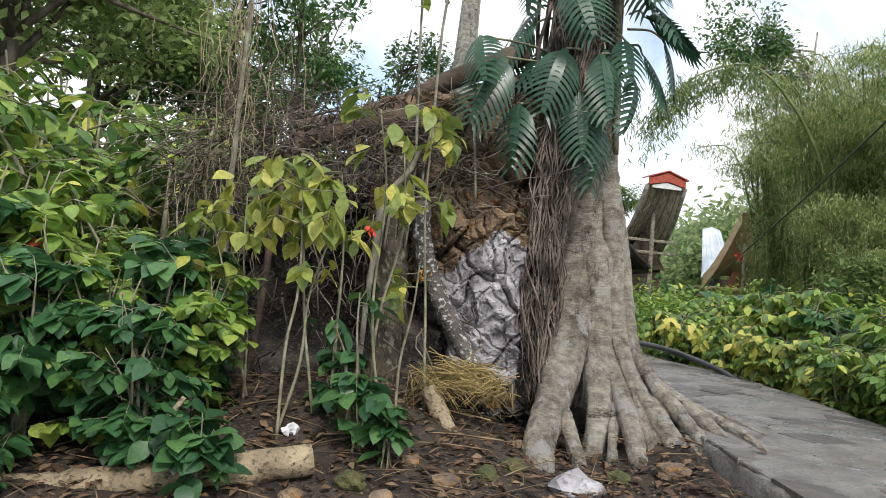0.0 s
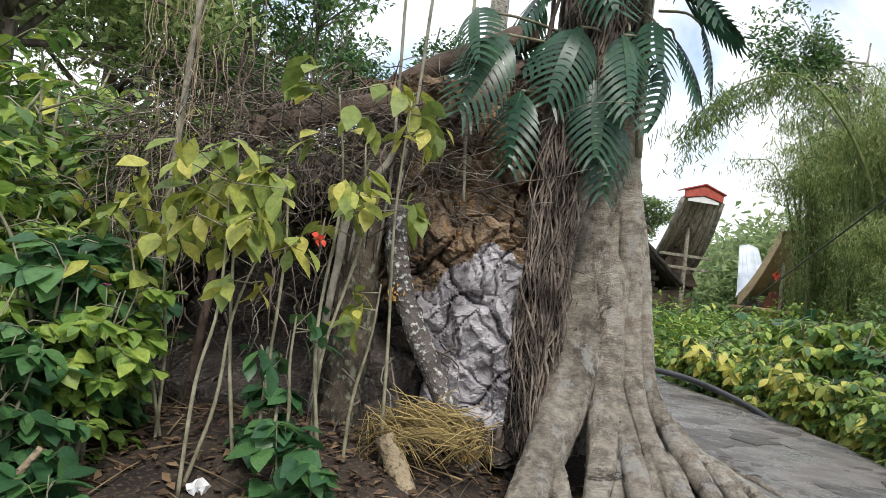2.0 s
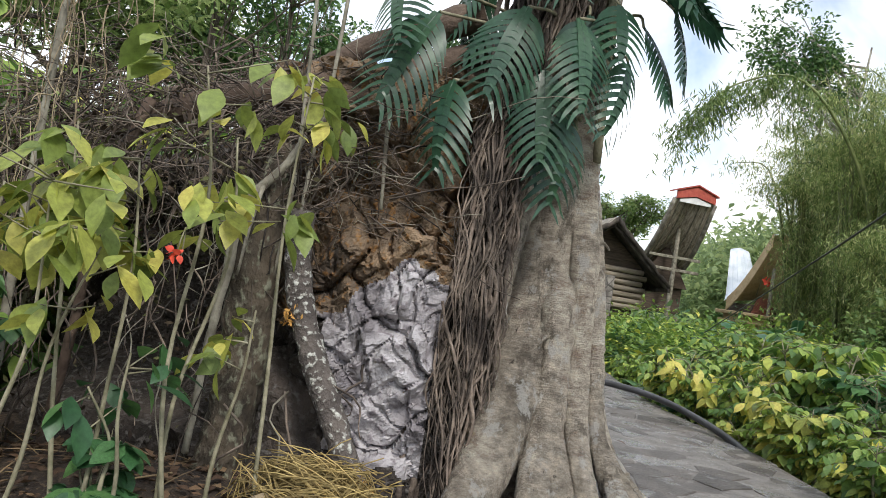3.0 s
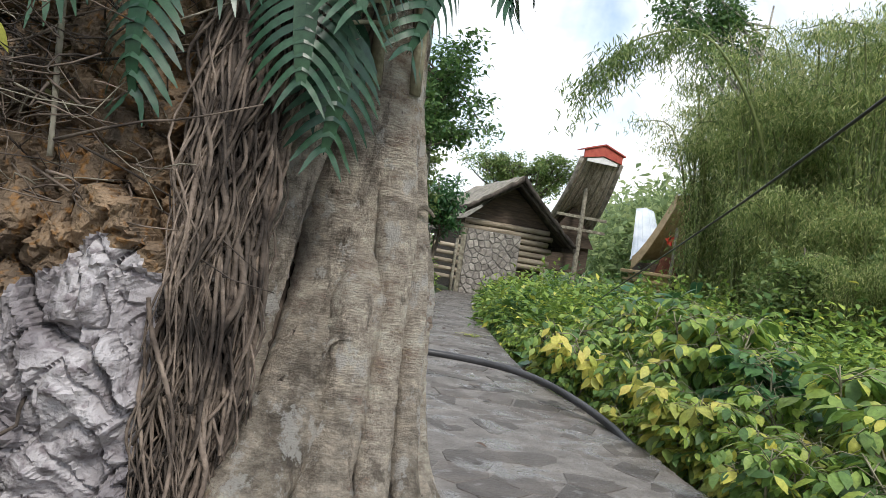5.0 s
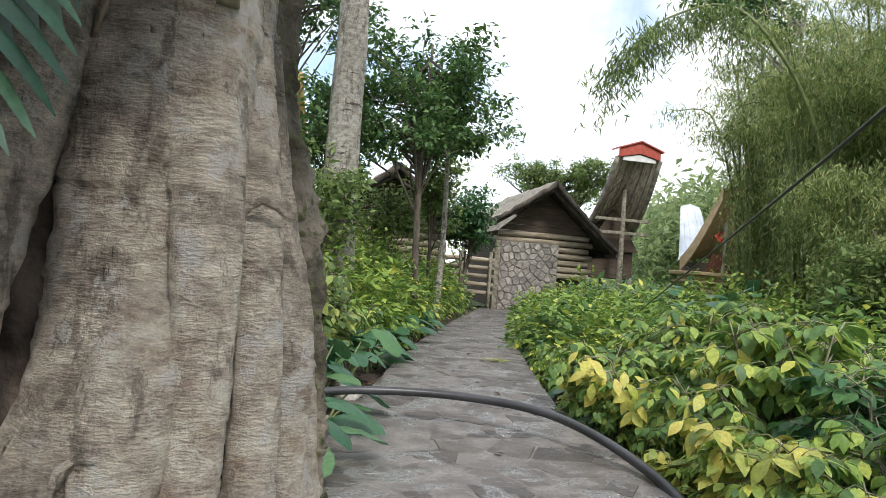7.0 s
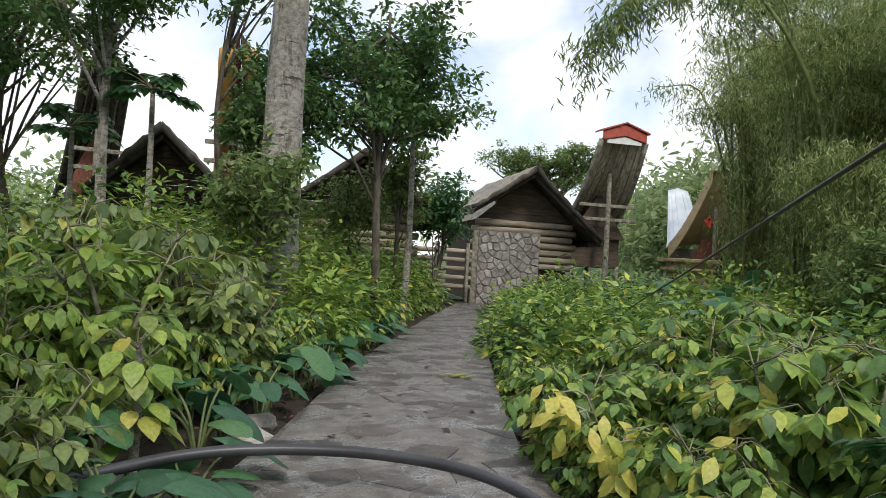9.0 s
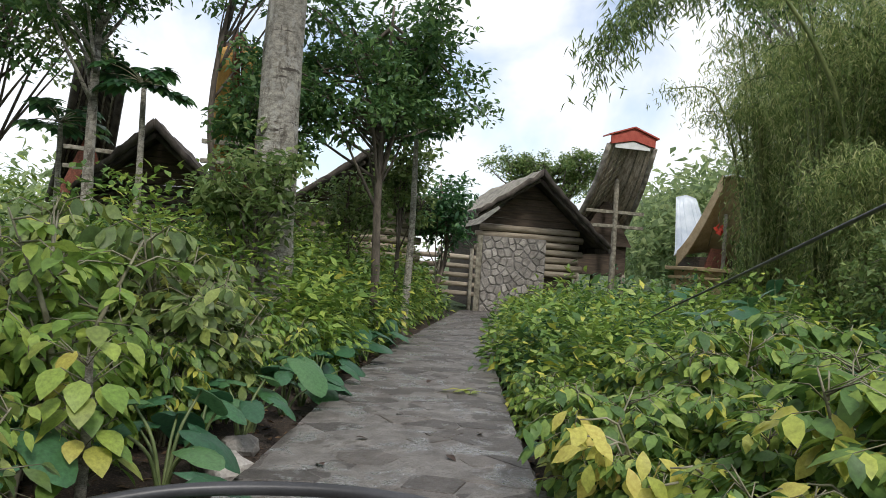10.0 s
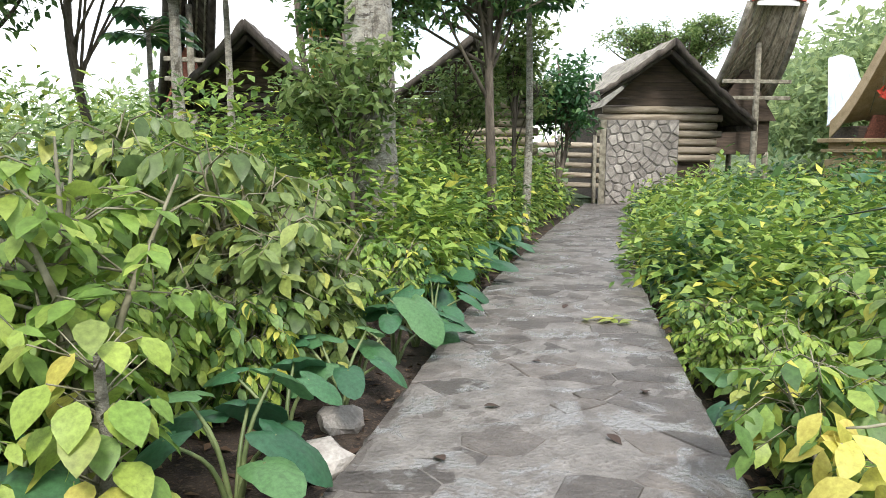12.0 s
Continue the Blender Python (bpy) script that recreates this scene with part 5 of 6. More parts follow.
tree("leafy_young_tree", "leafy deep green young tree beside the log house", "young trees", M_BARK_DARK, L_DEEP, pose(2.7, 27.2, 0), 4.2, 0.06, (0.1, 0, 2.5), (0.9, 0.9, 1.8), 22, 110, 26, 0.19, LEAF_LOW, clump_r=0.4, bare=0.1)
tree("leafy_young_tree", "leafy young tree hiding the foot of the grey trunk", "young trees", M_BARK_DARK, L_TREE2, pose(-0.1, 16.4, 0), 3.2, 0.05, (0, 0, 2.2), (0.85, 0.8, 1.0), 18, 80, 26, 0.15, LEAF_LOW, clump_r=0.35, bare=0.2)
tree("leafy_young_tree", "leafy young tree in the hedge before the log house", "young trees", M_BARK_DARK, L_TREE2, pose(0.6, 22.5, 0), 3.6, 0.05, (0, 0, 2.5), (0.9, 0.8, 1.1), 18, 80, 26, 0.16, LEAF_LOW, clump_r=0.35, bare=0.2)
tree("shade_tree", "dark broadleaf tree at the garden's edge", "trees left of the boulder", M_BARK_DARK, L_TREE, pose(-6.9, 18.5, 0), 7.5, 0.12, (0.2, 0, 5.2), (2.0, 1.8, 2.0), 32, 240, 30, 0.18, LEAF_LOW, clump_r=0.5)
tree("shade_tree", "dark broadleaf tree above the ochre gable", "trees left of the boulder", M_BARK_DARK, L_TREE, pose(-1.6, 21.0, 0), 9.0, 0.08, (0.4, 0, 7.3), (1.2, 1.1, 1.0), 20, 50, 28, 0.17, LEAF_LOW, clump_r=0.42, bare=0.5)

for x, y, h in ((10.2, 17.6, 3.2), (11.6, 16.0, 3.8), (12.4, 18.6, 4.4)):
    tree("leafy_bush_tree", "dense dark olive bush at the foot of the bamboo", "bushes under the bamboo", M_BARK_DARK, L_TREE2, stand(x, y), h, 0.06, (0, 0, h * 0.55), (1.2, 1.1, h * 0.45), 22, 110, 30, 0.14, LEAF_LOW, clump_r=0.4, bare=0.1)

tree("shade_tree", "open green tree among the saddle-roofed houses", "trees left of the boulder", M_BARK_DARK, L_TREE2, pose(-6.4, 21.5, 0), 8.5, 0.1, (0, 0, 6.2), (2.2, 1.8, 2.5), 28, 100, 30, 0.17, LEAF_LOW, clump_r=0.45, bare=0.3)

# ---- bamboo ----
def bamboo_mesh(culms, h, spread, per, size):
    cg, lg = Geo(), Geo()
    for i in range(culms):
        a = rng.uniform(0, 6.28)
        o = np.array([math.cos(a), math.sin(a), 0])
        hh = h * rng.uniform(0.65, 1.05)
        arch = spread * rng.uniform(0.3, 1.0)
        base = o * rng.uniform(0.05, 0.5)
        pts = np.array([base + [0, 0, -0.3], base + o * arch * 0.15 + [0, 0, hh * 0.45], base + o * arch * 0.5 + [0, 0, hh * 0.85], base + o * arch + [0, 0, hh * 0.88]])
        cg.add(*tube(pts, [0.045, 0.04, 0.025, 0.008], 6, 14))
        c = spline(pts, 40)[8:]
        at = c[rng.integers(0, len(c), per)] + rand_dir(per, -0.6, 0.6) * (rng.uniform(0.1, 0.75, per) ** 1.0)[:, None]
        at[:, 2] -= 0.12
        leaves(lg, at, rand_dir(per, -1.0, 0.1) + [0, 0, -0.3], np.array([0, 0, 1.0]) + rng.normal(0, 0.6, at.shape), size * rng.uniform(0.6, 1.3, per), LEAF_THIN)
    return cg, lg


def bamboo(label, at, *spec):
    ob = thing("bamboo_clump", label, "bamboo", "bamboo clumps on the slope", at=at)
    cg, lg = bamboo_mesh(*spec)
    tagged(part("culm", cg, M_CULM, ob), kind="stuff")
    tagged(part("foliage", lg, L_BAMBOO, ob), kind="stuff")
    return ob


clumps = [bamboo("tall arching green bamboo clump", stand(11.3, 22.0, 1), 20, 9.5, 2.4, 820, 0.17),
          bamboo("tall feathery bamboo clump with yellow-green leaves", stand(12.6, 19.0, 1), 20, 10.5, 2.6, 820, 0.17),
          bamboo("short bushy bamboo clump", stand(11.2, 19.6, 1), 18, 5.0, 1.6, 760, 0.16)]
for i, (x, y, s) in enumerate([(13.6, 23.5, 1.0), (14.2, 27.5, 1.05), (11.6, 25.5, 1.1), (12.6, 21.5, 1.05), (15.5, 20.5, 1.1), (15.0, 26.5, 1.15), (17.2, 32.0, 1.1), (17.5, 24.0, 1.2), (18.5, 30.0, 1.3), (14.2, 16.5, 1.0), (17.0, 35.0, 1.3), (20.5, 27.0, 1.3), (21.0, 38.0, 1.4), (17.0, 14.5, 1.1)]):
    copy_thing(clumps[i % 2], stand(x, y, s))
for x, y, s in [(12.0, 18.0, 0.9), (11.9, 21.0, 0.8), (12.9, 15.2, 1.0), (13.0, 24.6, 0.9), (10.6, 16.2, 0.6), (11.0, 14.2, 0.7), (15.2, 29.0, 0.9)]:
    copy_thing(clumps[2], stand(x, y, s))
# culm that leans out over the view with hanging sprays
arch = thing("leaning_bamboo", "bamboo culm arching out with hanging leaf sprays", "bamboo")
pts = [(11.8, 21.6, -0.2), (11.0, 21.3, 5.0), (8.9, 21.0, 7.9), (6.9, 20.8, 7.6), (5.7, 20.7, 6.2)]
part("culm", Geo().add(*tube(pts, [0.06, 0.05, 0.03, 0.012], 6, 24)), M_CULM, arch)
g = Geo()
c = spline(pts, 60)[28:]
for k in range(150):
    p = c[rng.integers(0, len(c))] + rand_dir(1, -0.3, 0.3)[0] * rng.uniform(0, 0.7)
    L = rng.uniform(0.3, 1.2) * (1 if rng.random() < 0.7 else 1.5)
    u = rng.uniform(0, 1, 16)
    at = p + np.c_[rng.normal(0, 0.1, 16) - 0.3 * u, rng.normal(0, 0.1, 16), -L * u]
    leaves(g, at, rand_dir(16, -1, -0.3), np.array([0, 0, 1.0]) + rng.normal(0, 0.6, at.shape), 0.24, LEAF_THIN)
tagged(part("foliage", g, L_TREE2, arch), kind="stuff")

# ---- distant woods, their haze painted into the leaf colour ----
g = Geo()
for i in range(290):
    far = rng.uniform(0, 1)
    x, y = rng.uniform(-60, 70), rng.uniform(46, 95)
    if i < 170:
        x, y = rng.uniform(16, 60), rng.uniform(18, 60)
    if i < 90:
        x, y = rng.uniform(17.5, 30), rng.uniform(46, 58)
    if -1 < (x - 2) / y * 30 < 10 and y > 60:
        continue
    z, s = float(ground_z(x, y)), rng.uniform(1.6, 3.2)
    n = 300 if i < 90 else 260
    d = rand_dir(n, -0.5, 1) * (rng.uniform(0, 1, n) ** 0.25)[:, None]
    d *= (1 + 0.3 * wob(d[:, 0] * 3 + x, d[:, 1] * 3, 1, y))[:, None]
    tall_ = 1.45 if i < 90 else 1.25
    at = np.array([x, y, z + s * (tall_ - 0.15)]) + d * s * np.array([1.2, 1.2, tall_])
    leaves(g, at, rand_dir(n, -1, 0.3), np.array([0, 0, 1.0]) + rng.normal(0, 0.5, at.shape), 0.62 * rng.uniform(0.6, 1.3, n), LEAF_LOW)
tagged(part("woods", g, L_FAR), "green woods, paled to look hazy, on the slope behind the houses", "woods", kind="stuff")

# ---- climbing plant on the trunk ----
def cut_leaf(length, pairs, droop):
    """A blade cut to the midrib into paired, curved lobes; x across, y along."""
    g = Geo()
    ys = np.linspace(0, 1, 14)
    zc = lambda t: -droop * t * t * length
    mid = [(0, t * length, zc(t)) for t in ys]
    g.add(*tube(mid, [0.007, 0.002], 4, 14))
    n_ = 10
    tt = np.linspace(0.02, 0.98, n_)
    hw_ = length * 0.085 * np.sin(math.pi * (0.12 + 0.82 * tt)) ** 0.7
    g.add([(-q, t * length, zc(t) + 0.004) for q, t in zip(hw_, tt)] + [(q, t * length, zc(t) + 0.004) for q, t in zip(hw_, tt)], [(a, n_ + a, n_ + a + 1, a + 1) for a in range(n_ - 1)])
    for i in range(pairs):
        t = 0.08 + 0.86 * i / (pairs - 1)
        w = length * 0.4 * math.sin(math.pi * (0.2 + 0.72 * t)) ** 0.8
        for s in (-1, 1):
            k, wid = 6, length * 0.9 / pairs * 0.56
            top, low = [], []
            for j in range(k):
                u = j / (k - 1)
                x = s * w * u
                y = t * length + length * 0.16 * u * u + 0.1 * length * u
                hw = wid * (1.0, 0.72, 0.8, 0.82, 0.66, 0.12)[j]
                z = zc(min(1, y / length)) - 0.1 * w * u * u * 2.0
                top.append((x, y + hw, z))
                low.append((x, y - hw, z + 0.006 * math.sin(3 * u)))
            f = [(a, a + 1, k + a + 1, k + a) if s < 0 else (a, k + a, k + a + 1, a + 1) for a in range(k - 1)]
            g.add(top + low, f)
    return g


climber = thing("climbing_monstera", "climbing plant with large deeply cut dark green leaves on the trunk", "climbing plant", at=pose(0, 0, 0))
stem_g = Geo()
for k in range(3):
    a = -2.1 + 0.5 * k
    z = np.linspace(1.9, 6.0, 8)
    stem_g = Geo().add(*tube(np.c_[TREE[0] + 0.37 * np.cos(a + 0.25 * np.sin(z)), TREE[1] + 0.37 * np.sin(a + 0.25 * np.sin(z)), z], [0.03, 0.03], 7, 24, 0.05))
    part("stem", stem_g, M_STEM, climber)
blades = [cut_leaf(L, n, dr).mesh("leaf", L_CLIMB) for L, n, dr in ((0.46, 11, 0.3), (0.42, 9, 0.45), (0.52, 12, 0.35), (0.42, 8, 0.25))]
# places of leaf bases round the trunk: x, y, z, heading in degrees (-90 is towards the path's start), fall, kind
spots = [(1.0, 5.42, 2.12, -80, 66, 3), (0.72, 5.05, 2.5, -95, 58, 2), (0.85, 5.05, 2.2, -85, 70, 0), (0.42, 4.95, 2.05, -115, 66, 1), (0.1, 4.95, 2.5, -120, 50, 0), (0.98, 5.1, 2.5, -60, 55, 2),
         (1.0, 5.15, 2.0, -70, 72, 1), (0.3, 4.9, 2.35, -105, 62, 2), (1.4, 5.6, 3.0, -15, 20, 2), (1.4, 5.6, 2.7, -30, 50, 0), (1.3, 5.35, 2.4, -48, 65, 1), (0.72, 5.0, 3.0, -90, 52, 2)]
for i in range(34):
    a = rng.uniform(-2.9, 0.2)
    z = rng.uniform(2.6, 4.6)
    spots.append((TREE[0] + 0.62 * math.cos(a), TREE[1] + 0.62 * math.sin(a), z, math.degrees(a) + rng.uniform(-25, 25), rng.uniform(30, 70), int(rng.integers(4))))
for x, y, z, az, fall, k in spots:
    m = Matrix.Translation((x, y, z)) @ Euler((0, 0, radians(az - 90))).to_matrix().to_4x4() @ Euler((radians(-fall), radians(rng.uniform(-25, 25)), 0)).to_matrix().to_4x4()
    leaf = part("leaf", blades[k], None, climber, at=m)
    b = np.array([TREE[0] + 0.33 * math.cos(radians(az)), TREE[1] + 0.33 * math.sin(radians(az)), z + 0.12])
    mi = np.array(m.inverted() @ Vector(b))
    part("leaf_stalk", Geo().add(*tube([mi, mi * 0.5 + [0, 0, 0.05], (0, 0, 0)], [0.011, 0.008], 5, 7)), M_STEM, leaf)

# ---- roots, vines and dead wood on the boulder ----
for pts, r in [([(0.75, 5.6, 2.5), (0.2, 5.45, 2.2), (-0.35, 5.3, 1.98), (-0.9, 5.2, 1.78), (-1.4, 5.3, 1.55)], [0.1, 0.09, 0.08, 0.075, 0.05]), ([(0.6, 5.5, 2.25), (0.1, 5.3, 2.0), (-0.4, 5.25, 1.9), (-0.95, 5.35, 1.85)], [0.08, 0.07, 0.06, 0.04]), ([(0.5, 5.5, 2.6), (-0.1, 5.6, 2.35), (-0.6, 5.7, 2.1), (-1.3, 5.7, 1.9)], [0.09, 0.08, 0.07, 0.05]), ([(-1.1, 5.1, 1.75), (-1.2, 5.0, 1.2), (-1.25, 5.05, 0.6), (-1.3, 5.05, -0.1)], [0.03, 0.025, 0.025, 0.03])]:
    part("surface_root", Geo().add(*tube(pts, r, 10, 26, 0.05)), M_ROOT_BROWN, fig)
dead = thing("dead_branch", "leaning dead branch crusted with white and orange lichen", "branch")
part("wood", Geo().add(*tube([(-0.2, 4.96, 1.3), (-0.16, 4.93, 1.0), (-0.05, 4.88, 0.72), (0.12, 4.8, 0.42), (0.4, 4.72, -0.06)], [0.06, 0.065, 0.062, 0.06, 0.055], 12, 40, 0.1)), M_LICHEN, dead)
for x, y, z, r in [(-0.13, 4.87, 0.8, 0.06), (0.33, 4.68, 0.12, 0.05), (0.37, 4.67, 0.02, 0.04)]:
    g = Geo()
    d = rand_dir(90) * rng.uniform(0.5, 1, (90, 1)) * r
    leaves(g, np.array([x, y, z]) + d, rand_dir(90), rand_dir(90), 0.03, LEAF_LOW)
    part("lichen_tuft", g, M_OCHRE, dead, "orange lichen tuft")
post_root = thing("mossy_stump", "upright dead stem with mossy lichened bark beside the boulder", "dead stem")
part("wood", flute_geo([(-0.36, 5.06, 1.62, 0.06), (-0.38, 5.02, 1.3, 0.1), (-0.38, 5.0, 0.95, 0.115), (-0.36, 5.0, 0.6, 0.12), (-0.37, 4.97, 0.25, 0.12), (-0.38, 4.92, -0.08, 0.14)], 20, 80, 0.18, 3.0), M_STUMP, post_root)
forked = thing("dead_branch", "broken pale forked branch leaning on the mossy stem", "branch")
part("wood", Geo().add(*tube([(-0.52, 4.86, 0.1), (-0.5, 4.86, 0.62), (-0.48, 4.87, 0.95), (-0.45, 4.88, 1.29), (-0.3, 4.9, 1.5), (-0.24, 4.92, 1.66)], [0.016, 0.02, 0.024, 0.026, 0.02, 0.012], 8, 30, 0.1, 1.0, 0.15)), M_DRYTWIG, forked)
part("wood", Geo().add(*tube([(-0.38, 4.88, 1.4), (-0.4, 4.84, 1.2), (-0.42, 4.84, 0.95)], [0.012, 0.01, 0.006], 6, 8, 0.05)), M_DRYTWIG, forked)
# dry root curtain over the front of the boulder
for nm, mat, cnt, rr in (("dry_roots", M_AERIAL, 420, (0.002, 0.007)), ("dry_vines", M_DRYTWIG, 60, (0.0015, 0.005))):
    g = Geo()
    for i in range(cnt):
        x = rng.uniform(-2.05, -0.1) if rng.random() < 0.75 else rng.uniform(-0.5, 0.5)
        top = 1.55 + 0.35 * smoothstep(-2.0, -0.6, x) + rng.uniform(-0.35, 0.3)
        L = rng.uniform(0.2, 0.65) * (1 if x < -0.1 else 0.5) * (2.2 if rng.random() < 0.16 else 1)
        top = top if rng.random() < 0.85 else rng.uniform(0.3, 1.3)
        y = 5.2 + 0.35 * (x + 0.8) ** 2 * 0.5
        k = 6
        z = top - L * np.linspace(0, 1, k)
        px = x + np.cumsum(rng.normal(0, 0.075, k))
        py = y - 0.16 + np.cumsum(rng.normal(0, 0.05, k)) - 0.25 * smoothstep(1.2, 0.0, z) + 0.3 * smoothstep(1.4, 2.1, z)
        r = rng.uniform(*rr)
        g.add(*tube(np.c_[px, py, z], [r, r, r * 0.5], 4, 9))
    for i in range(cnt):
        p = np.array([rng.uniform(-1.9, 0.45), rng.uniform(4.9, 5.3), rng.uniform(1.25, 2.05)])
        d = rand_dir(1, -0.5, 0.35)[0] * rng.uniform(0.2, 0.7)
        d[1] = -abs(d[1]) * 0.5
        g.add(*tube([p, p + d * 0.35 + rng.normal(0, 0.06, 3), p + d * 0.7 + rng.normal(0, 0.06, 3), p + d], [rng.uniform(*rr) * 0.8, 0.002], 4, 6))
    tagged(part(nm, g, mat), "tangle of dry brown roots and vines hanging over the boulder", "roots", kind="stuff")
g = Geo()
n = 5200
lx = rng.uniform(-2.05, 0.35, n)
lz = rng.uniform(0.0, 2.05, n) ** 0.75 * 2.05 ** 0.25
ly = 5.08 + 0.2 * (lx + 0.8) ** 2 - rng.uniform(0, 0.22, n) + 0.45 * smoothstep(1.5, 2.1, lz) + 0.5 * (1 - smoothstep(1.0, 1.35, lz)) * smoothstep(0.1, 0.4, lz)
keep = ((lx < -0.15) | (lz > 1.55)) & ((lz > 1.05) | (rng.random(n) < 0.35))
at = np.c_[lx, ly, lz][keep]
leaves(g, at, rand_dir(len(at), -1, 0.2), rand_dir(len(at), -0.2, 1) + [0, -0.8, 0], rng.uniform(0.02, 0.06, len(at)), LEAF_LOW)
tagged(part("dead_leaf_mat", g, L_DARKMAT), "dark dead leaves and moss matted over the boulder", "leaf litter", kind="stuff")
# post of dry vines that rises at the boulder's end
post = thing("vine_draped_stem", "dead stem draped with dry tan vines", "dead tree")
part("stem", Geo().add(*tube([(-1.5, 4.9, -0.1), (-1.5, 4.88, 1.5), (-1.48, 4.9, 3.2), (-1.45, 4.95, 6.0)], [0.022, 0.018, 0.015, 0.014], 8, 30, 0.08, 1.0, 0.2)), M_DRYTWIG, post)
g = Geo()
for i in range(190):
    z0 = rng.uniform(1.3, 5.5)
    k = 8
    z = z0 - rng.uniform(0.3, 1.1) * np.linspace(0, 1, k)
    wide = 0.06 + 0.13 * smoothstep(3.4, 1.8, z0)
    r = rng.uniform(0.0015, 0.0045)
    g.add(*tube(np.c_[-1.55 + rng.normal(0, wide) + np.cumsum(rng.normal(0, 0.028, k)), 4.9 + rng.normal(0, wide) + np.cumsum(rng.normal(0, 0.028, k)), z + rng.normal(0, 0.02, k)], [r, r * 0.7], 4, 14))
tagged(part("vine_drape", g, M_TAN, post), kind="stuff")
for x, y in ((-0.22, 4.9), (-0.02, 4.95), (0.12, 5.0)):
    v = thing("hanging_vine", "thin hanging vine with a few leaves", "vine", "hanging vines")
    z = np.linspace(5.5, rng.uniform(0.3, 1.4), 9)
    c = np.c_[x + np.cumsum(rng.normal(0, 0.03, 9)) - 0.1, y + np.cumsum(rng.normal(0, 0.02, 9)), z]
    part("stem", Geo().add(*tube(c, [0.009, 0.009, 0.01], 6, 36, 0.08)), M_DRYTWIG, v)
    g = Geo()
    p = spline(c, 60)[rng.integers(0, 36, 44)]
    leaves(g, p + rng.normal(0, 0.05, p.shape), rand_dir(44, -0.9, 0.2), np.array([0, 0, 1.0]) + rng.normal(0, 0.4, p.shape), rng.uniform(0.07, 0.15, 44), LEAF)
    part("foliage", g, L_LIGHT, v)

# ---- saplings in front of the boulder ----
def sapling(x, y, stems, tops, cluster, n, size, mat=None):
    """Thin bare stems with a drooping cluster of yellow-green leaves near the top."""
    ob = thing("sapling", "thin sapling with bare stems and drooping yellow-green leaves", "sapling", "saplings by the boulder", at=pose(x, y, float(ground_z(x, y))))
    for dx, dy, h in tops:
        b = np.array([rng.normal(0, 0.03), rng.normal(0, 0.03), -0.06])
        t = np.array([dx, dy, h])
        part("stem", Geo().add(*tube([b, b + (t - b) * 0.35 + rng.normal(0, 0.025, 3), b + (t - b) * 0.7 + rng.normal(0, 0.035, 3), t], [0.01, 0.008, 0.004], 6, 16, 0.08)), M_STEM, ob)
        for k in range(n):
            u = rng.uniform(*cluster)
            s = b + (t - b) * u
            a = rng.uniform(0, 6.28)
            e = s + np.array([math.cos(a), math.sin(a), rng.uniform(-0.1, 0.4)]) * rng.uniform(0.08, 0.3)
            part("twig", Geo().add(*tube([s, e], [0.004, 0.002], 4, 3)), M_STEM, ob)
            q = np.repeat(e[None], 4, 0) + rng.normal(0, 0.025, (4, 3))
            w = np.array([math.cos(a), math.sin(a), 0]) * 0.5 + rand_dir(4, -1.0, -0.1)
            for one, out in zip(q, w):
                lf = Geo()
                leaves(lf, one[None], out[None], np.array([[0, 0, 1.0]]) + rng.normal(0, 0.3, (1, 3)), [size * rng.uniform(0.65, 1.2)], LEAF)
                part("leaf", lf, mat or L_YELLOW, ob)
    return ob


sapling(-0.82, 3.9, 2, [(0.02, 0, 1.25), (0.2, 0.05, 1.1)], (0.8, 1.05), 10, 0.15)
sapling(-0.35, 4.15, 2, [(-0.1, 0, 1.75), (0.06, 0.0, 1.5)], (0.72, 1.0), 8, 0.15)
sapling(-0.62, 4.05, 2, [(-0.25, 0.05, 1.45), (-0.02, 0.1, 1.35)], (0.75, 1.05), 10, 0.16)
sapling(-1.1, 4.25, 2, [(-0.1, 0, 1.2), (-0.25, -0.1, 1.0)], (0.7, 1.05), 8, 0.15)
sapling(-0.2, 4.3, 1, [(0.05, 0, 0.85)], (0.7, 1.0), 4, 0.12)
sapling(-0.05, 4.45, 1, [(-0.1, 0.1, 1.85)], (0.86, 1.02), 9, 0.13)
sapling(-0.5, 4.0, 2, [(0.05, -0.05, 0.7), (-0.1, 0, 0.55)], (0.75, 1.0), 3, 0.14, L_DEEP)

# ---- bushes at the walk's start ----
S = "bushes at the start"
leafy = shrub("leafy_bush", "green bush with heart-shaped leaves and pink flowers", "bush", S, L_DEEP, stand(-1.55, 3.9, 1.0), 1.0, 0.5, 8, 70, 5, 0.13, LEAF_WIDE, 0.4, 0.1)
leafy2 = shrub("leafy_bush", "tall green bush with yellowing leaves", "bush", S, L_COFFEE, stand(-2.3, 4.9, 1.4), 1.0, 0.5, 8, 100, 5, 0.08, LEAF_MID, 0.4, 0.1)
for x, y, h in [(-1.35, 3.45, 0.75), (-2.0, 3.5, 0.95), (-2.6, 3.8, 1.25), (-1.75, 4.5, 1.0), (-2.4, 3.1, 1.0), (-3.2, 4.2, 1.4), (-1.5, 4.3, 0.85), (-1.9, 2.9, 0.6), (-3.0, 3.2, 1.1)]:
    copy_thing(leafy, stand(x, y, h))
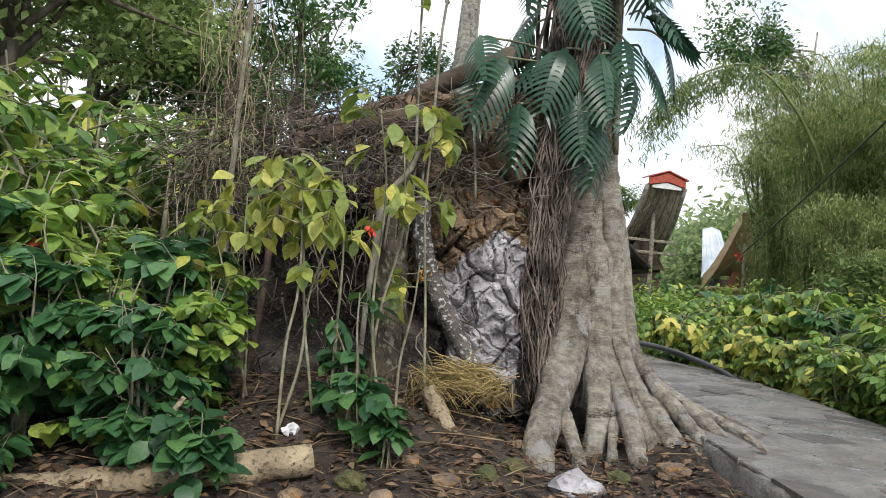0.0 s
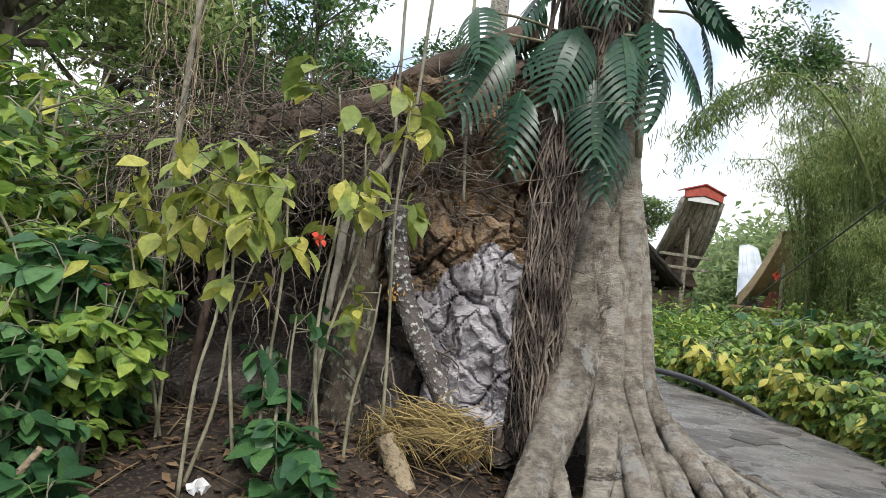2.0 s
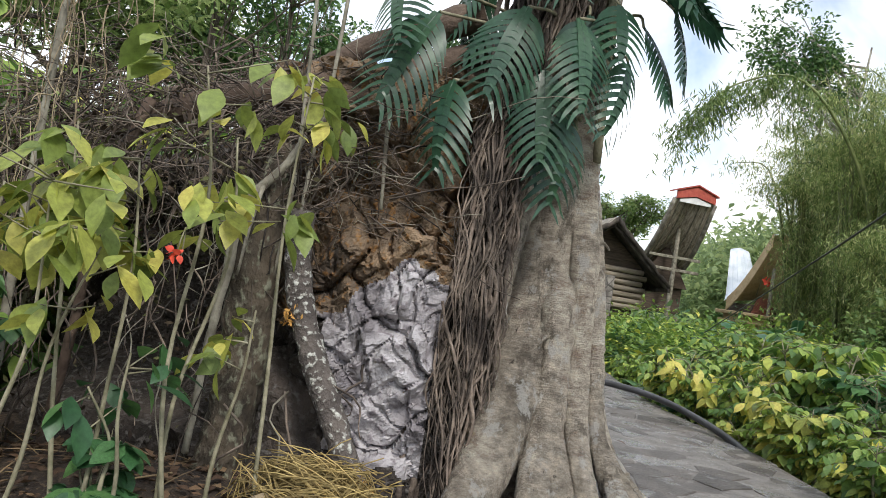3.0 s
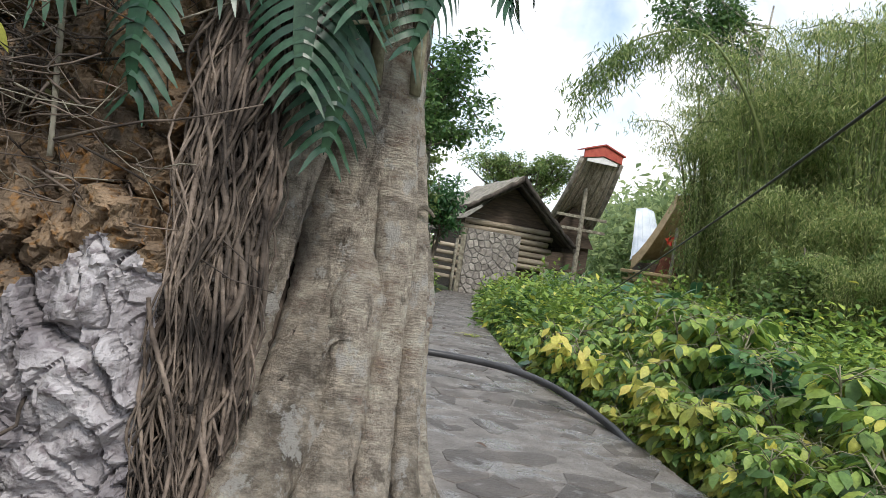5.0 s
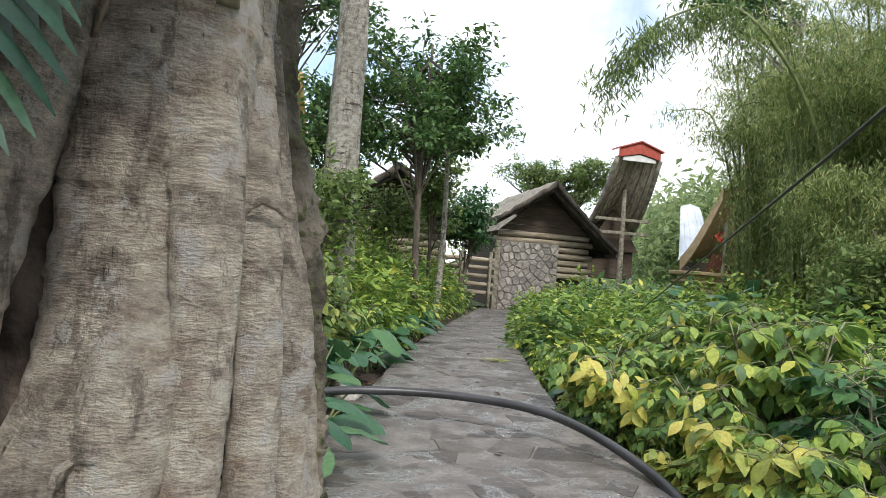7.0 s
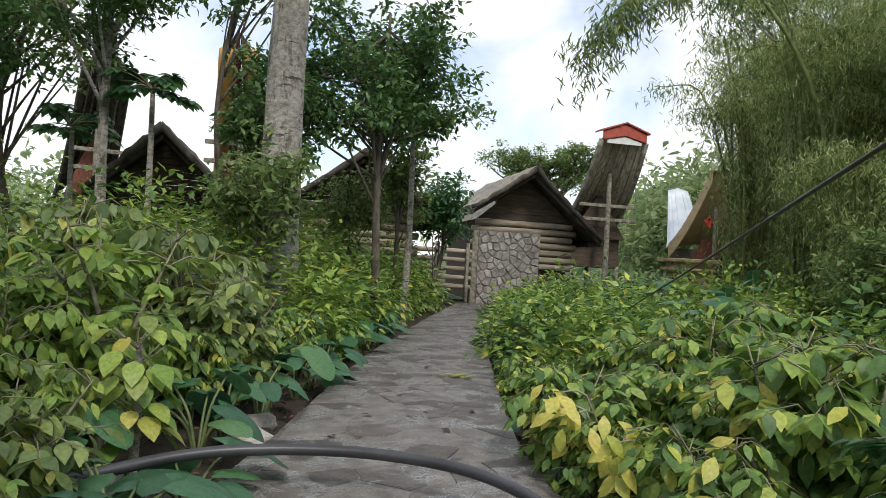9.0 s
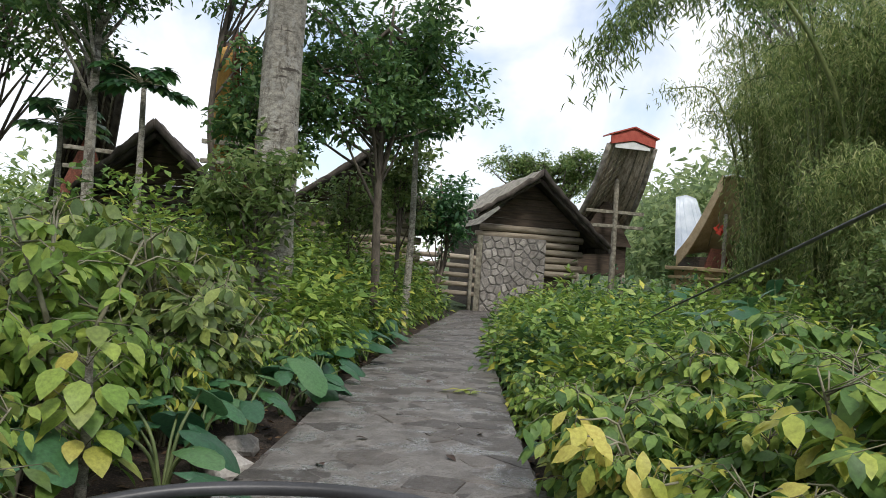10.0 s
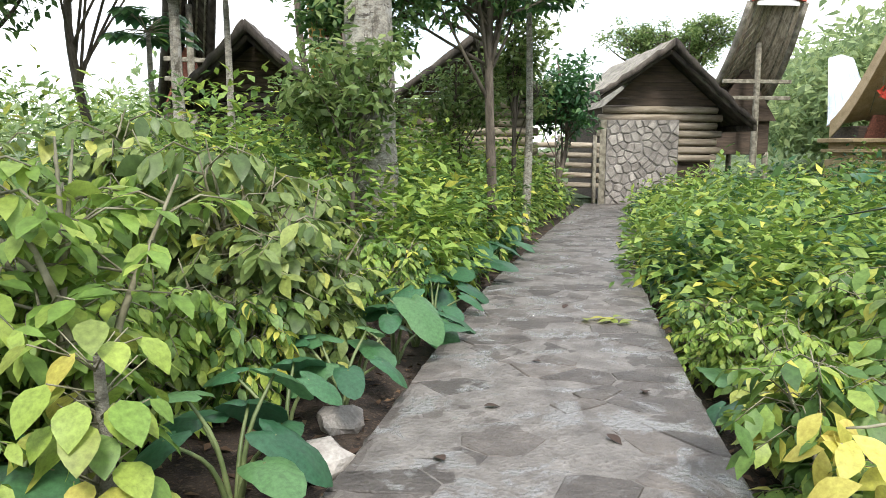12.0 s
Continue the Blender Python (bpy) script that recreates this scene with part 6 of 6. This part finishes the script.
for x, y, h in [(-3.1, 5.3, 1.5), (-2.5, 6.2, 1.7), (-3.8, 4.8, 1.7), (-3.6, 6.6, 1.9), (-4.6, 6.0, 2.0), (-2.7, 7.6, 1.8), (-4.4, 7.8, 2.2), (-3.2, 8.8, 2.1), (-5.4, 7.0, 2.3), (-5.2, 9.0, 2.5), (-2.2, 8.8, 1.9), (-1.6, 8.2, 1.8), (-6.4, 8.4, 2.6), (-4.0, 10.2, 2.4)]:
    copy_thing(leafy2, stand(x, y, h))
for x, y, h in [(-0.38, 3.72, 0.42), (-1.0, 3.22, 0.4), (-0.2, 3.62, 0.3), (-0.55, 4.1, 0.35)]:
    ob = thing("seedling", "low bright green leafy seedling on the soil", "plant", "seedlings on the soil", at=stand(x, y, h))
    sg, lg = shrub_mesh(1.0, 0.45, 5, 16, 4, 0.3, LEAF_WIDE, 0.3, 0.2)
    part("stem", sg, M_STEM, ob)
    part("foliage", lg, L_DEEP, ob)
for i in range(9):
    x, y = rng.uniform(-2.4, -1.1), rng.uniform(3.2, 3.9)
    z = float(ground_z(x, y)) + rng.uniform(0.5, 0.85)
    f = thing("flower", "small pink flower on the green bush", "flower", "pink flowers", at=pose(x, y, z))
    g = Geo()
    leaves(g, np.zeros((5, 3)), np.c_[np.cos(np.arange(5) * 1.26), np.sin(np.arange(5) * 1.26), np.full(5, 0.4)], np.tile([0, 0, 1.0], (5, 1)), 0.022, LEAF_WIDE)
    part("petals", g, M_FLOWER, f)
    part("stalk", Geo().add(*tube([(0, 0, 0), (0.01, 0.01, -0.12), (0.03, 0.02, -0.3)], [0.003, 0.002], 4, 5)), M_STEM, f)
leafy3 = shrub("leafy_bush", "light green bush with broad leaves", "bush", S, L_LIGHT, stand(-2.15, 4.1, 1.1), 1.0, 0.5, 8, 70, 5, 0.11, LEAF_WIDE, 0.4, 0.1)
for x, y, h in [(-1.7, 3.7, 0.85), (-2.8, 4.5, 1.35), (-1.35, 4.0, 0.75), (-2.3, 3.4, 0.95), (-3.4, 3.7, 1.2)]:
    copy_thing(leafy3, stand(x, y, h))
redb = shrub("red_leaved_bush", "bush with rust-red leaves", "bush", "", L_REDBUSH, stand(-2.62, 4.2, 1.2), 1.0, 0.22, 4, 26, 5, 0.13, LEAF_WIDE, 0.3, 0.5)
for x, y, z in ((-0.44, 4.15, 1.02), (14.9, 36.8, 3.7)):
    s = 1 if y < 10 else 7
    f = thing("flower", "bright red hanging flower", "flower", at=pose(x, y, z))
    g = Geo()
    leaves(g, rng.normal(0, 0.012 * s, (9, 3)), rand_dir(9), rand_dir(9), 0.035 * s, LEAF_WIDE)
    part("petals", g, M_REDFLOWER, f)
    part("stalk", Geo().add(*tube([(0, 0, 0), (0.0, 0.05 * s, 0.1 * s), (-0.02 * s, 0.1 * s, -0.1 * s)], [0.003 * s, 0.003 * s], 4, 6)), M_STEM, f)

# ---- logs, stones and litter on the soil ----
lg_ = thing("fallen_log", "weathered brown fallen log lying on the soil", "log")
part("wood", Geo().add(*tube([(-2.2, 3.12, -0.4), (-1.7, 3.22, -0.33), (-1.15, 3.32, -0.24), (-0.55, 3.5, -0.14)], [0.085, 0.09, 0.085, 0.07], 14, 34, 0.06)), M_LOG, lg_)
part("branch_stub", Geo().add(*tube([(-1.3, 3.3, -0.22), (-1.24, 3.34, -0.05), (-1.15, 3.38, 0.12)], [0.02, 0.018, 0.012], 7, 8, 0.06)), M_LOG, lg_)
st = thing("broken_branch", "yellow-brown broken branch stump leaning on the bank", "branch")
part("wood", Geo().add(*tube([(-0.04, 4.36, 0.12), (0.04, 4.3, 0.0), (0.13, 4.2, -0.14), (0.2, 4.1, -0.3)], [0.05, 0.052, 0.05, 0.04], 12, 20, 0.07)), M_LOG, st)


def stone(x, y, r, mat, label, flat=0.7, z=None):
    bm = bmesh.new()
    bmesh.ops.create_icosphere(bm, subdivisions=2, radius=1)
    k = rng.uniform(0, 9)
    for q in bm.verts:
        s = 1 + 0.2 * float(wob(q.co.x * 1.8 + k, q.co.y * 1.8 + q.co.z * 2, 1, k))
        q.co = Vector((q.co.x * r * s * 1.2, q.co.y * r * s, q.co.z * r * flat * s))
    me = bpy.data.meshes.new("stone")
    bm.to_mesh(me)
    bm.free()
    me.materials.append(mat)
    ob = new("stone", me)
    ob.matrix_basis = pose(x, y, (float(ground_z(x, y)) if z is None else z) + r * flat * 0.35, 0, 0, rng.uniform(0, 360))
    return tagged(ob, label, "stone", "stones on the soil")


stone(0.76, 3.72, 0.11, M_ROCK, "pale white stone by the tree roots")
for x, y, r in [(-0.35, 3.45, 0.07), (-0.2, 3.3, 0.06), (0.1, 3.5, 0.08), (0.3, 3.7, 0.06), (-0.1, 3.7, 0.05), (0.45, 3.9, 0.06), (-0.6, 3.3, 0.05), (0.2, 3.2, 0.07), (1.05, 4.0, 0.07), (1.3, 3.9, 0.08), (0.55, 4.4, 0.05), (-0.45, 3.2, 0.06)]:
    stone(x, y, r, M_MOSS if rng.random() < 0.4 else M_ROCK_OCHRE, "small mossy stone half sunk in the soil")
for x, y, r in [(1.02, 11.5, 0.16), (0.98, 12.1, 0.13), (0.75, 10.1, 0.15), (0.35, 10.2, 0.2), (0.95, 10.3, 0.1)]:
    stone(x, y, r, M_RUBBLE, "rough grey stone beside the path")
paper = thing("paper_scrap", "crumpled white paper scrap on the soil", "litter", at=pose(-0.74, 3.86, float(ground_z(-0.74, 3.86)) + 0.02))
v, f = tube([(-0.04, 0, 0), (0, 0.01, 0.02), (0.04, 0, 0.01)], [0.02, 0.035, 0.02], 7, 6, 0.3)
part("sheet", Geo().add(v, f), M_PAPER, paper, smooth=False)
# dry grass nest and litter
g = Geo()
for i in range(420):
    a = rng.uniform(0, 6.28)
    r = rng.uniform(0.02, 0.34)
    p = np.array([0.15 + r * math.cos(a), 4.5 + 0.6 * r * math.sin(a), 0.2 - 0.9 * r * r + rng.normal(0, 0.03)])
    d = np.array([-math.sin(a), math.cos(a) * 0.6, rng.normal(0, 0.3)]) * rng.uniform(0.08, 0.22)
    g.add(*tube([p - d, p + [0, 0, 0.03], p + d + [0, 0, -0.05]], [0.003, 0.002], 3, 5))
tagged(part("dry_grass", g, M_STRAW), "heap of dry yellow grass against the boulder", "dry grass", kind="stuff")
g = Geo()
n = 6500
lx, ly = rng.uniform(-3.2, 1.5, n), rng.uniform(2.2, 5.3, n)
at = np.c_[lx, ly, ground_z(lx, ly) + rng.uniform(0.003, 0.03, n)]
leaves(g, at, rand_dir(n, -0.25, 0.35), np.array([0, 0, 1.0]) + rng.normal(0, 0.3, at.shape), rng.uniform(0.03, 0.09, n), LEAF_LOW)
n = 1500
ly = rng.uniform(7, 24, n)
lx = np.where(rng.random(n) < 0.7, path_left(ly) - rng.uniform(0, 1.3, n), path_right(ly) + rng.uniform(0, 0.5, n))
at = np.c_[lx, ly, ground_z(lx, ly) + rng.uniform(0.005, 0.03, n)]
leaves(g, at, rand_dir(n, -0.2, 0.3), np.array([0, 0, 1.0]) + rng.normal(0, 0.3, at.shape), rng.uniform(0.05, 0.11, n), LEAF_LOW)
tagged(part("leaf_litter", g, L_DEAD), "fallen brown leaves scattered on the soil", "leaf litter", kind="stuff")
g = Geo()
for i in range(260):
    x, y = rng.uniform(-2.6, 1.5), rng.uniform(2.6, 5.0)
    z = float(ground_z(x, y)) + 0.015
    d = rand_dir(1, -0.1, 0.25)[0] * rng.uniform(0.06, 0.3)
    g.add(*tube([np.array([x, y, z]) - d, (x, y, z + 0.015), np.array([x, y, z + 0.01]) + d], [rng.uniform(0.002, 0.007), 0.002], 4, 5))
tagged(part("twigs", g, M_DRY), "dry twigs strewn on the soil", "twigs", kind="stuff")


# ---- taro along the path ----
def taro_blade(L):
    """A broad arrow-shaped leaf with back lobes; the stalk joins at the origin."""
    out = []
    for t in np.linspace(0, 2 * math.pi, 26, endpoint=False):
        c, s = math.cos(t), math.sin(t)
        r = 0.62 + 0.38 * max(0, c) ** 3 - 0.05 * abs(s)
        if c < 0:
            r = 0.55 * (1 - 0.78 * max(0, -c) ** 6)
        out.append((0.72 * s * r, c * r))
    v = [(0, 0, 0)]
    for f, z in ((0.5, 0.02), (1.0, -0.05)):
        v += [(x * f, y * f, (z - 0.22 * (y * f) ** 2 * (1 if y > 0 else 0.4) - 0.12 * (x * f) ** 2 + 0.02 * math.sin(9 * math.atan2(x, y)) * f)) for x, y in out]
    v = np.array(v) * L
    k = 26
    f = [(0, 1 + (i + 1) % k, 1 + i) for i in range(k)] + [(1 + i, 1 + (i + 1) % k, 1 + k + (i + 1) % k, 1 + k + i) for i in range(k)]
    return Geo().add(v, f)


taro_meshes = [taro_blade(L).mesh("leaf", L_TARO) for L in (0.34, 0.28, 0.22, 0.4)]


def taro(x, y, n=6, h=0.55, seed_turn=0.0):
    z0 = float(ground_z(x, y))
    ob = thing("taro_plant", "taro plant with broad arrow-shaped green leaves", "taro", "taro plants along the path", at=pose(x, y, z0))
    for i in range(n):
        a = seed_turn + i * 6.28 / n + rng.uniform(-0.4, 0.4)
        L, hh = rng.uniform(0.15, 0.4), h * rng.uniform(0.55, 1.1)
        e = np.array([math.cos(a) * L, math.sin(a) * L, hh])
        st_ = part("leaf_stalk", Geo().add(*tube([(0, 0, -0.05), e * [0.35, 0.35, 0.6], e], [0.018, 0.012, 0.008], 6, 9)), M_TAROSTEM, ob)
        m = Matrix.Translation(e) @ Euler((0, 0, a - math.pi / 2)).to_matrix().to_4x4() @ Euler((radians(rng.uniform(-34, 8)), radians(rng.uniform(-15, 15)), 0)).to_matrix().to_4x4()
        part("leaf", taro_meshes[int(rng.integers(4))], None, st_, at=m)


taro(0.78, 10.95, 7, 0.62)
for y in np.arange(11.6, 20.0, 0.62):
    taro(float(path_left(y)) - rng.uniform(0.2, 0.45), float(y), int(rng.integers(4, 7)), rng.uniform(0.35, 0.55), rng.uniform(0, 6))
for x, y, h in [(0.95, 8.6, 0.5), (0.85, 9.3, 0.55), (1.0, 10.0, 0.4), (0.1, 10.3, 0.6), (-0.3, 9.9, 0.75), (3.55, 10.9, 0.3), (3.6, 12.6, 0.3), (6.4, 15.8, 1.4), (7.4, 17.2, 1.5), (8.4, 18.5, 1.7), (6.9, 19.5, 1.5), (5.9, 12.9, 1.2)]:
    taro(x, y, 6, h, rng.uniform(0, 6))
# bare-stemmed young tree with big yellow-green leaves beside the path
yt = thing("young_tree", "young tree with pale stem and large yellow-green leaves", "young tree", at=pose(0.55, 10.3, float(ground_z(0.55, 10.3))))
part("trunk", Geo().add(*tube([(0, 0, -0.1), (0.02, 0.0, 0.5), (0.0, 0.02, 1.0)], [0.035, 0.03, 0.02], 8, 12, 0.06)), M_BARK_PALE, yt)
for i in range(64):
    a, z = rng.uniform(0, 6.28), rng.uniform(0.35, 1.2)
    d = np.array([math.cos(a), math.sin(a), rng.uniform(0.0, 0.4)])
    e = np.array([0, 0, z]) + d * rng.uniform(0.05, 0.24)
    s = part("leaf_stalk", Geo().add(*tube([(0, 0, z - 0.08), e], [0.004, 0.003], 4, 3)), M_STEM, yt)
    g = Geo()
    leaves(g, e[None], (d + [0, 0, -0.7])[None], np.array([[0, 0, 1.0]]), [rng.uniform(0.12, 0.2)], LEAF_WIDE)
    part("leaf", g, L_YELLOW if i % 3 == 0 else L_LIGHT, s)
# single big yellow leaves at the path's right side
for ends in ([(3.26, 10.5, 0.62), (3.34, 10.35, 0.5), (3.3, 10.7, 0.48), (3.42, 10.5, 0.4)], [(3.46, 9.85, 0.45), (3.5, 9.7, 0.3), (3.6, 9.95, 0.52), (3.75, 9.75, 0.5)], [(3.9, 9.4, 0.5), (3.7, 9.2, 0.32), (4.1, 9.6, 0.58)], [(3.6, 11.4, 0.4), (3.5, 11.7, 0.3)], [(4.4, 9.9, 0.75), (4.6, 9.6, 0.7)]):
    bx, by = ends[0][0] + 0.45, ends[0][1] + 0.1
    yb = thing("yellow_leaf_branch", "low branch with large drooping yellow leaves at the path edge", "branch", "yellow branches by the path", at=pose(bx, by, float(ground_z(bx, by))))
    for e in ends:
        e = np.array(e) - [bx, by, float(ground_z(bx, by))]
        part("twig", Geo().add(*tube([(0, 0, -0.05), e * [0.4, 0.4, 0.8] + [0, 0, 0.1], e], [0.012, 0.005], 5, 8)), M_STEM, yb)
        for q in range(6):
            g = Geo()
            leaves(g, (e + rng.normal(0, 0.05, 3))[None], rand_dir(1, -1, -0.35), np.array([[rng.normal(0, 0.3), -0.5, 0.8]]), [rng.uniform(0.14, 0.2)], LEAF)
            part("leaf", g, L_GOLD, yb)

# ---- pipe and cable ----
pipe = thing("water_pipe", "black plastic water pipe lying across the path", "pipe")
part("hose", Geo().add(*tube([(-1.4, 8.5, -0.1), (-0.4, 9.1, 0.05), (0.35, 9.5, 0.15), (0.95, 9.9, 0.23), (1.45, 10.08, 0.25), (2.1, 10.1, 0.25), (2.7, 9.88, 0.23), (3.08, 9.45, 0.17), (3.4, 8.8, 0.04), (3.6, 7.9, -0.14), (3.9, 6.8, -0.3)], [0.036, 0.036], 12, 90)), M_PIPE, pipe)
cable = thing("power_cable", "black cable hanging down into the shrubs", "cable")
part("wire", Geo().add(*tube([(2.3, 1.2, 2.9), (3.31, 6.0, 2.14), (4.14, 10.0, 1.63), (5.38, 16.0, 0.9), (5.9, 18.5, 0.5)], [0.009, 0.009], 6, 60)), M_CABLE, cable)
twig = thing("fallen_leaves_sprig", "sprig of pale yellow leaves lying on the path", "sprig", at=pose(2.95, 14.6, 0.015))
g = Geo()
leaves(g, rng.normal(0, 0.1, (9, 3)) * [1.2, 0.8, 0.03] + [0, 0, 0.02], rand_dir(9, -0.05, 0.25), np.tile([0, 0, 1.0], (9, 1)), 0.16, LEAF)
part("foliage", g, L_YELLOW, twig)
part("twig", Geo().add(*tube([(-0.2, 0, 0.0), (0, 0.03, 0.02), (0.2, 0, 0.005)], [0.005, 0.004], 5, 5)), M_STEM, twig)
for x, y, r in [(2.05, 5.2, 0.05), (1.9, 4.5, 0.03), (2.2, 4.8, 0.03), (1.75, 3.9, 0.03), (2.4, 9.2, 0.03), (1.9, 12.2, 0.04), (2.6, 11.8, 0.04), (2.9, 12.6, 0.04), (2.2, 13.2, 0.03), (2.5, 15.2, 0.04), (1.7, 11.4, 0.04), (2.1, 7.6, 0.03)]:
    lf = thing("fallen_leaf", "dark curled dead leaf on the flagstones", "leaf", "dead leaves on the path", at=pose(x, y, 0.012, 0, 0, rng.uniform(0, 360)))
    g = Geo()
    leaves(g, np.array([[0, -r, 0.012]]), np.array([[0, 1.0, 0.05]]), np.array([[0, 0, 1.0]]), [3 * r], LEAF)
    part("blade", g, L_DEADDARK, lf)

# ---- flagstones ----
def flag(c, poly, z):
    k = len(poly)
    v = [(*(c + 0.965 * (q - c)), z) for q in poly] + [(*q, z - 0.008) for q in poly] + [(*q, -0.03) for q in poly]
    f = [tuple(range(k))] + [(i, i + k, (i + 1) % k + k, (i + 1) % k) for i in range(k)] + [(i + k, i + 2 * k, (i + 1) % k + 2 * k, (i + 1) % k + k) for i in range(k)]
    return v, f


def path_strip(p):
    y0, y1 = p[1] - 0.6, p[1] + 0.6
    return [(path_left(y0) + 0.01, y0), (path_right(y0) - 0.01, y0), (path_right(y1) - 0.01, y1), (path_left(y1) + 0.01, y1)]


sites = scatter(1.0, 5.3, -2.0, 29.0, 0.34, 0.46)
sites = np.array([s for s in sites if path_left(s[1]) - 0.02 < s[0] < path_right(s[1]) + 0.02])
sites *= 1.0
far_flags = Geo()
count = 0
for c, poly in cells(sites * [1.0, 1.15], lambda p: np.array(path_strip(np.array([p[0], p[1] / 1.15]))) * [1.0, 1.15], 0.0035):
    c, poly = c / [1.0, 1.15], poly / [1.0, 1.15]
    poly = poly + rng.normal(0, 0.004, poly.shape)
    v, f = flag(c, poly, rng.uniform(-0.009, 0.009))
    if 3.0 < c[1] < 16.2 and count < 300:
        part("flagstone", Geo().add(v, f), M_STONE, footpath, smooth=False)
        count += 1
    else:
        far_flags.add(v, f)
tagged(part("flagstones", far_flags, M_STONE_FAR, footpath, smooth=False), kind="stuff")
